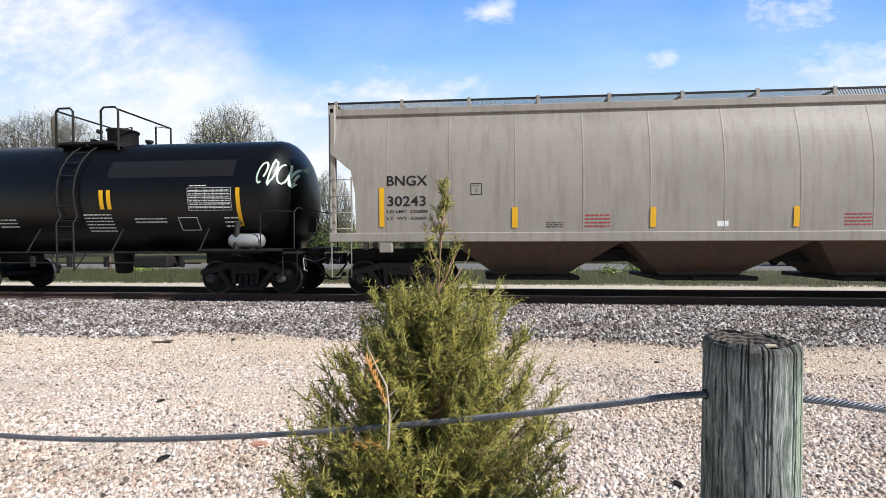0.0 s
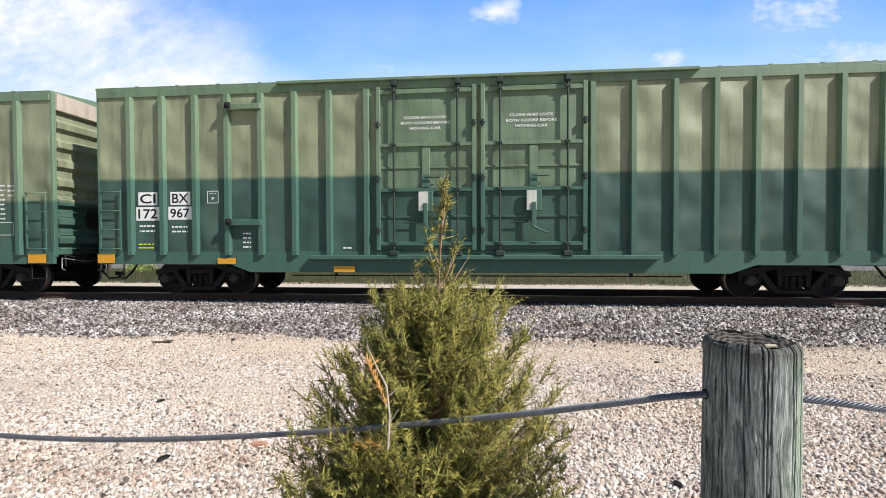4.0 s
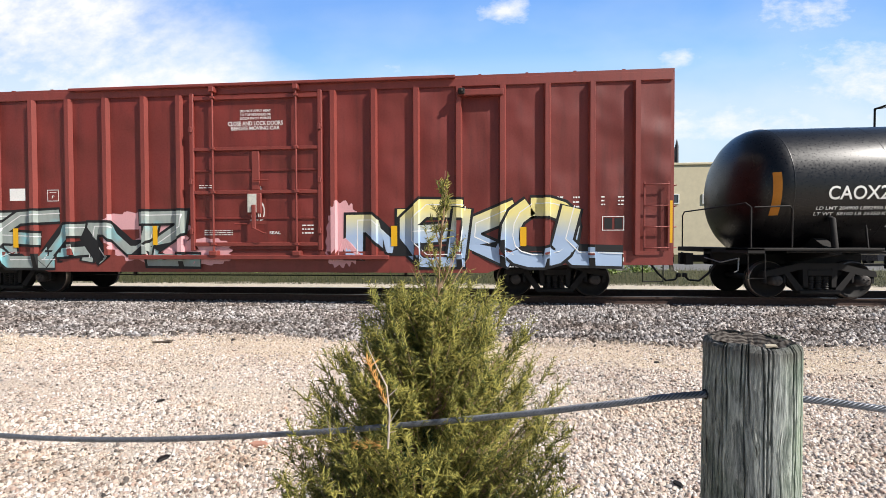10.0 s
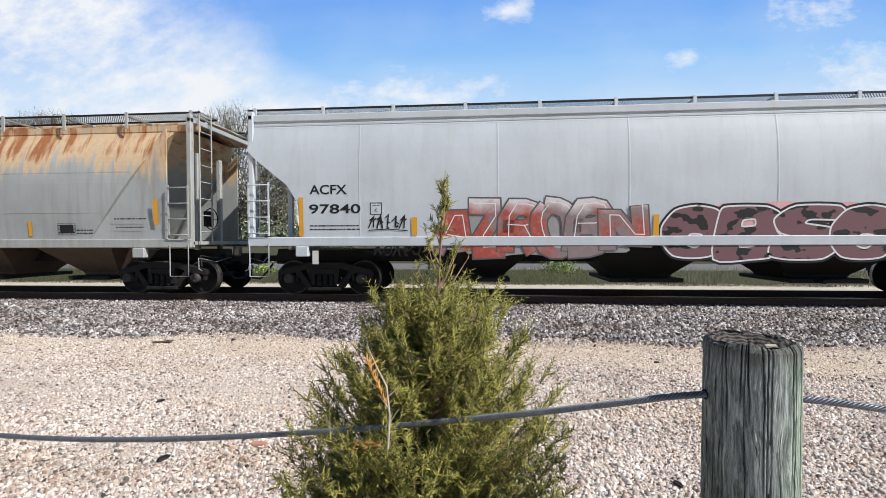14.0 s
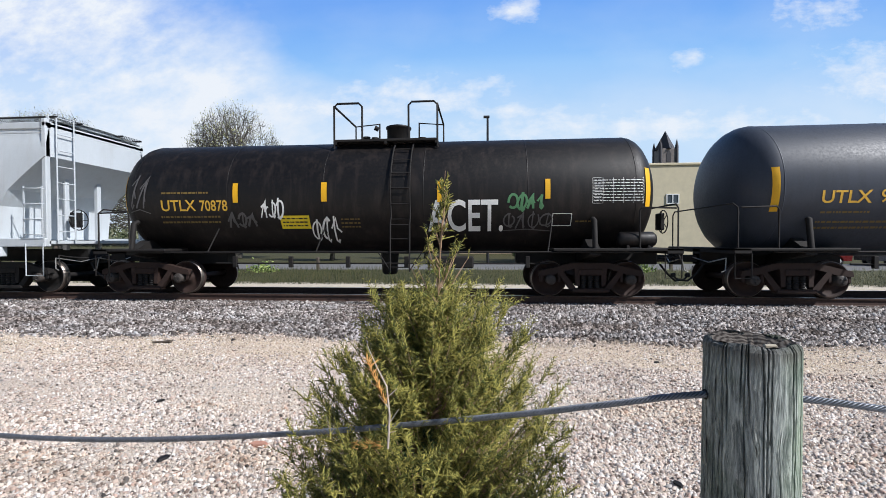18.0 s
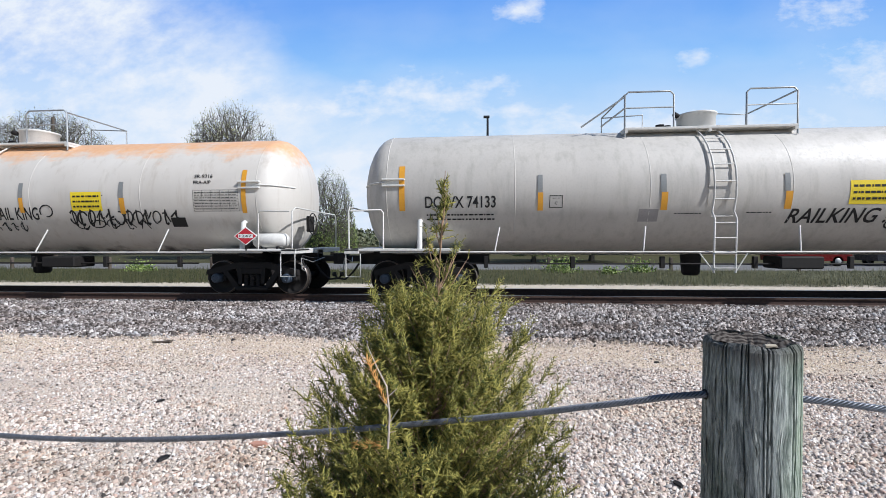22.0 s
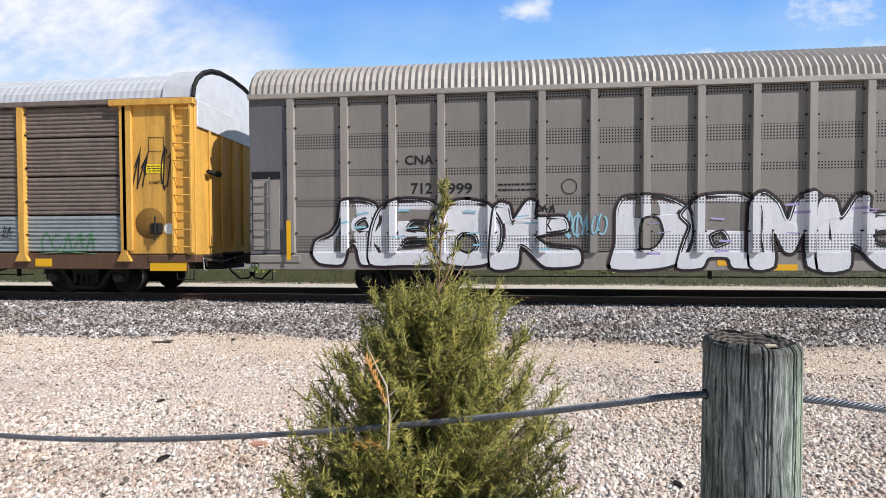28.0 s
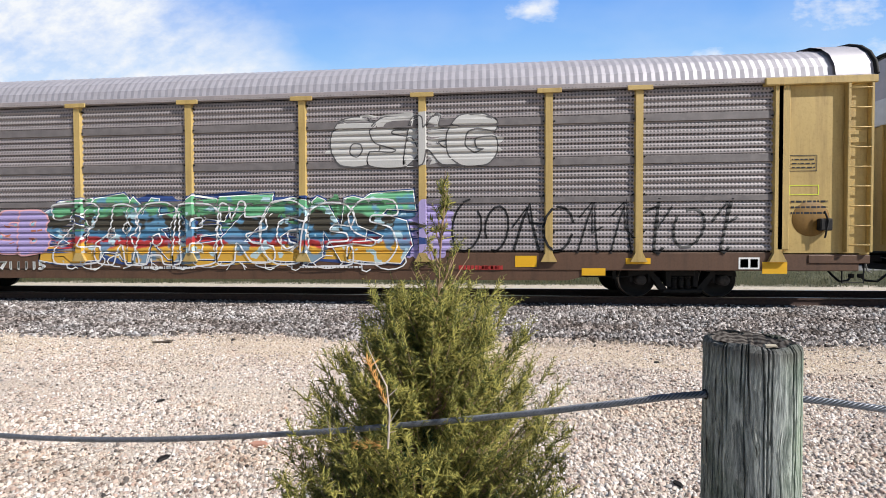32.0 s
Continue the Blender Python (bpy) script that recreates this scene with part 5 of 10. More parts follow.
# ---- tank cars ----
def tank(cx, label, x0, x1, R, zc, mats, trucks, ladder, platform, dome=0.35, rail_style=0, fittings=None, tanklet=None, bracket=None, shift=0.0):
    shell, trim, sill = mats
    car = thing("tank_car", label, "tank car", CAR_GROUP, pose(cx, YC, 0))
    hd = R * 0.5
    g = Geo()
    prof = [(x0 + hd * (1 - math.cos(a)), R * math.sin(a)) for a in [math.pi / 2 * k / 9 for k in range(10)]]
    prof[0] = (x0, 0.001)
    prof += [(x1 - (p[0] - x0), p[1]) for p in prof[::-1]]
    g.lathe(prof, "x", (0, 0, zc), 64)
    part("tank_shell", g, shell, car)
    n = 5
    for i in range(n + 1):
        g = Geo()
        x = x0 + hd + (x1 - x0 - 2 * hd) * i / n
        g.lathe([(x - 0.012, R), (x - 0.006, R + 0.004), (x + 0.006, R + 0.004), (x + 0.012, R)], "x", (0, 0, zc), 64)
        part("weld_seam", g, shell, car)
    # stub sills, bolsters and walkways
    for s, xe, xt in ((-1, x0, trucks[0]), (1, x1, trucks[1])):
        tip = xe + s * 0.22
        g = Geo()
        g.box(*sorted((tip, xt - s * 1.6)), -0.2, 0.2, 0.72, 1.12, 0.02)
        g.prism([(-1.5, 1.0), (-1.5, 1.10), (-1.05, 1.35), (1.05, 1.35), (1.5, 1.10), (1.5, 1.0), (0.3, 0.8), (-0.3, 0.8)], "x", xt - 0.12, xt + 0.12)
        part("stub_sill", g, sill, car)
        g = Geo()
        g.box(*sorted((tip, xt - s * 0.9)), -1.56, -0.75, 1.08, 1.14, 0.012)
        g.box(*sorted((tip, tip - s * 0.35)), -1.56, 1.56, 1.02, 1.14, 0.012)
        part("end_platform", g, trim if rail_style else sill, car)
        g = Geo()
        g.tube([(xt, -1.48, 1.12), (xt, -1.40, 1.75), (xt, -1.25, 1.8)], 0.06, 8)
        part("saddle_post", g, trim if rail_style else sill, car)
        g = Geo()
        a = tip - s * 0.1
        g.tube([(a, -1.5, 1.1), (a, -1.5, 2.0), (a + s * 0.02, -1.35, 2.1), (a + s * 0.02, 1.35, 2.1), (a, 1.5, 2.0), (a, 1.5, 1.1)], 0.018, 6)
        g.tube([(a - s * 0.05, -1.52, 2.0), (a - s * 0.75, -1.52, 2.02), (a - s * 0.8, -1.52, 1.95), (a - s * 0.8, -1.52, 1.1)], 0.018, 6)
        part("end_handrail", g, trim, car)
        stirrup(car, tip - s * 0.2, -1.52, trim, 0.34, 1.04, 0.5)
        brake_wheel(car, tip - s * 0.12, 1.75, s, sill) if s > 0 else None
        truck(car, cx, xt, RUSTY if rail_style == 2 else GRIME, HUB_BLUE if rail_style == 1 else None, rail_style == 2)
    if tanklet:
        xr, m = tanklet
        g = Geo()
        g.lathe([(xr - 0.42, 0.0), (xr - 0.40, 0.12), (xr - 0.34, 0.17), (xr + 0.34, 0.17), (xr + 0.40, 0.12), (xr + 0.42, 0.0)], "x", (0, -1.35, 1.33), 16)
        part("air_reservoir", g, m, car)
        for a in (-0.22, 0.22):
            g = Geo()
            g.box(xr + a - 0.03, xr + a + 0.03, -1.52, -1.18, 1.10, 1.2, 0.01)
            part("reservoir_bracket", g, sill, car)
    if bracket:
        for xe, s in ((x0 + hd, -1), (x1 - hd, 1)):
            g = Geo()
            a, b = sorted((xe + s * 0.1, xe - s * 0.42))
            y = -R * 0.985
            g.box(a, b, y - 0.07, y + 0.05, zc + 0.22, zc + 0.26, 0.008)
            g.box(a, b, y - 0.07, y + 0.05, zc + 0.08, zc + 0.12, 0.008)
            g.box(a, b, y - 0.02, y + 0.05, zc + 0.12, zc + 0.22)
            part("head_shield_bracket", g, bracket, car)
            g = Geo()
            pts = []
            for q in range(9):
                o = q / 8 * 0.85
                rho = R * math.sqrt(1 - o * o) + 0.012
                pts.append((xe + s * hd * o, -math.sqrt(max(0.01, rho * rho - 0.03)), zc + 0.17))
            g.tube(pts, 0.02, 6)
            part("head_shield_edge", g, bracket, car)
    # long side pipe that carries the walkway line
    g = Geo()
    g.tube([(x0 + 0.6, -1.5, 1.06), (x1 - 0.6, -1.5, 1.06)], 0.022, 6)
    part("side_rail", g, trim, car)
    for i in range(4):
        x = x0 + (x1 - x0) * (0.2 + 0.2 * i)
        g = Geo()
        g.tube([(x, -1.5, 1.06), (x + 0.12, -R * 0.86, zc - R * 0.56)], 0.018, 5)
        part("rail_bracket", g, trim, car)
    g = Geo()
    g.tube([(x0 + 2.5, -1.0, 0.78), (x1 - 2.5, -1.0, 0.78)], 0.02, 6)
    for i in range(6):
        x = x0 + 3 + (x1 - x0 - 6) * i / 5
        g.box(x - 0.05, x + 0.05, -1.04, -0.96, 0.68, 0.95, 0.01)
    g.box((x0 + x1) / 2 + 1.4, (x0 + x1) / 2 + 2.3, -1.2, -0.6, 0.68, 0.95, 0.03)
    g.lathe([(0.45, 0.16), (0.5, 0.2), (1.0, 0.24)], "z", ((x0 + x1) / 2 + 0.1, 0, 0), 12)
    part("brake_gear", g, sill, car)
    # ladder over the shell
    g = Geo()
    def on(x, a, out=0.07):
        return (x, -(R + out) * math.cos(a), zc + (R + out) * math.sin(a))
    for x in (ladder - 0.22, ladder + 0.22):
        g.tube([(x, -1.55, 0.62), (x, -R - 0.08, zc - 0.7)] + [on(x, a) for a in [-0.35 + 1.55 * k / 8 for k in range(9)]], 0.02, 6)
    z = 0.72
    while z < zc - 0.6:
        g.tube([(ladder - 0.22, -R - 0.08, z), (ladder + 0.22, -R - 0.08, z)], 0.014, 5)
        z += 0.32
    for k in range(7):
        a = -0.42 + 0.24 * k
        g.tube([on(ladder - 0.22, a), on(ladder + 0.22, a)], 0.014, 5)
    for s in (-1, 1):
        g.tube([(ladder + s * 0.22, -1.55, 0.64), (ladder + s * 0.5, -1.5, 1.06)], 0.014, 5)
    part("ladder", g, trim, car)
    g = Geo()
    v, f = patch(0.62, 1.9, 2, 8)
    g.add([on(ladder + p[0], (p[1] + 0.1) / R, 0.012) for p in v], f, True)
    part("ladder_pad", g, shell, car)
    # top works
    ladder += shift
    pl = platform / 2
    zt = zc + R
    g = Geo()
    for y in (-0.95, 0.55):
        g.box(ladder - pl, ladder + pl, y, y + 0.4, zt - 0.14, zt - 0.08, 0.01)
    for x in (ladder - pl, ladder - 0.02, ladder + pl - 0.06):
        g.box(x, x + 0.06, -0.95, 0.95, zt - 0.2, zt - 0.14)
    part("top_platform", g, trim, car)
    hz = 0.72 if rail_style == 1 else 0.78
    for s in (-1, 1):
        g = Geo()
        xa, xb = ladder + s * pl, ladder + s * pl * (0.42 if rail_style == 1 else 0.45)
        y = -0.93
        rt = 0.02 if rail_style == 1 else 0.026
        g.tube([(xa, y, zt - 0.3), (xa, y, zt + hz - 0.08), (xa - s * 0.08, y, zt + hz), (xb + s * 0.08, y, zt + hz), (xb, y, zt + hz - 0.08), (xb, y, zt - 0.1)], rt, 6)
        g.tube([(xa, y, zt + hz - 0.06), (xa, 0.9, zt + hz - 0.06)], rt, 6)
        g.tube([(xa, 0.9, zt - 0.1), (xa, 0.9, zt + hz - 0.06), (xb, 0.9, zt + hz), (xb, 0.9, zt - 0.1)], rt, 6)
        if rail_style == 1 and s < 0:
            g.tube([(xa, y, zt + hz - 0.1), (xa - 0.95, y + 0.1, zt - 0.02)], rt, 6)
            g.tube([(xa, y, zt + hz * 0.5), (xa - 0.5, y + 0.1, zt - 0.02)], rt, 6)
        if rail_style == 1:
            g.tube([(xa, y, zt + hz * 0.5), (xb, y, zt + hz * 0.5)], rt * 0.8, 5)
        part("platform_handrail", g, GALV if rail_style == 1 else trim, car)
    g = Geo()
    g.lathe([(zt - 0.25, dome), (zt + 0.36, dome), (zt + 0.38, dome + 0.03), (zt + 0.42, dome + 0.03), (zt + 0.45, dome * 0.8), (zt + 0.46, 0.0)], "z", (ladder + (fittings or 0.15), 0, 0), 24)
    part("dome", g, trim if rail_style == 1 else shell if rail_style else sill, car)
    for k, x in enumerate((-0.7, -0.5, 0.75)):
        g = Geo()
        g.lathe([(zt - 0.1, 0.07), (zt + 0.12, 0.07), (zt + 0.14, 0.1), (zt + 0.2, 0.1), (zt + 0.22, 0.0)], "z", (ladder + x, 0.1 * k, 0), 10)
        part("valve", g, sill, car)
    g = Geo()
    g.tube([(ladder - 0.35, -dome * 0.4, zt + 0.36), (ladder - 0.45, -dome * 0.5, zt + 0.40)], 0.06, 8)
    part("vent_pipe", g, sill, car)
    hook_ups(car, x0 - 0.22, x1 + 0.22)

    def depth(x, z):
        over = max(0.0, x - (x1 - hd), (x0 + hd) - x) / hd
        rho = R * math.sqrt(max(0.05, 1 - over * over))
        d = max(-0.97, min(0.97, (z - zc) / rho))
        return -rho * math.sqrt(1 - d * d)
    return car, Side(car, depth, (), [zc - R + 2 * R * k / 14 for k in range(1, 14)])


# ---- covered hoppers ----
def hopper(cx, label, L, mats, prof, ends, bays, trucks, roof_z, posts, style=0, gusset=None, bay_mat=None, seams=(), truck_mat=None):
    """prof: (height, half width) of the side; ends: (height, inset left, inset right)."""
    body, sill, dark, walk_mat = mats
    car = thing("covered_hopper", label, "covered hopper", CAR_GROUP, pose(cx, YC, 0))
    h = L / 2

    def width(z):
        q = [min(max(z + d, prof[0][0]), prof[-1][0]) for d in (-0.3, -0.2, -0.1, 0.0, 0.1, 0.2, 0.3)]
        return float(np.mean(np.interp(q, [p[0] for p in prof], [p[1] for p in prof])))

    def inset(z, k):
        return float(np.interp(z, [p[0] for p in ends], [p[k] for p in ends]))
    lo, hi = prof[0][0], prof[-1][0]
    zs = sorted({p[0] for p in prof} | {p[0] for p in ends} | {round(lo + (hi - lo) * i / 26, 3) for i in range(27)})
    g = Geo()
    g.stack([(z, -h + inset(z, 1), h - inset(z, 2), width(z)) for z in zs])
    part("body", g, body, car)
    # sheet laps
    n = len(posts)
    for x in posts:
        g = Geo()
        pts = [(x, -width(z) - 0.006, z) for z in zs if -h + inset(z, 1) < x - 0.05 and x + 0.05 < h - inset(z, 2)]
        v = []
        for p in pts:
            v += [(p[0] - 0.02, p[1] + 0.004, p[2]), (p[0], p[1] + 0.001, p[2]), (p[0] + 0.02, p[1] + 0.004, p[2])]
        g.add(v, [[i * 3 + k, i * 3 + k + 1, i * 3 + k + 4, i * 3 + k + 3] for i in range(len(pts) - 1) for k in (0, 1)])
        part("sheet_lap", g, body, car)
    g = Geo()
    wt = width(zs[-1])
    for i in range(8):
        a0, a1 = math.pi * i / 8, math.pi * (i + 1) / 8
        g.add([(-h, -wt * math.cos(a0), zs[-1] + 0.22 * math.sin(a0)), (h, -wt * math.cos(a0), zs[-1] + 0.22 * math.sin(a0)),
               (h, -wt * math.cos(a1), zs[-1] + 0.22 * math.sin(a1)), (-h, -wt * math.cos(a1), zs[-1] + 0.22 * math.sin(a1))], [[0, 1, 2, 3]], True)
    part("roof", g, body, car)
    g = Geo()
    g.box(-h, h, -wt - 0.06, -wt + 0.05, zs[-1] - 0.12, zs[-1] + 0.04, 0.015)
    part("top_chord", g, body, car)
    for z in (0.2, 0.28) if style == 1 else ():
        g = Geo()
        g.box(-h, h, -wt - 0.045, -wt - 0.005, zs[-1] - z - 0.03, zs[-1] - z + 0.03, 0.01)
        part("roof_moulding", g, body, car)
    for z in seams:
        g = Geo()
        y = -width(z)
        g.box(-h + inset(z, 1) + 0.1, h - inset(z, 2) - 0.1, y - 0.004, y + 0.05, z - 0.01, z + 0.01)
        part("level_seam", g, body, car)
    # hatch trough and running boards
    g = Geo()
    g.box(-h + 0.5, h - 0.5, -0.35, 0.35, zs[-1] + 0.2, zs[-1] + 0.36, 0.03)
    part("hatch_cover", g, body, car)
    for y in (-1.32, 0.62):
        g = Geo()
        g.add([(-h - 0.1, y, roof_z), (h + 0.1, y, roof_z), (h + 0.1, y + 0.7, roof_z), (-h - 0.1, y + 0.7, roof_z)], [[0, 1, 2, 3]])
        part("running_board", g, walk_mat, car)
        for yy in (y, y + 0.68):
            g = Geo()
            g.box(-h - 0.1, h + 0.1, yy, yy + 0.025, roof_z - 0.045, roof_z - 0.003)
            part("running_board_rail", g, dark, car)
    nb = int(L / 1.55)
    for i in range(nb + 1):
        x = -h + 0.1 + (L - 0.2) * i / nb
        g = Geo()
        g.box(x - 0.04, x + 0.04, -1.36, -1.335, zs[-1] - 0.06, roof_z + 0.02, 0.006)
        g.box(x - 0.03, x + 0.03, -1.33, 1.33, roof_z - 0.09, roof_z - 0.05, 0.006)
        part("board_bracket", g, sill, car)
    # side sill
    zb = zs[0]
    for s in (-1, 1):
        g = Geo()
        y = s * (width(zb) + 0.03)
        g.box(-h, h, *sorted((y, y - s * 0.16)), zb - 0.18, zb + 0.03, 0.015)
        part("side_sill", g, sill, car)
    g = Geo()
    g.box(-h + 0.1, h - 0.1, -0.3, 0.3, 0.8, 1.12, 0.02)
    part("centre_sill", g, dark, car)
    # outlet bays
    for x, w, zl in bays:
        g = Geo()
        g.stack([(zl, x - w * 0.22, x + w * 0.22, 0.55), (zl + 0.08, x - w * 0.24, x + w * 0.24, 0.58), (zb - 0.1, x - w / 2, x + w / 2, width(zb) - 0.08), (zb, x - w / 2, x + w / 2, width(zb) - 0.08)])
        part("outlet_hopper", g, bay_mat or dark, car)
        g = Geo()
        g.box(x - w * 0.27, x + w * 0.27, -0.95, 0.95, zl - 0.1, zl - 0.004, 0.02)
        g.tube([(x - w * 0.1, -0.95, zl - 0.05), (x - w * 0.1, -1.2, zl - 0.05)], 0.04, 8)
        part("outlet_gate", g, dark, car)
    if gusset:
        for s in (-1, 1):
            for side in (-1, 1):
                g = Geo()
                xe = s * (h - gusset)
                xt, xb = s * (h - inset(3.95, 1 if s < 0 else 2)), s * (h - inset(1.4, 1 if s < 0 else 2)) - s * 0.25
                poly = [(xe, zb), (xe, 3.98), (xt, 3.98), (xb, zb)]
                g.prism(poly if s < 0 else poly[::-1], "y", *sorted((side * 1.46, side * 1.49)))
                part("end_gusset", g, body, car)
    # end frames
    for s in (-1, 1):
        x = s * h
        for y in (-1.5, 1.38):
            g = Geo()
            g.box(*sorted((x, x - s * 0.12)), y, y + 0.12, zb, roof_z - 0.1, 0.015)
            part("end_post", g, sill, car)
        g = Geo()
        g.box(*sorted((x, x - s * 0.1)), -1.5, 1.5, roof_z - 0.3, roof_z - 0.18, 0.015)
        part("end_beam", g, sill, car)
        for y in (-0.55, 0.4):
            g = Geo()
            g.box(*sorted((x - s * 0.5, x - s * 0.62)), y, y + 0.12, 1.1, 3.6, 0.015)
            part("inner_post", g, sill, car)
        g = Geo()
        g.box(*sorted((x, x - s * 1.6)), -1.45, 1.45, zb - 0.12, zb - 0.03, 0.012)
        part("end_frame", g, sill, car)
        side_ladder(car, *sorted((x - s * 0.04, x - s * 0.52)), -1.60, [zb + 0.12 + 0.37 * i for i in range(4)], sill)
        g = Geo()
        z = zb + 0.2
        for y in (-1.3, -0.85):
            g.tube([(x + s * 0.08, y, zb - 0.1), (x + s * 0.08, y, roof_z + 0.02)], 0.018, 6)
        while z < roof_z:
            g.tube([(x + s * 0.08, -1.3, z), (x + s * 0.08, -0.85, z)], 0.014, 5)
            z += 0.4
        part("end_ladder", g, sill, car)
        stirrup(car, x - s * 0.28, -1.56, sill, 0.46, zb - 0.1, 0.5)
        truck(car, cx, trucks[0] if s < 0 else trucks[1], truck_mat or GRIME)
        g = Geo()
        g.box(x - s * 1.3 - 0.15, x - s * 1.3 + 0.15, -1.58, -1.42, zb - 0.42, zb - 0.181, 0.02)
        part("jacking_pad", g, sill, car)
    brake_wheel(car, h - 0.3, 1.9, 1, dark)
    hook_ups(car, -h, h)
    return car, Side(car, lambda x, z: -width(z), (), zs[1:-1])


# ---- autoracks ----
def bolt_mesh():
    g = Geo()
    g.lathe([(-0.02, 0.02), (-0.065, 0.02), (-0.08, 0.0)], "y", (0, 0, 0), 6)
    return g.mesh("bolt")


BOLT = bolt_mesh()


def autorack(cx, label, x0, x1, posts, mats, trucks, panel_z, style):
    """Closed car carrier: panel walls between posts under an arched corrugated roof."""
    panel, post, end, roof, sill, dark = mats
    car = thing("autorack", label, "autorack car", CAR_GROUP, pose(cx, YC, 0))
    W, ze = 1.50, 4.62
    g = Geo()
    g.box(x0 + 0.1, x1 - 0.1, -W + 0.06, W - 0.06, 1.05, ze + 0.1)
    part("deck_core", g, dark, car)
    # roof: arched sheets with ribs across
    g = Geo()
    n = int((x1 - x0) / (0.148 if style == "cn" else 0.17))
    rise = 0.99 if style == "cn" else 0.95
    arch = [(-(W + 0.04) * math.cos(a) ** 0.8 if math.cos(a) > 0 else (W + 0.04) * abs(math.cos(a)) ** 0.8, ze + 0.02 + rise * math.sin(a)) for a in [math.pi * k / 12 for k in range(13)]]
    for i in range(2 * n + 1):
        x = x0 + (x1 - x0) * i / (2 * n)
        lift = {"cn": 0.03, "up": 0.007, "bnsf": 0.009}[style] if i % 2 else 0.0
        g.v += [(x, y * (1 + lift / 1.5), z + lift * 0.8) for y, z in arch]
    for i in range(2 * n):
        for k in range(12):
            g.f.append([i * 13 + k, (i + 1) * 13 + k, (i + 1) * 13 + k + 1, i * 13 + k + 1])
            g.s.append(False)
            g.m.append(0)
    for i in (0, 2 * n):
        g.f.append([i * 13 + k for k in range(13)][::1 if i else -1])
        g.s.append(False)
        g.m.append(0)
    part("roof", g, roof, car)
    g = Geo()
    g.box(x0, x1, -W - 0.10, -W + 0.02, ze - 0.06, ze + 0.06, 0.012)
    part("top_chord", g, roof if style == "cn" else panel[0], car)
    if style != "cn":
        for a, b in ((x0 - 0.02, x0 + 0.8), (x1 - 0.75, x1 + 0.02)):
            g = Geo()
            for x in (a, b):
                g.v += [(x, y * 1.035, ze + (z - ze) * 1.05 + 0.03) for y, z in arch]
            for k in range(12):
                g.f.append([k, 13 + k, 14 + k, k + 1])
                g.s.append(True)
                g.m.append(0)
            part("roof_hood", g, roof, car)
            g = Geo()
            xr = b if a > 0 else a
            g.tube([(xr, y * 1.04, ze + (z - ze) * 1.05 + 0.035) for y, z in arch], 0.045, 6)
            part("hood_rim", g, dark, car)
    # panels between posts
    xs = sorted(posts)
    pitch, deep = (0.145, 0.032) if style == "bnsf" else (0.10, 0.026)
    bounds = list(zip(xs, xs[1:]))
    for a, b in bounds:
        for z0, z1 in panel_z:
            g = Geo()
            p = 0.08
            m = max(2, int(round((z1 - z0) / pitch)))
            if style == "cn":
                g.box(a + p, b - p, -W - 0.012, -W + 0.03, z0, z1)
            else:
                poly = []
                for i in range(m):
                    c, d = z0 + (z1 - z0) * i / m, (z1 - z0) / m
                    poly += [(-W, c), (-W - deep, c + 0.2 * d), (-W - deep, c + 0.5 * d), (-W, c + 0.9 * d)]
                poly += [(-W, z1), (-W + 0.02, z1), (-W + 0.02, z0)]
                g.prism(poly[::-1], "x", a + p, b - p)
            part("side_panel", g, panel[1] if len(panel) > 1 and z1 < 2.05 else panel[0], car)
        for (_, z0), (z1, _) in zip(panel_z, panel_z[1:]) if style == "bnsf" else ():
            g = Geo()
            g.box(a + 0.08, b - 0.08, -W - 0.045, -W + 0.02, z0, z1, 0.008)
            part("seam_band", g, panel[-1], car)
    for x in xs:
        g = Geo()
        pw = 0.075
        g.prism([(x - pw - 0.02, -W), (x - pw, -W - 0.09), (x + pw, -W - 0.09), (x + pw + 0.02, -W)][::-1], "z", 1.05, ze - 0.06)
        if style != "cn":
            g.prism([(x - pw, 1.05), (x + pw, 1.05), (x + pw + 0.1, 0.85), (x - pw - 0.1, 0.85)], "y", -W - 0.1, -W + 0.02)
            g.box(x - 0.26, x + 0.26, -W - 0.13, -W - 0.1, ze - 0.13, ze - 0.03, 0.008) if style == "bnsf" else None
        part("side_post", g, post, car)
        for z in (1.5, 2.3, 3.1, 3.9, 4.4):
            for s in (-0.115, 0.115):
                part("bolt", variant(BOLT, dark), dark, car, at=pose(x + s, -W, z))
    # flatcar sill
    g = Geo()
    g.box(x0 + 0.2, x1 - 0.2, -W - 0.03, -W + 0.12, 0.66, 1.05, 0.015)
    g.box(x0 + 0.2, x1 - 0.2, W - 0.12, W + 0.03, 0.66, 1.05, 0.015)
    part("flatcar_sill", g, sill, car)
    if style != "cn":
        a, b = trucks[0] + 1.7, trucks[1] - 1.7
        g = Geo()
        g.prism([(a, 0.662), (a + 0.9, 0.44), (b - 0.9, 0.44), (b, 0.662)][::-1], "y", -W - 0.012, -W + 0.1)
        # on up cars the shade over this sill is painted with the dark material
        part("fishbelly_sill", g, dark if style == "up" else sill, car)
    g = Geo()
    g.box(x0, x1, -0.5, 0.5, 0.6, 1.04, 0.02)
    for x in (x0 + 5, (x0 + x1) / 2 - 3, (x0 + x1) / 2 + 3, x1 - 5):
        g.box(x - 0.03, x + 0.03, -1.2, -1.14, 0.45, 0.7)
    g.tube([(x0 + 4.6, -1.17, 0.5), (x1 - 4.6, -1.17, 0.5)], 0.015, 5)
    part("underframe", g, dark, car)
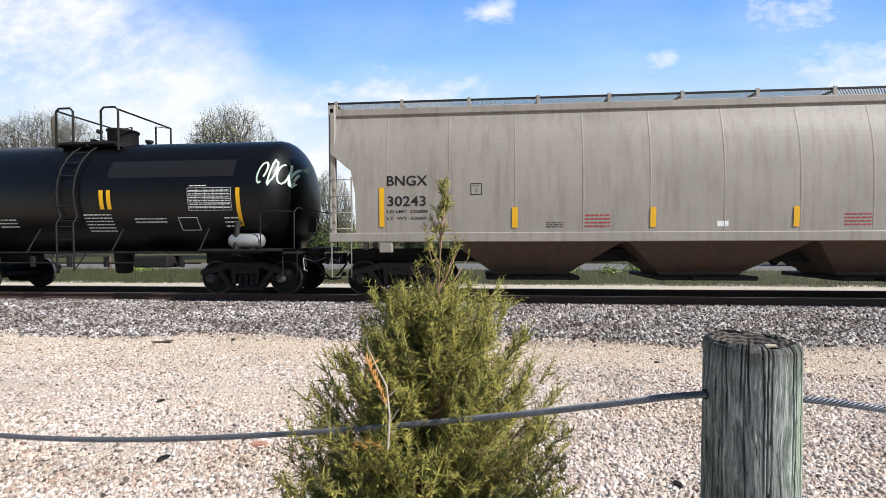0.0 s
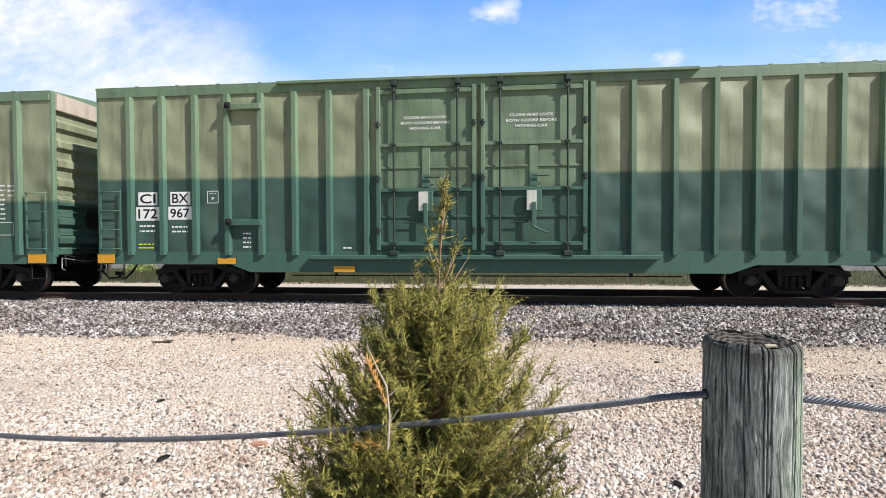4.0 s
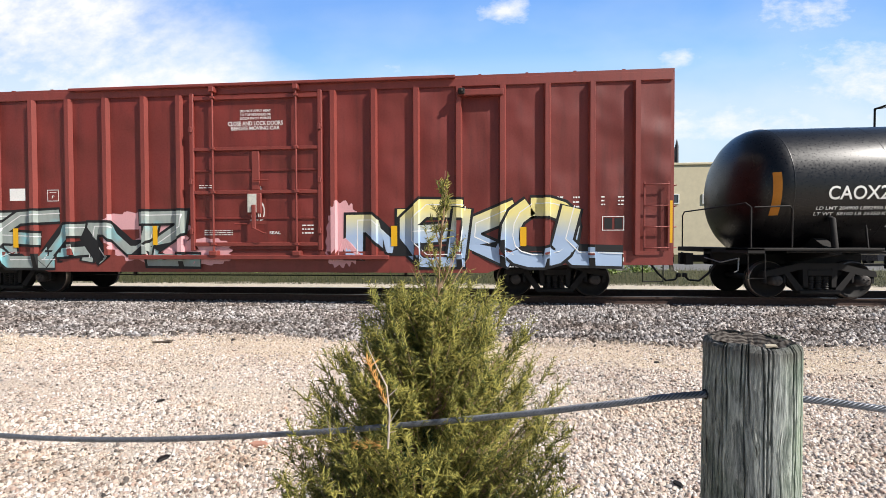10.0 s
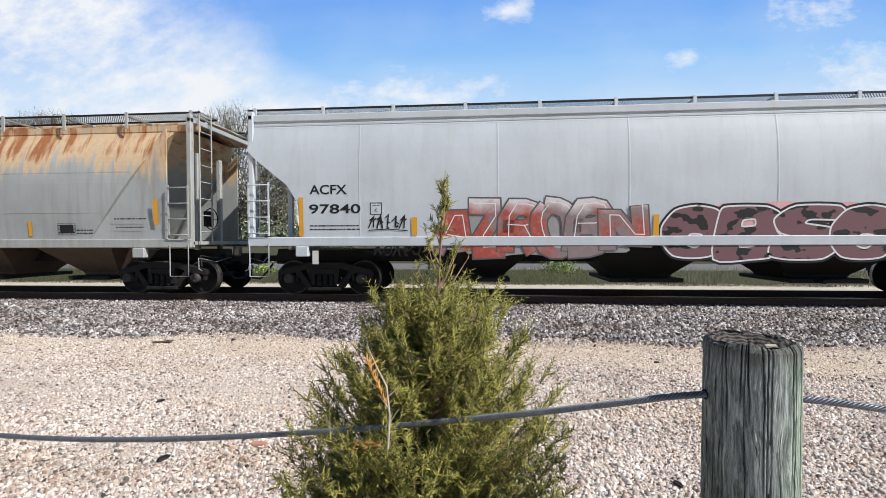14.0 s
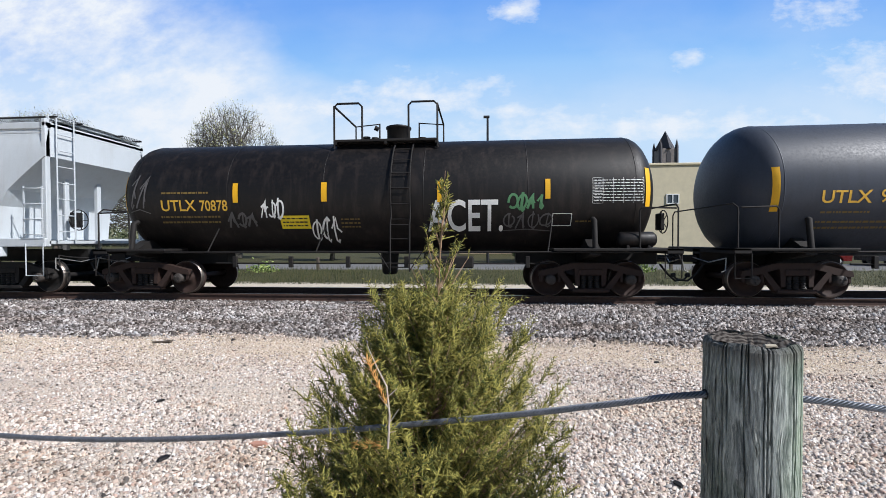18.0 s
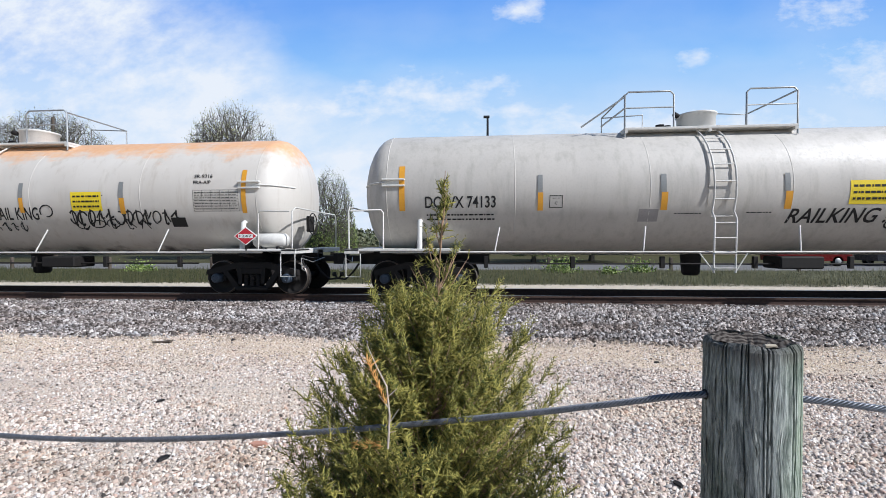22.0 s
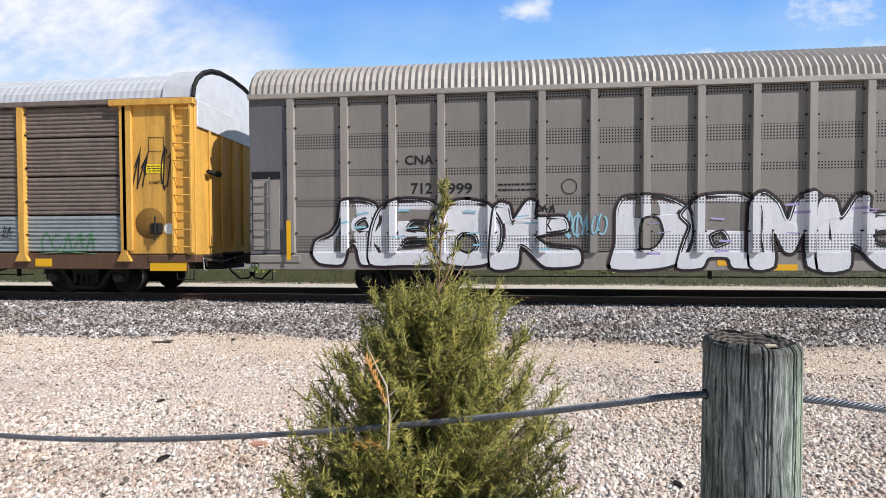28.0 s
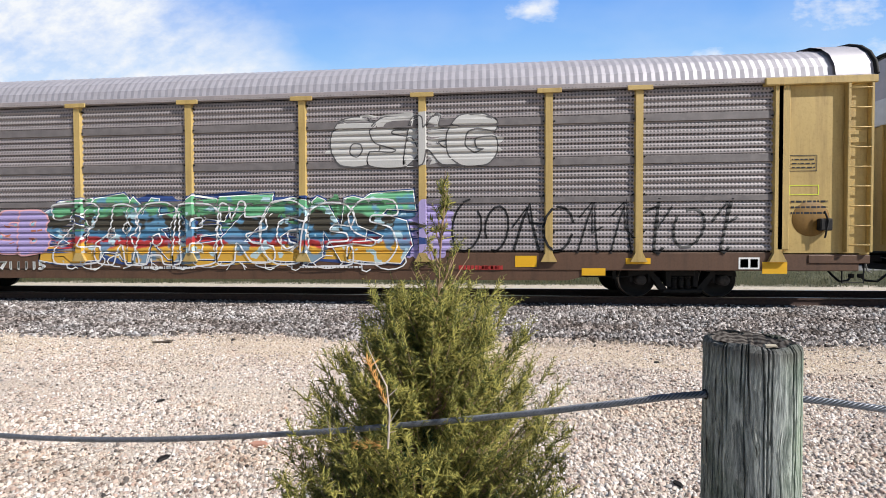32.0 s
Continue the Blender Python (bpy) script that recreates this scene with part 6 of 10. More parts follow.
    # end bays, ladders, radial doors
    for s, xe, xi in ((-1, x0, xs[0]), (1, x1, xs[-1])):
        g = Geo()
        g.box(*sorted((xe, xi - s * 0.0)), -W - 0.03, -W + 0.05, 1.0, ze - 0.05, 0.012)
        part("end_bay_side", g, end, car)
        g = Geo()
        g.box(*sorted((xe - s * 0.02, xe - s * 0.1)), -W, W, 1.0, ze, 0.01)
        ob = part("end_door", g, END_D if style == "cn" else end, car)
        g = Geo()
        for y in (-1.0, -0.5, 0.0, 0.5, 1.0):
            g.box(*sorted((xe - s * 0.018, xe + s * 0.03)), y - 0.04, y + 0.04, 1.2, ze - 0.2, 0.01)
        part("door_fold", g, END_D if style == "cn" else end, ob)
        g = Geo()
        g.prism([(y, z) for y, z in arch][::s], "x", *sorted((xe - s * 0.012, xe - s * 0.06)))
        part("end_hood", g, roof, car)
        g = Geo()
        g.box(*sorted((xe - s * 0.015, xe + s * 0.035)), -W + 0.03, W - 0.03, 4.02, ze + 0.02, 0.01)
        part("upper_end_panel", g, ROOFW, car, "white upper panel of the end door")
        if style == "cn":
            g = Geo()
            g.box(*sorted((xe - s * 0.08, xe - s * 0.72)), -W - 0.045, -W - 0.031, 1.12, 2.72, 0.006)
            part("ladder_pocket", g, post, car)
            # raised dark strip: the shade in the gap is painted by its colour
            g = Geo()
            g.box(*sorted((xe - s * 0.06, xe - s * 0.74)), -W - 0.042, -W - 0.0312, 2.76, 2.92, 0.004)
            part("slot_shade", g, DARKS, car)
        else:
            xb = xe - s * (1.15 if s > 0 else 1.3)
            # near-flat disc; the pocket's shade is put into its colour
            g = Geo()
            g.lathe([(-W - 0.034, 0.0), (-W - 0.038, 0.36), (-W - 0.031, 0.37)], "y", (xb, 0, 1.75), 24)
            pk = part("brake_pocket", g, YEL_SHADE, car)
            g = Geo()
            g.box(xb + 0.1, xb + 0.34, -W - 0.16, -W - 0.04, 1.5, 1.75, 0.02)
            part("brake_gearbox", g, dark, pk)
            g = Geo()
            g.tube([(xb + 0.2, -W - 0.12, 1.9), (xb + 0.24, -W - 0.17, 1.7), (xb + 0.2, -W - 0.14, 1.35)], 0.018, 6)
            part("release_lever", g, dark, pk)
            g = Geo()
            g.box(*sorted((xe - s * 0.1, xe - s * 0.55)), -W - 0.05, -W - 0.031, 3.3, 3.55, 0.005)
            part("notice_plate", g, end, car)
            g = Geo()
            g.box(*sorted((xe + s * 0.03, xi - s * 0.3)), -W - 0.14, -W - 0.02, ze - 0.12, ze + 0.03, 0.012)
            part("end_lintel", g, end, car)
            g = Geo()
            g.lathe([(0.0, 0.0), (0.0, 0.06), (0.34, 0.06), (0.36, 0.075), (0.42, 0.075), (0.42, 0.0)][::s] if s > 0 else [(0.0, 0.0), (0.0, 0.06), (0.34, 0.06), (0.42, 0.075), (0.42, 0.0)], "y", (xe + s * 0.1, -1.2, 3.0), 10)
            part("door_bumper", g, DARKS, car)
            g = Geo()
            g.box(*sorted((xi - s * 0.02, xi + s * 0.22)), -W - 0.09, -W - 0.03, 1.1, ze - 0.1, 0.015)
            part("corner_post", g, end, car)
        if style != "cn":
            g = Geo()
            for x in (xe - s * 0.06, xe - s * 0.50):
                g.box(x - 0.03, x + 0.03, -W - 0.13, -W - 0.031, 1.05, ze, 0.01)
            part("ladder_stile", g, end, car)
        zsr = [1.2 + 0.4 * i for i in range(9)] if style != "cn" else [1.2 + 0.38 * i for i in range(5)]
        side_ladder(car, *sorted((xe - s * 0.06, xe - s * 0.5)), -W - 0.12, zsr, end, style == "cn")
        stirrup(car, xe - s * 0.3, -W, dark, 0.42, 0.9, 0.42)
        g = Geo()
        g.box(*sorted((xe, xe - s * 1.2)), -W - 0.05, W + 0.05, 0.82, 1.0, 0.015)
        part("end_sill", g, sill, car)
    for x in trucks:
        truck(car, cx, x, GRIME)
    hook_ups(car, x0, x1)
    cuts = sorted({round(v, 3) for x in xs for v in (x - 0.095, x - 0.075, x + 0.075, x + 0.095)})

    def depth(x, z):
        if z < 1.05:
            return -W - 0.032
        for r in xs:
            d = abs(x - r)
            if d < 0.096:
                return -W - 0.09 * min(1.0, max(0.0, (0.095 - d) / 0.02))
        if x < xs[0] or x > xs[-1]:
            return -W - 0.032
        if style == "cn":
            return -W - 0.014
        for z0, z1 in panel_z:
            if z0 <= z <= z1:
                m = max(2, int(round((z1 - z0) / pitch)))
                u = ((z - z0) * m / (z1 - z0)) % 1.0
                return -W - deep * float(np.interp(u, [0, 0.2, 0.5, 0.9, 1.0], [0, 1, 1, 0, 0]))
        return -W - 0.045
    steps_z = [1.05, 1.051]
    for z0, z1 in panel_z if style != "cn" else ():
        m = max(2, int(round((z1 - z0) / pitch)))
        steps_z += [z0 + (z1 - z0) * (i + e) / m for i in range(m) for e in (0.0, 0.2, 0.5, 0.9) if z0 + (z1 - z0) * (i + e) / m < 3.9]
    return car, Side(car, depth, cuts, steps_z, True)

# ---- the train, car by car, front to rear ----
RED1 = paint("oxide_red_paint", (124, 47, 45), (58, 31, 30), 0.35, 0.6, 0.55, dent=0.35)
RED1R = paint("oxide_red_posts", (132, 58, 54), (60, 32, 30), 0.3, 0.4, 0.5)
RED2 = paint("maroon_paint", (116, 47, 41), (62, 32, 28), 0.3, 0.5, 0.55, dent=0.3)
RED2R = paint("maroon_posts", (130, 60, 53), (62, 34, 30), 0.25, 0.3, 0.5)
GREEN_A = paint("faded_green_paint", (136, 142, 114), (74, 82, 64), 0.4, 0.6, 0.6, low=(2.30, (58, 88, 78)), dent=0.4)
GREEN_AR = paint("green_posts", (108, 130, 106), (62, 76, 62), 0.35, 0.5, 0.55, low=(2.30, (64, 98, 86)))
GREEN_B = paint("faded_green_paint_b", (142, 148, 118), (74, 82, 64), 0.4, 0.6, 0.6, low=(2.78, (56, 84, 76)), dent=0.4)
GREEN_BR = paint("green_posts_b", (110, 132, 106), (62, 76, 62), 0.35, 0.5, 0.55, low=(2.78, (64, 98, 86)))
GREEN_D = paint("green_door_paint", (108, 128, 102), (60, 70, 58), 0.4, 0.6, 0.55, low=(2.45, (54, 84, 72)), dent=0.2)
GREEN_R = paint("dark_green_rod_paint", (44, 58, 50), (30, 34, 30), 0.4, 0.5, 0.6)
BLACKP = paint("black_tank_paint", (15, 16, 18), (38, 36, 35), 0.10, 0.12, 0.34, spec=0.3)
BLACKG = paint("glossy_black_tank_paint", (15, 15, 18), (28, 27, 28), 0.06, 0.1, 0.3, spec=0.45)
BLACKD = paint("dusty_black_tank_paint", (21, 19, 19), (62, 54, 50), 0.35, 0.5, 0.5, spec=0.35)
GREYT = paint("slate_grey_tank_paint", (62, 67, 77), (42, 44, 48), 0.2, 0.35, 0.48, spec=0.38)
CREAM = paint("cream_white_tank_paint", (194, 189, 181), (118, 116, 102), 0.2, 0.35, 0.52)
WHITEP = paint("white_trim_paint", (208, 206, 200), (140, 132, 122), 0.3, 0.2, 0.5)
HOP_BEIGE = paint("dusty_beige_grey_paint", (154, 147, 138), (104, 94, 84), 0.25, 0.5, 0.55)
HOP_GREY = paint("light_grey_paint", (192, 198, 202), (140, 136, 128), 0.12, 0.18, 0.55)
HOP_SILL = paint("pale_grey_frame_paint", (164, 166, 162), (110, 96, 82), 0.25, 0.45, 0.55, rust=0.12)
k = Nodes("rust_streaked_grey_paint")
hz = k.xyz()[2]
c = k.mix(k.ramp(k.noise(0.8, detail=5), 0.35, 0.7, 0, 0.6), hexa((162, 166, 164)), hexa((138, 140, 138)))
c = k.mix(k.ramp(k.noise(5, (1, 1, 0.1), 6, 0.65), 0.5, 0.75, 0, 0.4), c, hexa((122, 110, 98)))
run = k.noise(5.5, (1, 0.2, 0.11), 7, 0.62, shift=(2, 0, 4))
blot = k.noise(1.6, (1, 0.3, 0.7), 6, 0.6)
wear = k.math("ADD", k.math("MULTIPLY", run, 0.75), k.math("MULTIPLY", blot, 0.35))
wear = k.math("ADD", wear, k.ramp(hz, 2.35, 3.5, -0.30, 0.13))
c = k.mix(k.ramp(wear, 0.50, 0.62, 0, 0.75), c, k.mix(k.noise(9), hexa((216, 192, 150)), hexa((200, 150, 96))))
c = k.mix(k.ramp(wear, 0.66, 0.76, 0, 0.9), c, k.mix(k.noise(12), hexa((128, 74, 40)), hexa((164, 98, 52))))
HOP_RUST = k.done(c, 0.65)
k = Nodes("cream_paint_with_orange_rust")
hz = k.xyz()[2]
c = k.mix(k.ramp(k.noise(0.7, detail=5), 0.35, 0.7, 0, 0.6), hexa((200, 195, 187)), hexa((180, 173, 164)))
c = k.mix(k.ramp(k.noise(5, (1, 1, 0.1), 6, 0.65), 0.52, 0.78, 0, 0.4), c, hexa((140, 124, 104)))
wear = k.math("ADD", k.math("MULTIPLY", k.noise(0.9, (1, 0.5, 0.8), 7, 0.65), 0.7), k.math("MULTIPLY", k.noise(6, (0.4, 1, 1.6), 6), 0.25))
wear = k.math("ADD", wear, k.ramp(hz, 2.7, 3.7, -0.25, 0.2))
c = k.mix(k.ramp(wear, 0.50, 0.66, 0, 0.8), c, k.mix(k.noise(8), hexa((224, 178, 128)), hexa((202, 132, 78))))
# blotches of dark brown, denser towards the belly
low_dark = k.math("ADD", k.noise(2, (1, 1, 0.5), 5), k.ramp(hz, 1.5, 0.95, -0.5, 0.35))
c = k.mix(k.ramp(low_dark, 0.55, 0.75, 0, 0.85), c, hexa((48, 42, 38)))
CREAM_R = k.done(c, 0.52)
DUSTY = plain("dusty_brown_steel", (58, 50, 44), 0.85)
HOP_BAY = paint("rust_brown_bay_paint", (96, 80, 68), (58, 46, 40), 0.3, 0.5, 0.7, rust=0.3)
DARKS = plain("dark_underside", (26, 24, 23), 0.8)

k = Nodes("grating_walkway")
tx = k.n("ShaderNodeMapping", Vector=k.co.outputs["Object"], Scale=(24.0, 24.0, 0.0), Rotation=(0, 0, 0.785))
w1 = k.n("ShaderNodeTexVoronoi", Vector=tx.outputs[0], Scale=1.0)
w1.feature, w1.inputs["Randomness"].default_value = "F1", 0.0
k.done(hexa((92, 94, 98)), 0.5, 0.3)
tr = k.t.nodes.new("ShaderNodeBsdfTransparent")
mx = k.t.nodes.new("ShaderNodeMixShader")
k.put(mx.inputs[0], k.ramp(w1.outputs["Distance"], 0.34, 0.40))
k.t.links.new(tr.outputs[0], mx.inputs[1])
k.t.links.new(k.b.outputs[0], mx.inputs[2])
k.t.links.new(mx.outputs[0], k.out.inputs[0])
GRATE = k.mat

INK = {
    "RED_INK": (170, 52, 48), "CREAM_INK": (222, 196, 150), "SMOKE": (86, 84, 84), "ASH": (148, 144, 142), "PALE_GREEN": (196, 222, 198), "MAGENTA_M": (150, 44, 78), "BLUE_M": (36, 96, 150),
    "LIME_M": (206, 222, 60), "TEAL_M": (110, 164, 164), "PEACH": (214, 178, 158), "MINT": (190, 204, 176), "MAROON_M": (104, 44, 42), "PINK": (214, 160, 164), "SILVER_M": (148, 168, 164), "AQUA": (118, 178, 192),
    "PALE_GREY": (186, 184, 180), "GLASSY": (58, 64, 76), "ORANGE_R": (206, 132, 40), "BRICK_M": (164, 82, 74), "PLUM_M": (118, 82, 98), "SKY_M": (140, 186, 204), "DARKRED_M": (120, 56, 58),
    "DULL_GREEN": (84, 132, 92), "GREYED": (128, 130, 130), "WHITE_PALE": (216, 216, 216), "RUST_M": (176, 108, 84), "CHROME": (226, 226, 232), "ROSE": (150, 92, 96), "LILAC": (164, 150, 196), "MOSS": (92, 96, 62),
    "SUNNY": (220, 170, 66), "RED_M": (182, 58, 54), "DEEPBLUE": (48, 70, 122), "DIM_GOLD": (112, 92, 48), "SOOT": (20, 20, 22), "NAVY": (40, 50, 92), "SIGNRED": (186, 40, 52), "PLUM_D": (66, 44, 50), "DUSK": (92, 62, 60), "HAZE": (176, 194, 194),
}
INK = {n: chalk(n.lower().replace("_m", "") + "_spray", c) for n, c in INK.items()}
RED_INK, CREAM_INK, SMOKE, ASH, PALE_GREEN, MAGENTA_M, BLUE_M, LIME_M = [INK[n] for n in ("RED_INK", "CREAM_INK", "SMOKE", "ASH", "PALE_GREEN", "MAGENTA_M", "BLUE_M", "LIME_M")]
TEAL_M, PEACH, MINT, MAROON_M, PINK, SILVER_M, AQUA, PALE_GREY = [INK[n] for n in ("TEAL_M", "PEACH", "MINT", "MAROON_M", "PINK", "SILVER_M", "AQUA", "PALE_GREY")]
GLASSY, ORANGE_R, BRICK_M, PLUM_M, SKY_M, DARKRED_M, DULL_GREEN, GREYED = [INK[n] for n in ("GLASSY", "ORANGE_R", "BRICK_M", "PLUM_M", "SKY_M", "DARKRED_M", "DULL_GREEN", "GREYED")]
WHITE_PALE, RUST_M, CHROME, ROSE, LILAC, MOSS, SUNNY, RED_M = [INK[n] for n in ("WHITE_PALE", "RUST_M", "CHROME", "ROSE", "LILAC", "MOSS", "SUNNY", "RED_M")]
DIM_GOLD, DEEPBLUE, SOOT, NAVY, SIGNRED, PLUM_D, DUSK, HAZE = [INK[n] for n in ("DIM_GOLD", "DEEPBLUE", "SOOT", "NAVY", "SIGNRED", "PLUM_D", "DUSK", "HAZE")]
k = Nodes("yellow_to_sky_spray")
zz_ = k.math("ADD", k.xyz()[2], k.math("MULTIPLY", k.noise(3), 0.3))
LEMON_SKY = k.done(k.mix(k.ramp(zz_, 1.55, 2.15), hexa((160, 182, 210)), hexa((232, 218, 140))), 0.6)

k = Nodes("deep_blue_and_teal_spray")
BLUEY = k.done(k.mix(k.ramp(k.math("ADD", k.xyz()[2], k.math("MULTIPLY", k.noise(2.6, detail=3), 0.8)), 1.45, 2.15), hexa((22, 44, 84)), hexa((34, 132, 158))), 0.6)
k = Nodes("mottled_mint_spray")
MINTY = k.done(k.mix(k.ramp(k.noise(9, detail=5, rough=0.7), 0.56, 0.64, 0, 0.8), k.mix(k.noise(1.4), hexa((166, 182, 152)), hexa((196, 194, 172))), hexa((92, 84, 74))), 0.65)
k = Nodes("spotted_plum_spray")
SPOTS = k.done(k.mix(k.ramp(k.noise(3.4, (0.8, 1, 1.3), 2, 0.4), 0.56, 0.58), hexa((112, 80, 84)), hexa((24, 22, 24))), 0.6)
k = Nodes("brick_to_grey_spray")
zz_ = k.math("ADD", k.xyz()[2], k.math("MULTIPLY", k.noise(1.6), 0.7))
BRICKY = k.done(k.mix(k.ramp(k.noise(9, detail=5), 0.5, 0.7, 0, 0.5), k.mix(k.ramp(zz_, 2.25, 2.5), k.mix(k.ramp(k.noise(0.9), 0.45, 0.55), hexa((160, 74, 62)), hexa((128, 116, 116))), hexa((206, 200, 200))), hexa((190, 120, 104))), 0.6)
k = Nodes("peach_and_cream_spray")
PEACHY = k.done(k.mix(k.ramp(k.noise(2.2, detail=3), 0.42, 0.6), hexa((186, 148, 132)), k.mix(k.noise(7, detail=4), hexa((206, 190, 160)), hexa((150, 120, 112)))), 0.65)
k = Nodes("tan_to_red_spray")
zz_ = k.math("ADD", k.xyz()[2], k.math("MULTIPLY", k.noise(2.2, detail=3), 0.7))
c = k.mix(k.ramp(zz_, 1.45, 1.75), hexa((150, 62, 54)), hexa((198, 118, 96)))
c = k.mix(k.ramp(zz_, 1.85, 2.15), c, hexa((192, 160, 116)))
SALMON = k.done(k.mix(k.ramp(k.noise(1.9, detail=2, shift=(4, 0, 1)), 0.56, 0.6, 0, 0.85), c, hexa((96, 148, 164))), 0.6)
k = Nodes("silver_and_aqua_spray")
SILVERY = k.done(k.mix(k.ramp(k.noise(1.3, detail=3), 0.52, 0.66), k.mix(k.noise(6, (1, 1, 0.3), 4), hexa((118, 128, 124)), hexa((172, 180, 174))), hexa((130, 184, 190))), 0.55)
k = Nodes("banded_rainbow_spray")
wob = k.math("SUBTRACT", k.noise(1.7, detail=3), 0.5)
zz_ = k.math("ADD", k.xyz()[2], k.math("MULTIPLY", wob, 0.5))
c = k.mix(k.ramp(zz_, 1.18, 1.24), hexa((206, 158, 60)), hexa((166, 52, 54)))
c = k.mix(k.ramp(zz_, 1.36, 1.42), c, hexa((70, 118, 150)))
c = k.mix(k.ramp(zz_, 1.54, 1.60), c, hexa((66, 62, 52)))
c = k.mix(k.ramp(zz_, 1.92, 1.98), c, hexa((104, 168, 124)))
c = k.mix(k.ramp(k.noise(2.3, detail=2, shift=(4, 0, 1)), 0.55, 0.60, 0, 0.85), c, hexa((92, 140, 172)))
c = k.mix(k.ramp(k.noise(3.1, detail=2, shift=(9, 0, 5)), 0.62, 0.65, 0, 0.9), c, hexa((176, 206, 214)))
RAINBOW = k.done(c, 0.6)

# black tank car
c, sd = tank(-9.8, "black tank car with white stencils and a scribbled end", -5.6, 5.45, 1.48, 2.46, (BLACKP, GRIME, GRIME), (-4.2, 4.15), -0.1, 1.7, tanklet=(4.35, GALV))
sd.stripe(4.207, 1.687, 2.575, YELLOW, 0.1)
sd.stripe(0.776, 2.097, 2.555, YELLOW, 0.107)
sd.stripe(0.966, 2.095, 2.553, YELLOW, 0.107)
sd.table(3.499, 2.317, 1.072, 0.525, 5, 6, WHITE)
sd.small_print(3.221, 2.63, 0.423, 0.06, 1, WHITE)
sd.boxed('', 2.887, 1.741, 0.484, 0.308, WHITE)
sd.small_print(0.593, 1.775, 0.717, 0.464, 6, WHITE)
sd.small_print(1.934, 1.828, 0.813, 0.152, 2, WHITE)
sd.small_print(-1.873, 1.778, 0.507, 0.251, 3, WHITE)
sd.small_print(3.978, 1.78, 0.348, 0.291, 3, WHITE)
sd.lay('painted_patch', patch(3.196, 0.426, 2, 2), 2.477, 3.061, SOOT, 0.004, True)
sd.lay("tag", scrawl(0.75, 0.62, 4, 5, 0.035), 5.05, 2.95, PALE_GREEN, 0.012)

# beige covered hopper
prof = [(1.47, 1.55), (2.0, 1.58), (2.7, 1.58), (3.3, 1.54), (3.8, 1.45), (4.12, 1.34), (4.22, 1.32)]
ends = [(1.47, 0.62, 1.12), (2.4, 0.6, 1.1), (2.9, 0.5, 0.85), (3.3, 0.02, 0.05), (4.3, 0.0, 0.0)]
c, sd = hopper(5.16, "dusty beige-grey covered hopper with black lettering", 17.06, (HOP_BEIGE, HOP_BEIGE, DARKS, GRATE), prof, ends,
               [(-3.9, 4.0, 0.5), (0.0, 4.0, 0.5), (3.9, 4.0, 0.5)], (-7.05, 7.1), 4.52, [-7.2, -5.8, -4.35, -2.9, -1.5, 0.0, 1.5, 2.9, 4.35, 5.8, 7.2], 0, None, HOP_BAY, (), DUSTY)
sd.fit('BNGX', -6.74, 2.657, 0.919, 0.228, BLACK)
sd.fit('30243', -6.754, 2.203, 0.869, 0.224, BLACK)
sd.fit('LD LMT  222800', -6.736, 1.975, 0.908, 0.097, BLACK)
sd.fit('LT  WT  63600', -6.75, 1.824, 0.883, 0.095, BLACK)
sd.boxed('C', -5.201, 2.453, 0.248, 0.252, BLACK)
sd.stripe(-7.313, 1.63, 2.508, YELLOW, 0.114)
sd.stripe(-4.362, 1.6, 2.047, YELLOW, 0.123)
sd.stripe(-1.448, 1.596, 2.019, YELLOW, 0.118)
sd.stripe(1.415, 1.592, 2.014, YELLOW, 0.113)
sd.stripe(7.28, 1.572, 2.518, YELLOW, 0.134)
sd.stripe(4.35, 1.588, 2.03, YELLOW, 0.114)
sd.small_print(-2.6, 1.741, 0.514, 0.312, 4, RED_INK)
sd.small_print(2.601, 1.739, 0.512, 0.285, 4, RED_INK)
sd.small_print(-3.505, 1.659, 0.363, 0.137, 3, BLACK)
sd.small_print(3.521, 1.663, 0.44, 0.117, 3, BLACK)
sd.panel('', -0.035, 1.659, 0.233, 0.119, WHITE, BLACK)
sd.boxed('', 5.535, 1.77, 0.462, 0.328, WHITE)
sd.lay('painted_patch', patch(0.175, 0.251, 2, 2), 5.429, 1.77, BLACK, 0.004, True)
sd.lay('painted_patch', patch(0.174, 0.251, 2, 2), 5.642, 1.769, BLACK, 0.004, True)
sd.small_print(6.603, 1.867, 0.857, 0.291, 3, BLACK)

# two green boxcars
c, sd = boxcar(23.97, "faded green boxcar with a blue and yellow spray-painted word", [-8.42, -7.6, -6.77, -5.9, -5.08, -4.28, -3.43, -2.54, 2.43, 3.28, 4.14, 4.96, 5.78, 6.6, 7.43, 8.24],
               [(-2.33, -0.05), (0.0, 2.33)], (GREEN_A, GREEN_AR, GREEN_D, GRIME), 18.2, hips=[(-5.5, 4.4, 0.85), (5.4, 4.4, 0.85), (5.4, 1.75, 0.85)], rods=GREEN_R)
sd.lay("paint_cloud", blob(6.553, 1.208, 3), -5.866, 1.372, MAGENTA_M, 0.0025, True)
sd.lay("paint_stroke", ribbon([(-0.75, -0.5), (-0.55, -0.25), (0.1, -0.3), (0.9, -0.42), (2.2, -0.4), (3.4, -0.5), (4.4, -0.3)], 0.22), -7.3, 1.3, BLUEY, 0.0055, True)
sd.bubble('BLOS', -5.45, 1.4, 3.7, 1.2, BLUEY, LIME_M, 4, edge=0.05, over=1.4, shine=TEAL_M)
sd.panel('CI', -8.041, 2.346, 0.506, 0.294, WHITE, BLACK)
sd.panel('BX', -7.257, 2.343, 0.513, 0.305, WHITE, BLACK)
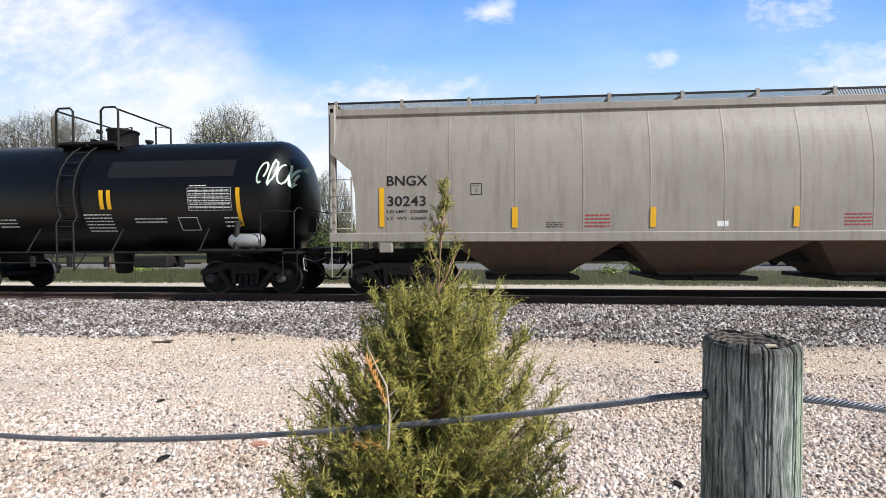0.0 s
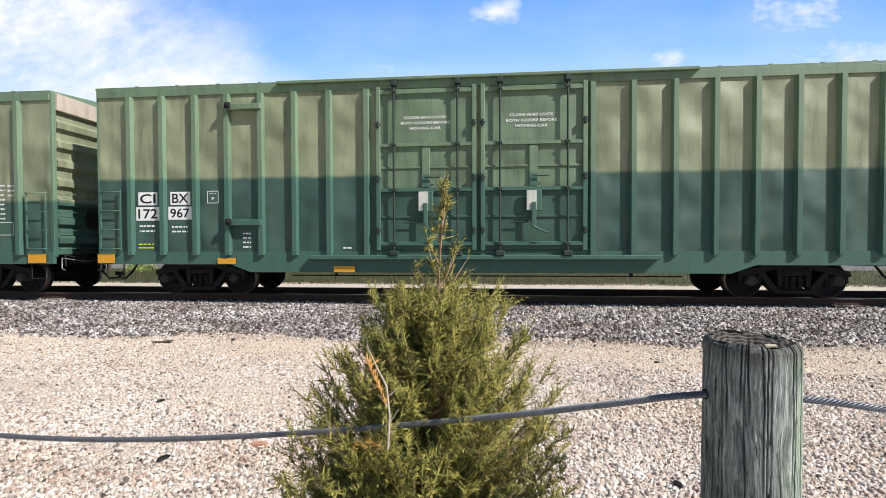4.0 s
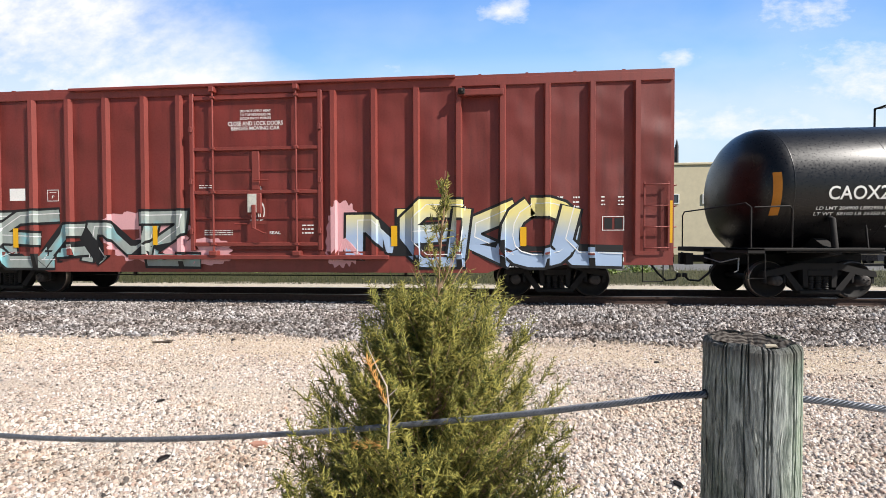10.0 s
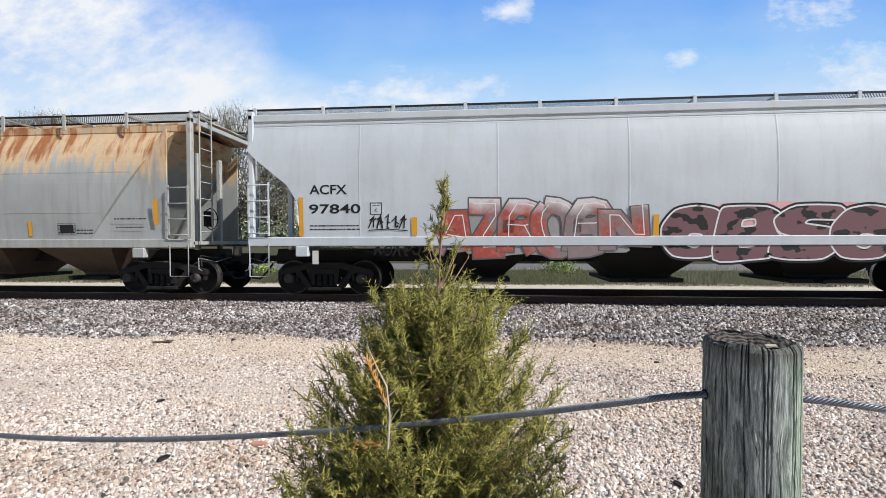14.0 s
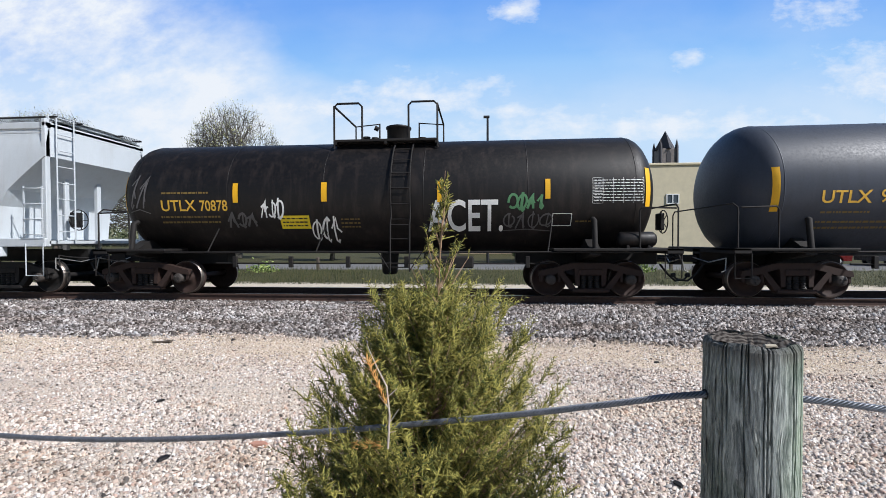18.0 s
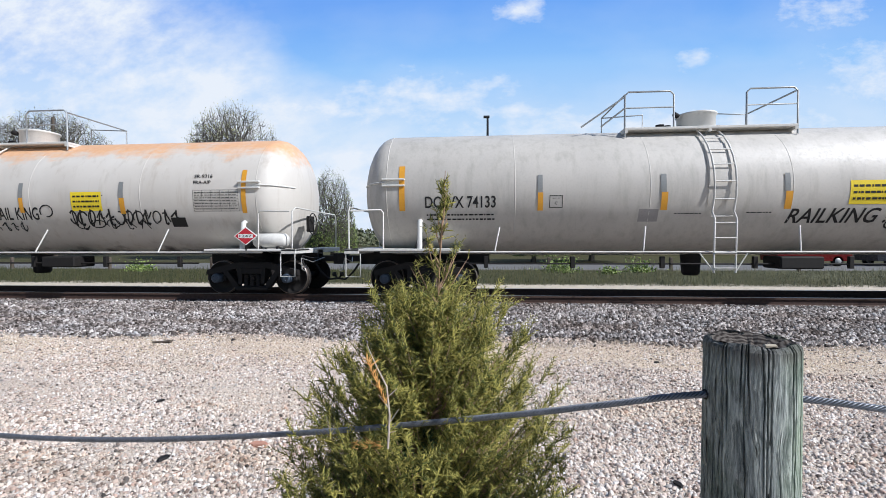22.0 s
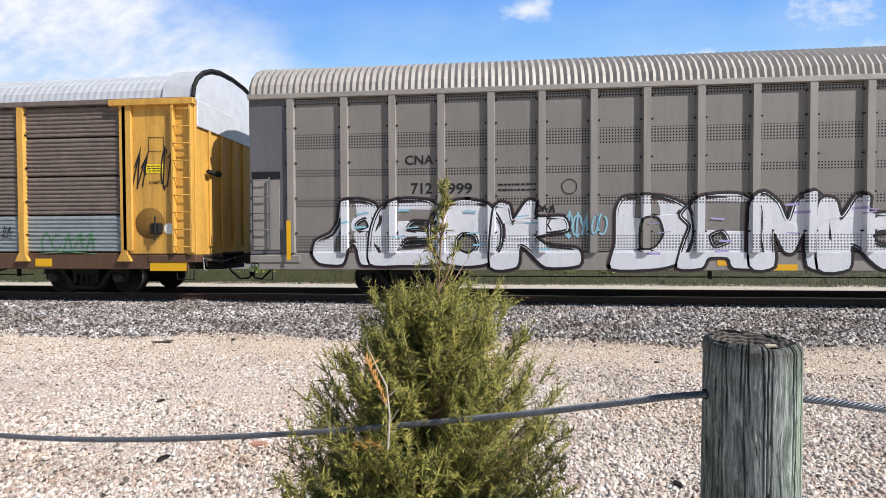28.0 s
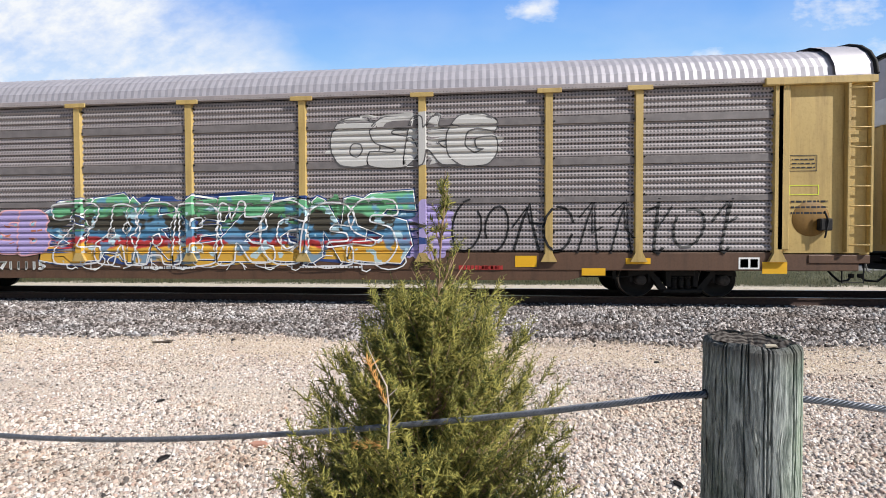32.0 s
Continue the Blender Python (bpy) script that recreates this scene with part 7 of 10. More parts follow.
sd.panel('172', -8.053, 1.967, 0.548, 0.319, WHITE, BLACK)
sd.panel('966', -7.2, 1.979, 0.581, 0.304, WHITE, BLACK)
sd.boxed('F', -6.355, 2.346, 0.266, 0.274, WHITE)
sd.fit('·IMPORTANT·', -1.22, 4.309, 0.582, 0.103, WHITE)
sd.fit('CLOSE THIS DOOR', -1.233, 4.199, 0.947, 0.113, WHITE)
sd.fit('BEFORE CLOSING', -1.232, 4.089, 0.85, 0.11, WHITE)
sd.fit('MAIN DOOR', -1.232, 3.967, 0.607, 0.102, WHITE)
sd.fit('CLOSE AND LOCK', 1.166, 4.183, 0.93, 0.123, WHITE)
sd.fit('BOTH DOORS BEFORE', 1.16, 4.076, 1.104, 0.127, WHITE)
sd.fit('MOVING CAR', 1.168, 3.956, 0.674, 0.114, WHITE)
sd.stripe(-0.044, 0.614, 0.748, AMBER, 0.479)
sd.stripe(3.8, 0.614, 0.744, AMBER, 0.468)
sd.small_print(-2.127, 1.58, 0.322, 0.201, 3, WHITE)
sd.small_print(1.728, 3.219, 0.577, 0.215, 3, WHITE)
sd.lay('painted_patch', patch(0.334, 0.542, 2, 2), 2.105, 2.842, TEAL_M, 0.004, True)
sd.small_print(-8.012, 0.877, 0.77, 0.078, 1, WHITE)
sd.small_print(7.685, 2.294, 0.288, 0.918, 8, WHITE)
sd.small_print(8.006, 2.571, 0.2, 0.352, 3, WHITE)
sd.boxed('', 7.822, 1.641, 0.44, 0.316, WHITE)
sd.stripe(5.832, 0.802, 0.93, AMBER, 0.456)
sd.stripe(8.707, 0.807, 1.031, AMBER, 0.483)
sd.small_print(1.897, 1.736, 0.277, 0.213, 3, WHITE)
c, sd = boxcar(43.36, "faded green boxcar with white number panels", [-8.24, -7.43, -6.62, -5.83, -5.02, -4.22, -3.41, -2.54, 2.43, 3.28, 4.14, 4.96, 5.78, 6.6, 7.43, 8.24],
               [(-2.33, -0.05), (0.0, 2.33)], (GREEN_B, GREEN_BR, GREEN_D, GRIME), 18.2, hips=[(-5.4, 4.4, 0.85), (-5.4, 1.75, 0.85)], rods=GREEN_R)
sd.panel('CI', -7.838, 2.333, 0.482, 0.308, WHITE, BLACK)
sd.panel('BX', -7.022, 2.335, 0.498, 0.306, WHITE, BLACK)
sd.panel('172', -7.842, 1.976, 0.588, 0.32, WHITE, BLACK)
sd.panel('967', -7.037, 1.987, 0.58, 0.306, WHITE, BLACK)
sd.boxed('F', -6.213, 2.354, 0.275, 0.289, WHITE)
sd.small_print(-7.864, 1.625, 0.377, 0.245, 2, WHITE)
sd.small_print(-7.041, 1.608, 0.406, 0.219, 2, WHITE)
sd.stripe(-8.877, 0.81, 1.03, AMBER, 0.444)
sd.stripe(-5.865, 0.79, 0.932, AMBER, 0.443)
sd.stripe(-3.066, 0.609, 0.747, AMBER, 0.486)
sd.small_print(-7.88, 1.212, 0.413, 0.171, 2, LIME_M)
sd.small_print(-5.394, 1.343, 0.193, 0.416, 4, WHITE)
sd.small_print(-3.003, 1.16, 0.194, 0.105, 1, WHITE)
for dx in (0.0, 2.33):
    sd.fit("CLOSE AND LOCK", -1.2 + dx, 4.06, 0.95, 0.09, WHITE), sd.fit("BOTH DOORS BEFORE", -1.2 + dx, 3.94, 1.1, 0.09, WHITE), sd.fit("MOVING CAR", -1.2 + dx, 3.82, 0.7, 0.09, WHITE)

# red boxcars
c, sd = boxcar(62.78, "oxide-red boxcar with double doors and white stencils", [-8.55, -7.33, -6.15, -4.96, -3.78, -2.5, 2.53, 3.83, 5.01, 6.17, 7.3, 8.52],
               [(-2.4, -0.05), (0.0, 2.4)], (RED1, RED1R, RED1, GRIME), 18.4, panels=[(-6.15, -4.96), (5.01, 6.17)])
sd.panel('CI', -7.703, 2.372, 0.481, 0.29, WHITE, BLACK)
sd.panel('BX', -6.966, 2.391, 0.49, 0.288, WHITE, BLACK)
sd.panel('173', -7.765, 1.899, 0.585, 0.289, WHITE, BLACK)
sd.panel('006', -6.954, 1.9, 0.592, 0.301, WHITE, BLACK)
sd.fit('LD LMT 204500', -6.785, 1.649, 0.911, 0.099, WHITE)
sd.fit('LT WT  81500', -6.788, 1.488, 0.911, 0.098, WHITE)
sd.boxed('F', -5.606, 2.275, 0.253, 0.269, WHITE)
sd.boxed('', -7.969, 1.282, 0.796, 0.138, CREAM_INK)
sd.lay("paint_cloud", blob(3.715, 0.772, 5), -4.915, 1.041, SMOKE, 0.0025, True)
sd.wild('UNOZEL', -5.116, 1.039, 3.024, 0.667, SMOKE, ASH, 7, t=0.3, edge=0.02)
sd.lay("tag", scrawl(0.943, 0.403, 5, 2, 0.03), -4.433, 1.947, WHITE, 0.008, True)
sd.lay("tag", scrawl(0.612, 0.264, 3, 3, 0.03), -3.219, 1.479, WHITE, 0.008, True)
sd.lay("tag", scrawl(0.852, 0.289, 5, 6, 0.03), 3.19, 1.68, WHITE, 0.008, True)
sd.bubble('MALTB', 3.729, 1.181, 2.052, 0.619, RED1, PEACH, 8, edge=0.012, over=1.05, crisp=True, open_lines=True)
sd.lay("paint_cloud", blob(2.25, 0.579, 9), 6.233, 1.068, DUSK, 0.0029, True)
sd.lay("tag", scrawl(2.078, 0.58, 9, 198, 0.02), 6.206, 1.092, ASH, 0.008, True)
sd.lay("tag", scrawl(0.848, 0.28, 5, 11, 0.03), 7.263, 1.772, WHITE, 0.008, True)
sd.lay("tag", scrawl(0.337, 0.907, 2, 12, 0.03), 8.472, 1.293, WHITE, 0.008, True)
sd.lay("tag", scrawl(0.321, 0.755, 2, 13, 0.03), -9.002, 3.111, SMOKE, 0.008, True)
sd.lay("tag", scrawl(0.487, 0.626, 2, 15, 0.03), 2.946, 4.038, SMOKE, 0.008, True)
sd.lay("tag", scrawl(0.379, 0.408, 2, 14, 0.03), 0.898, 3.232, SMOKE, 0.008, True)
sd.fit('CLOSE AND LOCK', 1.271, 4.345, 0.965, 0.128, WHITE)
sd.fit('BOTH DOORS BEFORE', 1.251, 4.24, 1.154, 0.145, WHITE)
sd.fit('MOVING CAR', 1.259, 4.122, 0.715, 0.12, WHITE)
sd.small_print(4.395, 1.739, 0.596, 0.273, 4, WHITE)
sd.small_print(6.478, 2.16, 0.151, 0.515, 6, WHITE)
sd.small_print(7.053, 2.154, 0.138, 0.512, 6, WHITE)
sd.small_print(7.737, 2.311, 0.068, 0.178, 2, WHITE)
sd.small_print(8.094, 2.295, 0.156, 0.202, 3, WHITE)
sd.boxed('', 7.944, 1.714, 0.448, 0.334, WHITE)
sd.lay('painted_patch', patch(0.147, 0.261, 2, 2), 7.838, 1.714, BLACK, 0.004, True)
sd.lay('painted_patch', patch(0.157, 0.261, 2, 2), 8.044, 1.713, BLACK, 0.004, True)
sd.small_print(6.738, 1.585, 0.662, 0.135, 2, WHITE)
sd.boxed('', 7.997, 1.276, 0.725, 0.144, CREAM_INK)
sd.stripe(-5.794, 1.009, 1.477, YELLOW, 0.139)
sd.stripe(-2.84, 1.177, 1.621, YELLOW, 0.174)
sd.stripe(-0.295, 1.275, 1.721, YELLOW, 0.115)
sd.stripe(2.838, 1.168, 1.638, YELLOW, 0.147)
sd.stripe(9.188, 1.553, 2.113, YELLOW, 0.091)
sd.stripe(5.786, 1.077, 1.403, AMBER, 0.117)
sd.small_print(-1.183, 2.361, 0.867, 0.074, 1, WHITE)
sd.small_print(1.247, 2.369, 0.957, 0.075, 1, WHITE)
sd.boxed('', 0.387, 2.638, 0.408, 0.182, WHITE)
sd.small_print(1.625, 2.62, 0.35, 0.155, 2, WHITE)
sd.small_print(2.086, 2.619, 0.372, 0.167, 3, WHITE)
sd.small_print(-2.083, 1.629, 0.226, 0.26, 3, WHITE)
sd.fit('SEAL', -0.697, 1.589, 0.221, 0.091, WHITE)
sd.fit('SEAL', 1.748, 1.576, 0.25, 0.089, WHITE)
sd.small_print(2.06, 1.606, 0.323, 0.276, 3, WHITE)
sd.panel('F', 1.224, 2.632, 0.151, 0.165, WHITE, BLACK)
sd.lay('painted_patch', patch(0.325, 0.322, 2, 2), -0.748, 1.82, GLASSY, 0.004, True)
sd.lay('painted_patch', patch(0.292, 0.355, 2, 2), 0.747, 1.827, GLASSY, 0.004, True)
sd.small_print(-7.088, 0.928, 0.334, 0.135, 1, WHITE)
sd.small_print(-8.091, 1.017, 0.444, 0.041, 1, WHITE)
c, sd = boxcar(82.29, "maroon boxcar with a pale spray-painted lower wall", [-8.34, -7.5, -6.68, -5.85, -5.03, -4.2, -3.41, -2.6, 2.0, 2.6, 3.45, 4.27, 5.09, 5.89, 6.72, 7.54, 8.35],
               [(-1.79, 1.82)], (RED2, RED2R, RED2, GRIME), 18.4, hips=[(5.5, 4.5, 0.9)])
sd.lay("paint_cloud", blob(4.968, 1.385, 21), -4.296, 1.35, MINTY, 0.0025, True)
sd.lay("tag", scrawl(4.645, 0.507, 14, 199, 0.03), -4.394, 1.988, PALE_GREEN, 0.008, True)
sd.wild('REZST', -4.459, 1.347, 4.4, 1.286, MINTY, MOSS, 22, t=0.3, edge=0.02, inner=WHITE_PALE, over=1.35)
sd.fit('MW', -7.946, 2.613, 0.583, 0.222, WHITE)
sd.fit('CX', -7.177, 2.615, 0.45, 0.219, WHITE)
sd.fit('500', -7.929, 2.173, 0.495, 0.219, WHITE)
sd.fit('629', -7.135, 2.183, 0.538, 0.231, WHITE)
sd.boxed('F', -6.431, 2.43, 0.247, 0.239, WHITE)
sd.small_print(-7.881, 1.354, 0.571, 0.267, 2, WHITE)
sd.small_print(-7.124, 1.37, 0.438, 0.277, 2, WHITE)
sd.lay("tag", scrawl(0.77, 0.647, 3, 23, 0.03), -8.799, 3.366, WHITE, 0.008, True)
sd.lay("tag", scrawl(0.604, 0.225, 3, 24, 0.03), -8.756, 2.878, WHITE, 0.008, True)
sd.lay("tag", scrawl(0.387, 0.321, 1, 25, 0.03), -8.934, 2.197, WHITE, 0.008, True)
sd.lay("tag", scrawl(0.361, 0.574, 2, 26, 0.03), -8.927, 1.052, WHITE, 0.008, True)
sd.stripe(-8.37, 1.438, 2.386, YELLOW, 0.126)
sd.stripe(-6.699, 1.144, 1.606, YELLOW, 0.136)
sd.stripe(-3.374, 0.956, 1.538, YELLOW, 0.142)
sd.boxed('', -2.245, 1.305, 0.632, 0.386, WHITE)
sd.lay('painted_patch', patch(0.563, 0.313, 2, 2), -2.245, 1.305, ASH, 0.004, True)
sd.boxed('', -1.403, 3.138, 0.293, 0.242, WHITE)
sd.lay("paint_cloud", blob(4.269, 1.4, 27), 3.881, 1.275, TEAL_M, 0.0029, True)
sd.wild('MSOKE', 3.983, 1.341, 3.6, 1.385, PEACHY, SMOKE, 28, t=0.29, edge=0.025, inner=WHITE_PALE, over=1.4)
sd.lay("tag", scrawl(0.536, 0.462, 2, 29, 0.03), 2.345, 2.665, WHITE, 0.008, True)
sd.lay("tag", scrawl(0.443, 0.43, 4, 30, 0.03), 6.235, 1.355, WHITE, 0.008, True)
sd.lay("tag", scrawl(0.614, 0.973, 3, 31, 0.03), 7.131, 1.322, WHITE, 0.008, True)
sd.small_print(7.747, 2.024, 0.212, 0.929, 7, WHITE)
sd.small_print(8.153, 2.02, 0.188, 0.925, 7, WHITE)
sd.boxed('', 7.959, 1.27, 0.511, 0.291, WHITE)
sd.lay('painted_patch', patch(0.175, 0.218, 2, 2), 7.838, 1.27, BLACK, 0.004, True)
sd.lay('painted_patch', patch(0.186, 0.217, 2, 2), 8.076, 1.27, BLACK, 0.004, True)
sd.lay('painted_patch', patch(0.464, 0.145, 2, 2), 7.961, 0.945, YELLOW, 0.004, True)
sd.small_print(7.996, 0.794, 0.696, 0.059, 1, WHITE)
sd.stripe(7.581, 1.078, 2.008, YELLOW, 0.131)
sd.stripe(5.923, 1.042, 1.51, YELLOW, 0.133)
sd.stripe(2.377, 1.083, 1.527, AMBER, 0.102)
sd.stripe(-0.478, 1.436, 1.866, AMBER, 0.119)
sd.small_print(0.022, 2.364, 1.426, 0.069, 1, WHITE)
sd.boxed('', 0.504, 1.6, 0.423, 0.157, WHITE)
sd.panel('', -0.193, 1.876, 0.2, 0.209, WHITE, BLACK)
sd.boxed('', -1.396, 3.15, 0.339, 0.266, WHITE)
sd.small_print(0.611, 2.633, 0.646, 0.073, 1, WHITE)
sd.small_print(1.391, 1.723, 0.377, 0.13, 2, WHITE)
c, sd = boxcar(102.36, "maroon boxcar with large silver and yellow spray-painted words", [-8.54, -7.57, -6.6, -5.63, -4.68, -3.72, -2.75, -1.87, 1.82, 2.76, 3.72, 4.67, 5.63, 6.6, 7.55, 8.49],
               [(-1.6, 1.6)], (RED2, RED2R, RED2, GRIME), 18.5, hips=[(5.15, 4.55, 1.0)])
sd.lay("paint_cloud", blob(1.568, 1.39, 41), -8.166, 1.485, PINK, 0.0025, True)
sd.lay("paint_cloud", blob(2.145, 1.17, 42), -2.799, 1.481, PINK, 0.0029, True)
sd.lay("paint_cloud", blob(1.627, 0.605, 43), -1.383, 1.079, PINK, 0.0033, True)
sd.wild('SEANZ', -4.623, 1.396, 6.029, 1.338, SILVERY, BLACK, 44, t=0.21, edge=0.06, inner=WHITE_PALE, over=1.5)
sd.panel('WF', -8.044, 3.031, 0.573, 0.303, PALE_GREY, BLACK)
sd.panel('RX', -7.049, 3.038, 0.486, 0.299, PALE_GREY, BLACK)
sd.panel('600', -8.023, 2.477, 0.677, 0.289, PALE_GREY, BLACK)
sd.panel('388', -7.059, 2.477, 0.679, 0.287, PALE_GREY, BLACK)
sd.lay('painted_patch', patch(0.416, 0.294, 2, 2), -6.092, 2.47, WHITE, 0.004, True)
sd.boxed('F', -5.148, 2.439, 0.297, 0.277, WHITE)
sd.stripe(-9.23, 1.253, 2.158, YELLOW, 0.129)
sd.stripe(-6.133, 1.183, 1.649, YELLOW, 0.138)
sd.stripe(-2.517, 1.236, 1.688, YELLOW, 0.119)
sd.lay('painted_patch', patch(0.637, 0.395, 2, 2), -3.251, 1.411, RED2, 0.004, True)
for i, line in enumerate(('DO NOT APPLY HEAT', 'TO TOP RETAINERS OR', 'DOOR PIVOT POINTS')):
    sd.fit(line, 0.0, 4.315 - 0.085 * i, 0.74, 0.085, WHITE)
sd.fit('CLOSE AND LOCK DOORS', -0.006, 4.031, 1.316, 0.144, WHITE)
sd.fit('BEFORE MOVING CAR', -0.004, 3.919, 1.159, 0.126, WHITE)
sd.panel('ASD', 0.029, 2.003, 0.42, 0.597, RED2R, WHITE)
sd.boxed('1', 0.029, 2.513, 0.181, 0.145, WHITE)
sd.small_print(-1.232, 2.591, 0.312, 0.101, 2, WHITE)
sd.small_print(0.572, 2.946, 0.78, 0.073, 1, WHITE)
sd.fit('SEAL', 0.443, 1.514, 0.269, 0.096, WHITE)
sd.small_print(1.221, 1.592, 0.266, 0.26, 3, WHITE)
sd.small_print(-0.92, 1.521, 0.69, 0.148, 3, WHITE)
sd.lay("tag", scrawl(0.396, 0.414, 2, 45, 0.03), -8.886, 1.356, WHITE, 0.008, True)
sd.fit('TFL', -5.137, 0.969, 0.472, 0.3, BLACK, 0.3)
sd.lay("paint_cloud", blob(0.849, 1.479, 46), 2.038, 1.439, PINK, 0.0037, True)
sd.wild('NEKOL', 5.253, 1.486, 5.833, 1.472, LEMON_SKY, BLACK, 47, t=0.27, edge=0.06, inner=WHITE, over=1.4)
sd.stripe(3.212, 1.197, 1.655, YELLOW, 0.14)
sd.stripe(6.085, 1.192, 1.612, YELLOW, 0.135)
sd.stripe(9.181, 1.257, 2.159, YELLOW, 0.095)
sd.small_print(6.885, 2.0, 0.181, 0.615, 6, WHITE)
sd.small_print(7.233, 1.997, 0.156, 0.612, 6, WHITE)
sd.small_print(7.792, 2.174, 0.083, 0.244, 3, WHITE)
sd.small_print(8.169, 2.17, 0.13, 0.244, 3, WHITE)
sd.boxed('', 8.006, 1.681, 0.461, 0.307, WHITE)
sd.lay('painted_patch', patch(0.166, 0.232, 2, 2), 7.906, 1.681, BLACK, 0.004, True)
sd.lay('painted_patch', patch(0.165, 0.232, 2, 2), 8.119, 1.68, BLACK, 0.004, True)
sd.fit('8231', 8.069, 0.902, 0.319, 0.134, WHITE)
sd.small_print(6.023, 0.783, 0.699, 0.173, 2, WHITE)

# glossy black tank car
c, sd = tank(118.76, "glossy black tank car with white lettering", -5.45, 5.45, 1.50, 2.45, (BLACKG, GRIME, GRIME), (-3.9, 4.78), -0.25, 1.75, dome=0.22)
sd.fit('CAOX209376', -3.035, 2.288, 2.022, 0.29, WHITE)
sd.fit('LD LMT 204900 LB92950 KG', -3.492, 1.974, 1.49, 0.102, WHITE)
sd.fit('LT WT  58100 LB 26350 KG', -3.509, 1.86, 1.496, 0.101, WHITE)
sd.notice(-2.36, 1.876, 0.763, 0.322)
sd.small_print(-2.374, 1.628, 0.724, 0.132, 2, WHITE)
sd.small_print(-1.451, 2.088, 0.895, 0.358, 4, WHITE)
sd.panel('', -1.267, 1.542, 0.445, 0.492, WHITE, BLACK)
sd.small_print(-1.269, 1.466, 0.372, 0.288, 5, BLACK)
sd.lay('painted_patch', patch(0.4, 0.104, 2, 2), -1.242, 1.71, RED_INK, 0.004, True)
sd.small_print(2.06, 2.019, 1.238, 0.52, 6, WHITE)
sd.small_print(0.285, 1.369, 0.663, 0.263, 4, WHITE)
sd.fit('SODIUM', 4.214, 2.983, 0.397, 0.112, WHITE)
sd.fit('HYDROXIDE SOLUTION', 4.262, 2.842, 1.09, 0.146, WHITE)
sd.table(4.347, 2.285, 1.092, 0.729, 5, 9, WHITE)
sd.boxed('', 3.529, 1.673, 0.547, 0.331, WHITE)
sd.lay('painted_patch', patch(0.285, 0.288, 2, 2), 4.798, 1.767, PALE_GREY, 0.004, True)
sd.stripe(-4.979, 1.838, 2.75, ORANGE_R, 0.121)
sd.stripe(-1.98, 2.067, 2.509, ORANGE_R, 0.111)
sd.stripe(0.598, 2.042, 2.512, ORANGE_R, 0.126)
sd.stripe(2.933, 2.032, 2.504, ORANGE_R, 0.141)
sd.stripe(4.866, 1.849, 2.757, ORANGE_R, 0.179)
sd.lay("curl_mark", ribbon([(0.12, 0.18), (0.02, 0.14), (0.1, 0.04), (0.06, -0.08), (-0.12, -0.14)], 0.03), 1.35, 1.68, WHITE)
sd.placard(4.2, 1.58, 0.36, 0.42, "1824", BLACK, WHITE)

# rust-streaked hopper
prof = [(1.35, 1.50), (2.0, 1.56), (2.6, 1.58), (3.0, 1.56), (3.5, 1.45), (3.9, 1.25), (4.08, 1.1)]
ends = [(1.35, 2.5, 2.6), (3.9, 0.66, 0.66), (4.1, 0.6, 0.6)]
c, sd = hopper(134.95, "light grey covered hopper streaked with rust", 18.2, (HOP_RUST, HOP_SILL, DARKS, GRATE), prof, ends,
               [(-5.9, 2.1, 0.45), (-2.95, 2.1, 0.45), (0, 2.1, 0.45), (2.95, 2.1, 0.45), (5.9, 2.1, 0.45)], (-7.6, 8.0), 4.42, [-4.0, -0.3, 3.5], 0, 0.62, HOP_BAY, (2.97, 2.02))
sd.fit('CMHX', -6.316, 2.726, 0.792, 0.212, BLACK)
sd.fit('97065', -6.255, 2.431, 0.868, 0.224, BLACK)
sd.boxed('C', -4.727, 2.473, 0.257, 0.263, BLACK)
sd.stripe(-8.314, 1.442, 2.324, AMBER, 0.128)
sd.stripe(-4.782, 1.453, 1.825, AMBER, 0.123)
sd.stripe(-2.44, 1.466, 1.806, AMBER, 0.142)
sd.small_print(-5.995, 1.634, 1.316, 0.233, 2, BLACK)
sd.small_print(-8.101, 1.34, 0.195, 0.128, 1, BLACK)
sd.stripe(4.988, 1.456, 1.818, AMBER, 0.099)
sd.stripe(8.252, 1.72, 2.314, AMBER, 0.119)
sd.table(5.939, 1.626, 0.465, 0.275, 4, 3, BLACK)
sd.lay('painted_patch', patch(0.343, 0.2, 2, 2), 5.939, 1.626, BLACK, 0.004, True)
sd.lay("tag", scrawl(2.443, 0.56, 8, 51, 0.045), 0.668, 1.685, BLACK, 0.008, True)
sd.lay("tag", scrawl(0.713, 0.464, 4, 52, 0.035), 2.577, 1.914, BLACK, 0.008, True)
sd.small_print(7.589, 1.859, 0.808, 0.08, 1, BLACK)
sd.small_print(7.578, 1.658, 0.713, 0.065, 1, BLACK)
sd.small_print(6.408, 1.561, 0.425, 0.15, 2, BLACK)
sd.small_print(-3.855, 1.266, 1.741, 0.112, 1, RED_INK)
sd.small_print(-5.657, 1.271, 1.419, 0.113, 1, BLACK)

# white hoppers
prof = [(1.38, 1.52), (2.2, 1.56), (3.0, 1.56), (3.7, 1.5), (4.2, 1.38)]
ends = [(1.38, 1.25, 1.25), (2.2, 1.2, 1.2), (2.6, 0.95, 0.95), (3.2, 0.2, 0.25), (3.4, 0.0, 0.0), (4.2, 0.0, 0.0)]
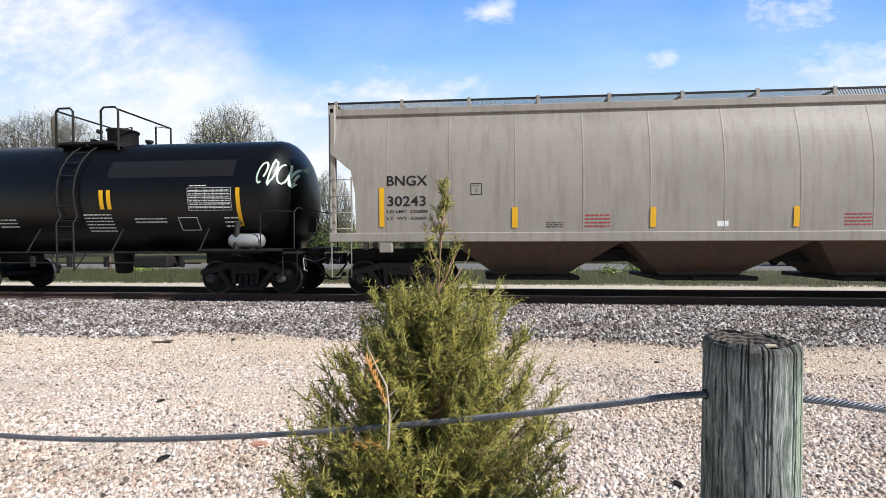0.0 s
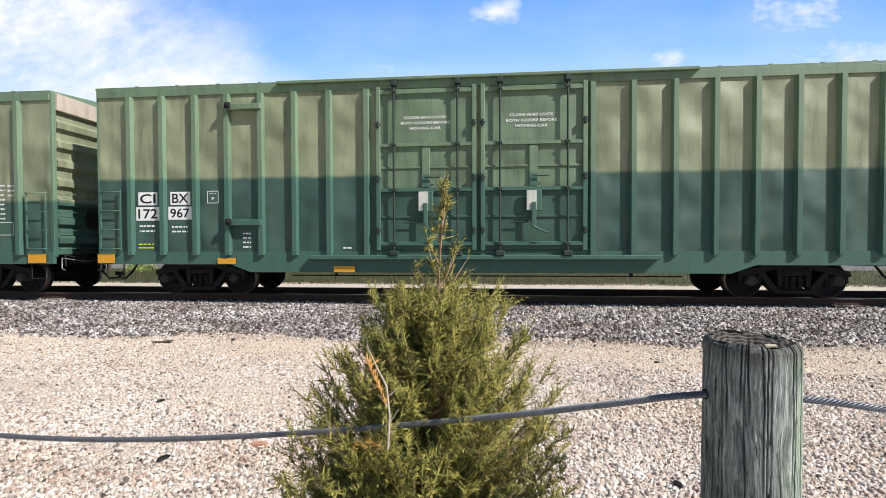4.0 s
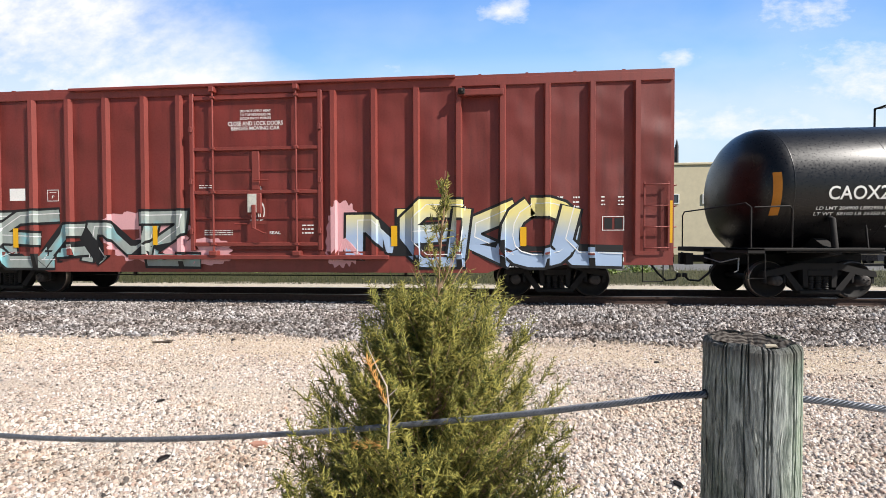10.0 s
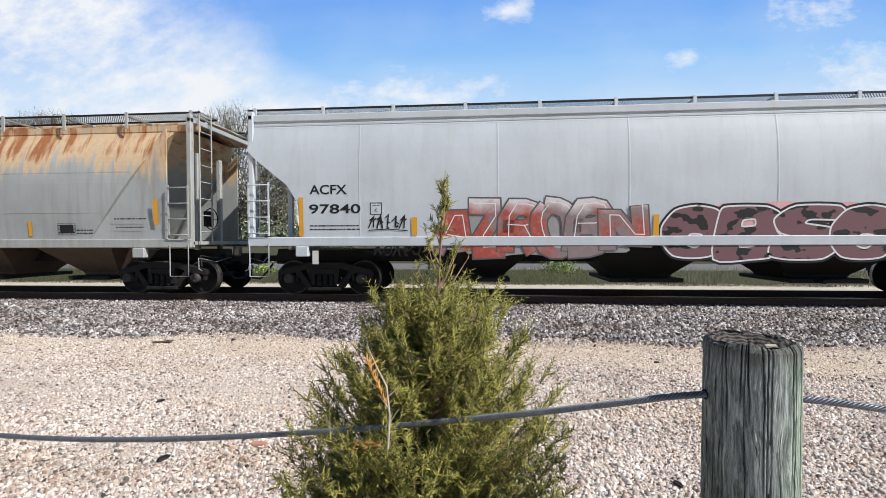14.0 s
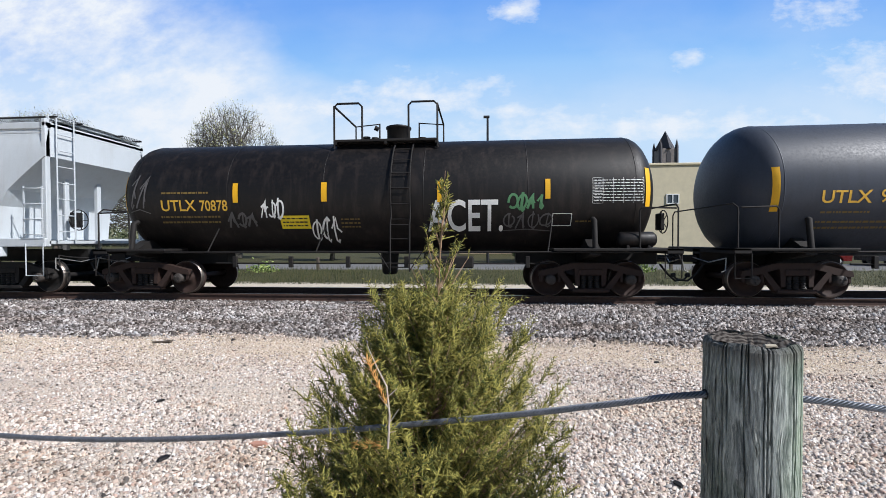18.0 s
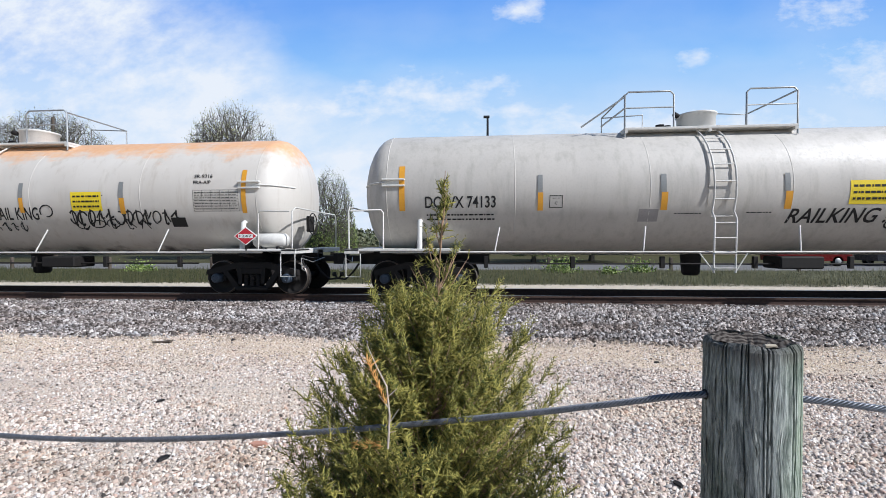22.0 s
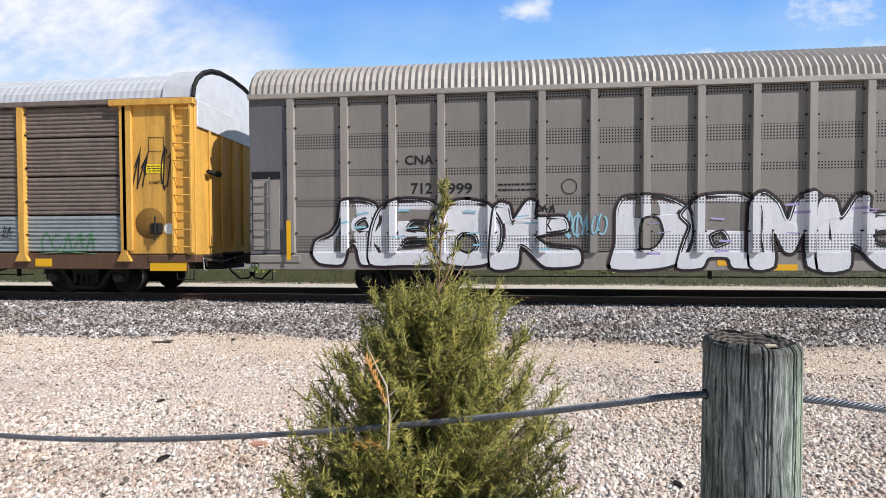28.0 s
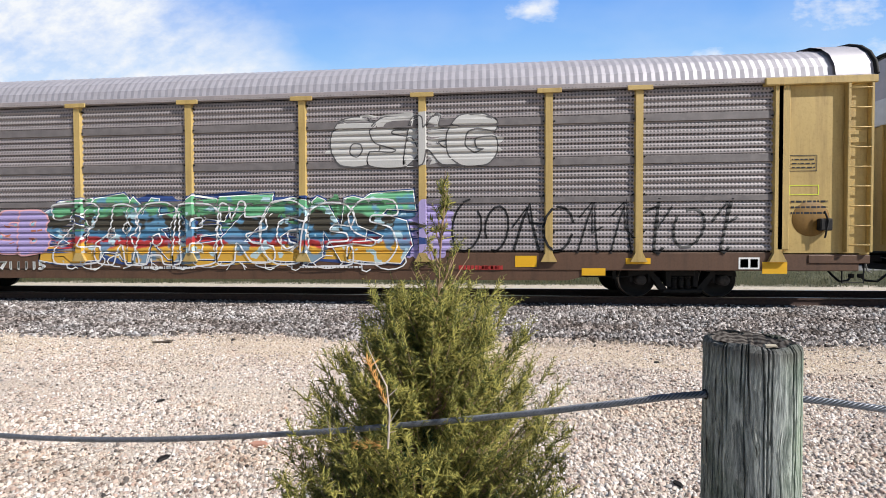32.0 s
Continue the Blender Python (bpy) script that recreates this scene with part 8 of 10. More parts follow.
c, sd = hopper(154.6, "white covered hopper with red spray-painted words", 18.3, (HOP_GREY, HOP_GREY, DARKS, GRATE), prof, ends,
               [(-3.9, 3.0, 0.45), (0, 3.0, 0.45), (3.9, 3.0, 0.45)], (-7.5, 7.5), 4.42, [-6.5, -3.4, -0.6, 2.4, 5.4], 1)
sd.fit('ACFX', -7.225, 2.486, 0.87, 0.216, BLACK)
sd.fit('97840', -7.078, 2.048, 1.197, 0.216, BLACK)
sd.boxed('C', -6.122, 2.045, 0.271, 0.27, BLACK)
sd.small_print(-7.088, 1.625, 1.159, 0.161, 2, BLACK)
sd.stripe(-7.867, 1.434, 2.314, AMBER, 0.103)
sd.stripe(-5.256, 1.436, 1.842, AMBER, 0.127)
sd.stripe(-0.044, 1.378, 1.862, AMBER, 0.118)
sd.lay("paint_cloud", blob(4.563, 1.133, 61), -2.568, 1.523, ASH, 0.0025, True)
sd.wild('AZROBN', -2.533, 1.585, 4.378, 1.282, BRICKY, SMOKE, 62, t=0.27, edge=0.035, inner=WHITE_PALE, over=1.4)
sd.lay("paint_cloud", blob(5.881, 1.12, 63), 2.942, 1.517, PINK, 0.0029, True)
sd.bubble('OBSOE', 2.978, 1.487, 5.603, 1.082, SPOTS, WHITE_PALE, 64, edge=0.035, halo=BLACK, spread=0.09, over=1.16)
sd.lay("tag", scrawl(0.876, 0.323, 5, 65, 0.03), -5.86, 1.751, BLACK, 0.008, True)
sd.lay("tag", scrawl(1.093, 0.294, 5, 66, 0.03), -5.652, 1.103, BLACK, 0.008, True)
sd.small_print(-7.231, 1.143, 1.282, 0.118, 1, BLACK)
sd.boxed('', -6.134, 1.148, 0.518, 0.179, BLACK)
sd.lay('painted_patch', patch(0.145, 0.31, 2, 2), -7.548, 0.943, WHITEP, 0.004, True)
sd.small_print(-8.464, 1.203, 0.567, 0.105, 1, BLACK)
c, sd = hopper(174.35, "white covered hopper with a dark red spray-painted word", 18.7, (HOP_GREY, HOP_GREY, DARKS, GRATE), prof, ends,
               [(-4.2, 3.0, 0.45), (0, 3.0, 0.45), (4.2, 3.0, 0.45)], (-7.75, 7.75), 4.42, [-6.5, -3.4, -0.6, 2.4, 5.4], 1)
sd.lay("paint_cloud", blob(4.764, 1.421, 71), 2.742, 1.654, SKY_M, 0.0025, True)
sd.wild('KNOM', 2.779, 1.624, 4.0, 1.363, DARKRED_M, BLACK, 72, t=0.3, edge=0.05, inner=ROSE, over=1.45)
sd.stripe(0.308, 1.426, 1.87, AMBER, 0.154)
sd.stripe(5.288, 1.432, 1.884, AMBER, 0.131)
sd.stripe(8.01, 1.422, 2.338, AMBER, 0.137)
sd.small_print(-0.185, 1.557, 0.652, 0.205, 3, BLACK)
sd.table(6.397, 1.652, 0.402, 0.27, 2, 2, BLACK)
sd.lay('painted_patch', patch(0.35, 0.219, 2, 2), 6.397, 1.652, BLACK, 0.004, True)
sd.small_print(7.184, 1.786, 0.396, 0.218, 4, BLACK)
sd.lay('painted_patch', patch(0.707, 0.204, 2, 2), 7.001, 1.16, YELLOW, 0.004, True)
sd.small_print(7.007, 1.159, 0.617, 0.128, 2, BLACK)
sd.lay("tag", scrawl(0.307, 0.169, 3, 73, 0.015), 4.772, 1.17, BLACK, 0.008, True)
sd.fit('UTCX', -6.873, 2.528, 0.472, 0.182, BLACK)
sd.fit('1822', -6.883, 2.073, 0.472, 0.195, BLACK)
sd.small_print(-6.388, 2.109, 0.218, 0.273, 2, BLACK)
sd.lay("tag", scrawl(2.57, 0.947, 6, 74, 0.04), -4.785, 1.429, ASH, 0.008, True)
sd.small_print(-5.93, 1.206, 0.583, 0.096, 1, BLACK)

# tank cars
c, sd = tank(191.37, "dusty black tank car with yellow lettering", -6.2, 6.9, 1.42, 2.42, (BLACKD, GRIME, GRIME), (-5.5, 5.3), 1.0, 2.5, dome=0.3, rail_style=2, tanklet=(6.2, BLACKD), shift=-0.45)
sd.small_print(-4.188, 2.468, 1.164, 0.122, 1, DIM_GOLD)
sd.fit('UTLX', -4.363, 2.17, 0.866, 0.26, GOLD)
sd.fit('70878', -3.484, 2.162, 0.686, 0.257, GOLD)
sd.small_print(-4.102, 1.844, 1.497, 0.249, 2, DIM_GOLD)
sd.stripe(-5.834, 2.03, 2.91, YELLOW, 0.168)
sd.stripe(-2.925, 2.227, 2.681, YELLOW, 0.126)
sd.stripe(-0.786, 2.23, 2.676, YELLOW, 0.134)
sd.stripe(1.902, 2.189, 2.675, YELLOW, 0.128)
sd.stripe(4.291, 2.238, 2.676, YELLOW, 0.11)
sd.stripe(6.471, 2.033, 2.911, YELLOW, 0.139)
sd.notice(-1.539, 1.766, 0.711, 0.304)
sd.lay("tag", scrawl(0.561, 0.473, 3, 81, 0.035), -2.056, 2.076, WHITE, 0.008, True)
sd.lay("tag", scrawl(0.717, 0.571, 3, 82, 0.04), -0.814, 1.588, WHITE, 0.008, True)
sd.lay("tag", scrawl(0.721, 0.399, 3, 83, 0.04), -2.829, 1.82, SMOKE, 0.008, True)
sd.fit('ACET.', 2.462, 1.884, 1.723, 0.717, WHITE)
sd.lay("tag", scrawl(0.812, 0.379, 4, 84, 0.05), 3.839, 2.183, DULL_GREEN, 0.008, True)
sd.lay("tag", scrawl(1.088, 0.381, 4, 85, 0.03), 3.86, 1.774, SMOKE, 0.008, True)
sd.table(5.807, 2.408, 1.091, 0.555, 5, 8, WHITE)
sd.boxed('', 4.622, 1.781, 0.425, 0.274, WHITE)
sd.lay("tag", scrawl(0.493, 0.801, 2, 86, 0.03), -5.353, 2.504, SMOKE, 0.008, True)
sd.small_print(-0.205, 1.738, 0.452, 0.261, 3, DIM_GOLD)
sd.small_print(5.122, 1.741, 0.402, 0.101, 1, DIM_GOLD)
c, sd = tank(207.42, "slate-grey tank car with yellow lettering", -7.7, 7.1, 1.55, 2.48, (GREYT, GRIME, GRIME), (-6.35, 5.85), -0.3, 2.0, dome=0.42, rail_style=2)
sd.fit('UTLX', -5.705, 2.202, 0.966, 0.262, GOLD)
sd.fit('901451', -4.602, 2.209, 0.911, 0.272, GOLD)
sd.small_print(-5.669, 1.886, 0.975, 0.109, 1, DIM_GOLD)
sd.small_print(-5.355, 1.629, 1.657, 0.24, 2, DIM_GOLD)
sd.stripe(-7.079, 1.91, 2.842, YELLOW, 0.129)
sd.stripe(-3.976, 2.133, 2.585, YELLOW, 0.124)
sd.stripe(-1.382, 2.119, 2.585, YELLOW, 0.125)
sd.stripe(1.073, 2.106, 2.572, YELLOW, 0.127)
sd.stripe(3.327, 2.105, 2.574, YELLOW, 0.139)
sd.boxed('C', -3.361, 2.227, 0.238, 0.25, GOLD)
sd.boxed('', -1.917, 2.698, 0.429, 0.095, BLACK)
sd.notice(1.876, 2.005, 0.816, 0.337)
sd.small_print(4.395, 1.639, 0.315, 0.178, 3, DIM_GOLD)
sd.stripe(6.344, 1.901, 2.797, YELLOW, 0.12)
sd.table(5.562, 2.35, 1.087, 0.544, 5, 7, WHITE)
sd.placard(5.527, 1.409, 0.392, 0.492, "1247")
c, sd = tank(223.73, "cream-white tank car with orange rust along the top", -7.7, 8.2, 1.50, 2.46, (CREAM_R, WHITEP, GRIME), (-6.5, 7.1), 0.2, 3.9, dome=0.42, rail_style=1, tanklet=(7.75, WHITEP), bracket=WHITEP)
sd.fit('DOWX 74191', -5.472, 2.204, 1.483, 0.279, BLACK)
sd.small_print(-5.486, 1.867, 1.525, 0.21, 2, BLACK)
sd.stripe(-6.739, 2.015, 3.002, AMBER, 0.153)
sd.stripe(7.16, 1.981, 2.987, AMBER, 0.115)
sd.stripe(-3.71, 2.003, 2.382, AMBER, 0.101)
sd.stripe(-3.677, 2.38, 2.768, GREYED, 0.132)
sd.stripe(-1.08, 1.981, 2.364, AMBER, 0.105)
sd.stripe(-1.059, 2.362, 2.754, GREYED, 0.122)
sd.stripe(1.48, 2.033, 2.395, AMBER, 0.111)
sd.stripe(1.485, 2.394, 2.752, GREYED, 0.115)
sd.stripe(4.117, 1.985, 2.363, AMBER, 0.129)
sd.stripe(4.106, 2.362, 2.748, GREYED, 0.119)
sd.boxed('C', -3.363, 2.189, 0.26, 0.275, BLACK)
sd.lay("tag", scrawl(2.311, 0.343, 11, 91, 0.03), -3.441, 1.852, BLACK, 0.008, True)
sd.lay("tag", scrawl(0.961, 0.715, 4, 92, 0.04), -1.578, 1.862, BLACK, 0.008, True)
sd.lay("tag", scrawl(0.827, 0.263, 3, 93, 0.03), -0.616, 1.671, BLACK, 0.008, True)
sd.fit('RAIL KING', 1.268, 2.011, 1.242, 0.31, BLACK, 0.2)
sd.lay("tag", scrawl(0.341, 0.436, 1, 97, 0.035), 2.1, 2.059, BLACK, 0.008, True)
sd.lay("tag", scrawl(0.975, 0.221, 4, 94, 0.025), 0.977, 1.706, BLACK, 0.008, True)
sd.lay("tag", scrawl(2.888, 0.389, 12, 195, 0.035), 4.094, 1.902, BLACK, 0.008, True)
sd.lay("tag", scrawl(2.01, 0.285, 5, 95, 0.025), 3.758, 1.757, BLACK, 0.008, True)
sd.notice(3.193, 2.289, 0.793, 0.452)
sd.lay('painted_patch', patch(0.024, 0.025, 2, 2), 3.619, 2.429, BLACK, 0.004, True)
sd.fit('SR-9316', 6.156, 2.852, 0.449, 0.135, BLACK)
sd.fit('FRA-AIP', 6.134, 2.708, 0.428, 0.119, BLACK)
sd.table(6.469, 2.275, 1.111, 0.491, 5, 7, BLACK)
sd.lay('painted_patch', patch(0.369, 0.22, 2, 2), 5.457, 1.781, BLACK, 0.004, True)
sd.placard(7.247, 1.439, 0.566, 0.425, "1247")
sd.lay('painted_patch', patch(0.325, 0.172, 2, 2), -3.624, 1.8, ASH, 0.004, True)
c, sd = tank(241.51, "cream-white tank car with black lettering", -8.0, 7.9, 1.50, 2.46, (CREAM, WHITEP, GRIME), (-6.5, 6.7), 0.0, 3.7, dome=0.42, rail_style=1, bracket=WHITEP)
sd.fit('DOWX 74133', -5.581, 2.179, 1.579, 0.264, BLACK)
sd.small_print(-5.579, 1.85, 1.534, 0.198, 2, BLACK)
sd.stripe(-6.895, 1.992, 3.008, AMBER, 0.13)
sd.stripe(-3.819, 1.976, 2.368, AMBER, 0.116)
sd.stripe(-3.827, 2.367, 2.755, GREYED, 0.108)
sd.stripe(-1.198, 1.965, 2.347, AMBER, 0.135)
sd.stripe(-1.223, 2.346, 2.736, GREYED, 0.113)
sd.stripe(1.308, 1.966, 2.339, AMBER, 0.141)
sd.stripe(1.266, 2.338, 2.718, GREYED, 0.107)
sd.boxed('C', -3.479, 2.168, 0.285, 0.27, BLACK)
sd.stripe(6.856, 2.088, 2.996, AMBER, 0.133)
sd.stripe(3.776, 1.981, 2.359, AMBER, 0.108)
sd.stripe(3.789, 2.358, 2.745, GREYED, 0.118)
sd.notice(2.902, 2.295, 0.821, 0.493)
sd.fit('RAILKING !', 2.366, 1.822, 2.041, 0.309, BLACK, 0.25)
sd.lay("tag", scrawl(0.355, 0.258, 1, 105, 0.03), 3.495, 1.666, BLACK, 0.008, True)
sd.fit('SR-9316', 5.848, 2.854, 0.438, 0.113, BLACK)
sd.fit('FRA-AIP', 5.842, 2.698, 0.424, 0.109, BLACK)
sd.table(6.165, 2.276, 1.073, 0.494, 5, 7, BLACK)
sd.lay('painted_patch', patch(0.345, 0.19, 2, 2), 5.119, 1.789, BLACK, 0.004, True)
sd.placard(6.748, 1.429, 0.504, 0.44, "1247")
sd.lay('painted_patch', patch(0.413, 0.267, 2, 2), -1.5, 1.856, ASH, 0.004, True)
sd.lay("tag", scrawl(0.738, 0.31, 4, 101, 0.02), 4.258, 1.662, SMOKE, 0.008, True)
sd.lay("tag", scrawl(0.968, 0.506, 5, 102, 0.02), 6.032, 1.713, SMOKE, 0.008, True)
sd.small_print(0.765, 1.898, 0.502, 0.068, 1, BLACK)
sd.small_print(-0.682, 1.889, 0.557, 0.057, 1, BLACK)
c, sd = tank(257.72, "slate-grey tank car with yellow lettering and a white tag", -6.95, 7.95, 1.55, 2.48, (GREYT, GRIME, GRIME), (-5.6, 6.5), 0.5, 2.0, dome=0.42, rail_style=2, tanklet=(7.05, GREYT))
sd.fit('UTLX', -4.758, 2.205, 0.934, 0.24, GOLD)
sd.fit('901420', -3.693, 2.213, 0.959, 0.251, GOLD)
sd.small_print(-4.695, 1.955, 0.941, 0.097, 1, DIM_GOLD)
sd.small_print(-4.52, 1.723, 1.41, 0.228, 2, DIM_GOLD)
sd.stripe(-6.269, 1.987, 2.883, YELLOW, 0.124)
sd.stripe(-3.092, 2.199, 2.659, YELLOW, 0.114)
sd.stripe(-0.587, 2.198, 2.634, YELLOW, 0.125)
sd.stripe(2.188, 2.204, 2.642, YELLOW, 0.122)
sd.stripe(4.484, 2.166, 2.63, YELLOW, 0.134)
sd.stripe(7.305, 1.987, 2.849, YELLOW, 0.162)
sd.fit('...RAILKING', -1.612, 1.88, 1.83, 0.326, WHITE, 0.2)
sd.lay("tag", scrawl(0.341, 0.434, 1, 106, 0.03), -0.421, 1.932, WHITE, 0.008, True)
sd.notice(3.336, 1.871, 0.797, 0.293)
sd.fit('SR-4811', 6.274, 2.478, 0.475, 0.136, GOLD)
sd.table(6.644, 2.105, 1.234, 0.485, 5, 7, WHITE)
sd.placard(6.912, 1.422, 0.56, 0.427, "1247")
sd.lay("tag", scrawl(1.053, 0.185, 6, 107, 0.02), -3.058, 1.733, SMOKE, 0.008, True)
sd.small_print(-1.165, 2.712, 0.506, 0.072, 1, WHITE)
sd.small_print(4.988, 1.822, 0.288, 0.167, 3, DIM_GOLD)

# autoracks
def perforated(name, base, bands, dot=0.063, low=0.9, dark=(26, 24, 24), part_of=1.0):
    """Sheet metal or paint with rows of small round holes at the given heights."""
    k = Nodes(name)
    x, _, z = k.xyz()
    u, v = k.math("SUBTRACT", k.math("FRACT", k.math("DIVIDE", x, dot)), 0.5), k.math("SUBTRACT", k.math("FRACT", k.math("DIVIDE", z, dot)), 0.5)
    d = k.math("ADD", k.math("MULTIPLY", u, u), k.math("MULTIPLY", v, v))
    hole = k.ramp(d, 0.11, 0.07)
    band = None
    for lo, hi in bands:
        q = k.math("MULTIPLY", k.math("GREATER_THAN", z, lo), k.math("LESS_THAN", z, hi))
        band = q if band is None else k.math("MAXIMUM", band, q)
    c = c0 = hexa(base)
    c = k.mix(k.ramp(k.noise(0.6, detail=5), 0.3, 0.7, 0, 0.5), c, tuple(q * 0.75 for q in c0[:3]) + (1,))
    c = k.mix(k.ramp(k.noise(6.0, (1, 1, 0.1), 6, 0.65), 0.48, 0.75, 0, 0.3), c, tuple(q * 0.5 for q in c0[:3]) + (1,))
    c = k.mix(k.ramp(k.noise(30, detail=4), 0.55, 0.8, 0, 0.3), c, hexa((60, 50, 44)))
    hole = k.math("MULTIPLY", k.math("MULTIPLY", hole, band), part_of)
    return k.done(k.mix(hole, c, hexa(dark)), 0.55, 0, 0.35)


CN_BANDS = ((4.40, 4.53), (3.40, 3.75), (2.77, 2.94), (2.08, 2.29), (1.10, 1.43))
YEL = paint("faded_yellow_paint", (216, 164, 76), (112, 78, 44), 0.3, 0.5, 0.55)
YELP = paint("pale_yellow_paint", (190, 162, 100), (120, 94, 56), 0.3, 0.5, 0.55)
# yellow darkened to paint the shade of the brake pocket
YEL_SHADE = paint("ochre_pocket_shade", (132, 98, 40), (80, 56, 30), 0.3, 0.4, 0.6)
PANEL_A = plain("weathered_galvanised_panel", (128, 115, 108), 0.6, 0.15, 0.2, 5)
PANEL_AL = plain("bright_galvanised_panel", (160, 168, 172), 0.45, 0.4, 0.12, 5)
PANEL_B = perforated("grey_galvanised_panel", (160, 152, 152), ((1.0, 4.6),), 0.075, part_of=0.75)
SEAM_B = plain("grey_seam_band", (124, 118, 117), 0.6, 0.1, 0.2, 5)
PANEL_C = perforated("grey_perforated_panel", (131, 126, 121), CN_BANDS)
CHROME_C = perforated("white_spray_on_perforated_panel", (222, 222, 228), CN_BANDS, part_of=0.8)
POST_C = paint("grey_post_paint", (146, 140, 134), (96, 88, 82), 0.2, 0.3, 0.55)
END_C = paint("slate_grey_end_paint", (98, 98, 101), (70, 66, 64), 0.2, 0.3, 0.55)
# darker than the end bays, for the end doors
END_D = paint("dark_grey_end_door", (62, 59, 56), (40, 36, 34), 0.25, 0.4, 0.6)
ROOFC = plain("tan_grey_ribbed_roof", (162, 155, 148), 0.55, 0.1, 0.15, 4)
ROOFW = plain("white_ribbed_roof", (208, 210, 214), 0.5, 0.2, 0.1, 4)
ROOFB = plain("lilac_grey_ribbed_roof", (176, 172, 178), 0.5, 0.2, 0.1, 4)
SILL_B = paint("brown_flatcar_sill", (96, 70, 53), (56, 42, 34), 0.3, 0.5, 0.6)
PZ = [(1.08, 1.94), (1.98, 2.87), (2.91, 3.80), (3.84, 4.54)]
PB = [(1.08, 2.14), (2.27, 2.95), (3.12, 3.84), (4.01, 4.54)]
c, sd = autorack(280.55, "yellow-ended autorack with grey ribbed panels", -13.5, 13.55, [-11.83, -9.06, -7.23, -4.45, -1.6, 1.5, 4.45, 7.28, 9.13, 11.78],
                 ([PANEL_A, PANEL_AL], YEL, YEL, ROOFW, SILL_B, DARKS), (-10.1, 10.3), PZ, "up")
sd.emblem(-8.145, 3.74, 1.66, 1.95, -8.12, 3.80, 1.33, 1.62)
sd.lay('painted_patch', patch(1.88, 0.259, 2, 2), -7.013, 0.742, SOOT, 0.004, True)
sd.fit('SP 516873', -6.989, 0.748, 1.651, 0.2, WHITE)
sd.fit('SP 516873', -12.68, 1.685, 0.529, 0.129, BLACK)
sd.lay("paint_cloud", blob(1.733, 1.033, 111), -10.826, 1.473, HAZE, 0.0025, True)
sd.lay("tag", scrawl(1.464, 0.896, 4, 211, 0.04), -10.812, 1.466, WHITE_PALE, 0.008, True)
sd.lay("tag", scrawl(1.282, 0.747, 3, 212, 0.05), -10.842, 1.453, TEAL_M, 0.008, True)
sd.lay("tag", scrawl(1.049, 1.348, 2, 112, 0.05), -9.438, 1.813, BLACK, 0.008, True)
sd.lay("paint_cloud", blob(0.786, 1.005, 113), -9.425, 1.739, HAZE, 0.0029, True)
sd.lay("tag", scrawl(1.05, 1.092, 3, 114, 0.06), -8.25, 1.683, SMOKE, 0.008, True)
sd.lay("tag", scrawl(0.512, 0.716, 3, 115, 0.03), -6.728, 1.493, BLACK, 0.008, True)
sd.lay("paint_cloud", blob(4.4, 1.15, 116), -4.1, 1.3, RUST_M, 0.0033, True)
sd.wild('KRBM', -4.0, 1.45, 4.4, 1.3, SALMON, BLACK, 117, t=0.26, edge=0.03, inner=PEACH, over=1.6)
sd.lay("tag", scrawl(0.497, 1.375, 1, 118, 0.06), -11.917, 1.456, PINK, 0.008, True)
sd.boxed('', -10.993, 0.684, 0.98, 0.271, BLACK)
sd.lay('painted_patch', patch(0.468, 0.198, 2, 2), -4.461, 0.741, YELLOW, 0.004, True)
sd.lay('painted_patch', patch(0.817, 0.212, 2, 2), -12.451, 0.787, YELLOW, 0.004, True)
sd.lay('painted_patch', patch(0.57, 0.255, 2, 2), -9.196, 0.707, YELLOW, 0.004, True)
sd.disc(-12.95, 1.62, 0.13, WHITE)
for i, m in enumerate((SKY_M, RUST_M, TEAL_M, SKY_M, PINK)):
    sd.lay("paint_cloud", blob(2.2, 1.0, 120 + i), -1.8 + 1.85 * i, 1.5, m, 0.0035, True)
    sd.wild(("DZA", "KEO", "SNR", "AES", "TOK", "REZ", "SUE")[i], -1.7 + 1.85 * i, 1.45, 1.7, 0.9, (SALMON, SALMON, SILVERY, PEACHY, SALMON, PALE_GREY, SILVERY)[i], BLACK, 130 + i, t=0.26, edge=0.03, inner=WHITE_PALE, over=1.5)
sd.lay("tag", scrawl(1.469, 0.48, 5, 140, 0.03), 10.288, 1.331, DULL_GREEN, 0.008, True)
sd.lay("tag", scrawl(0.299, 0.277, 2, 141, 0.02), 8.655, 1.575, BLACK, 0.008, True)
sd.lay("tag", scrawl(0.346, 1.136, 2, 142, 0.03), 12.198, 3.058, BLACK, 0.008, True)
sd.lay("tag", scrawl(0.316, 0.97, 2, 143, 0.03), 12.865, 3.033, BLACK, 0.008, True)
sd.boxed('', 12.587, 3.607, 0.393, 0.339, BLACK)
sd.notice(12.55, 3.038, 0.451, 0.207)
sd.fit('516873', 12.559, 2.713, 0.339, 0.111, BLACK)
sd.disc(12.88, 1.62, 0.13, WHITE)
sd.lay('painted_patch', patch(0.445, 0.191, 2, 2), 9.644, 0.819, YELLOW, 0.004, True)
sd.lay('painted_patch', patch(0.918, 0.225, 2, 2), 12.844, 0.736, YELLOW, 0.004, True)
c, sd = autorack(308.77, "grey perforated autorack with white bubble letters", -13.35, 13.35, [-12.35] + [round(-11.1 + 1.1 * i, 2) for i in range(21)] + [12.2],
                 ([PANEL_C], POST_C, END_C, ROOFC, POST_C, DARKS), (-9.8, 9.8), [(1.08, 4.54)], "cn")
sd.fit('CNA', -9.394, 3.124, 0.635, 0.213, BLACK)
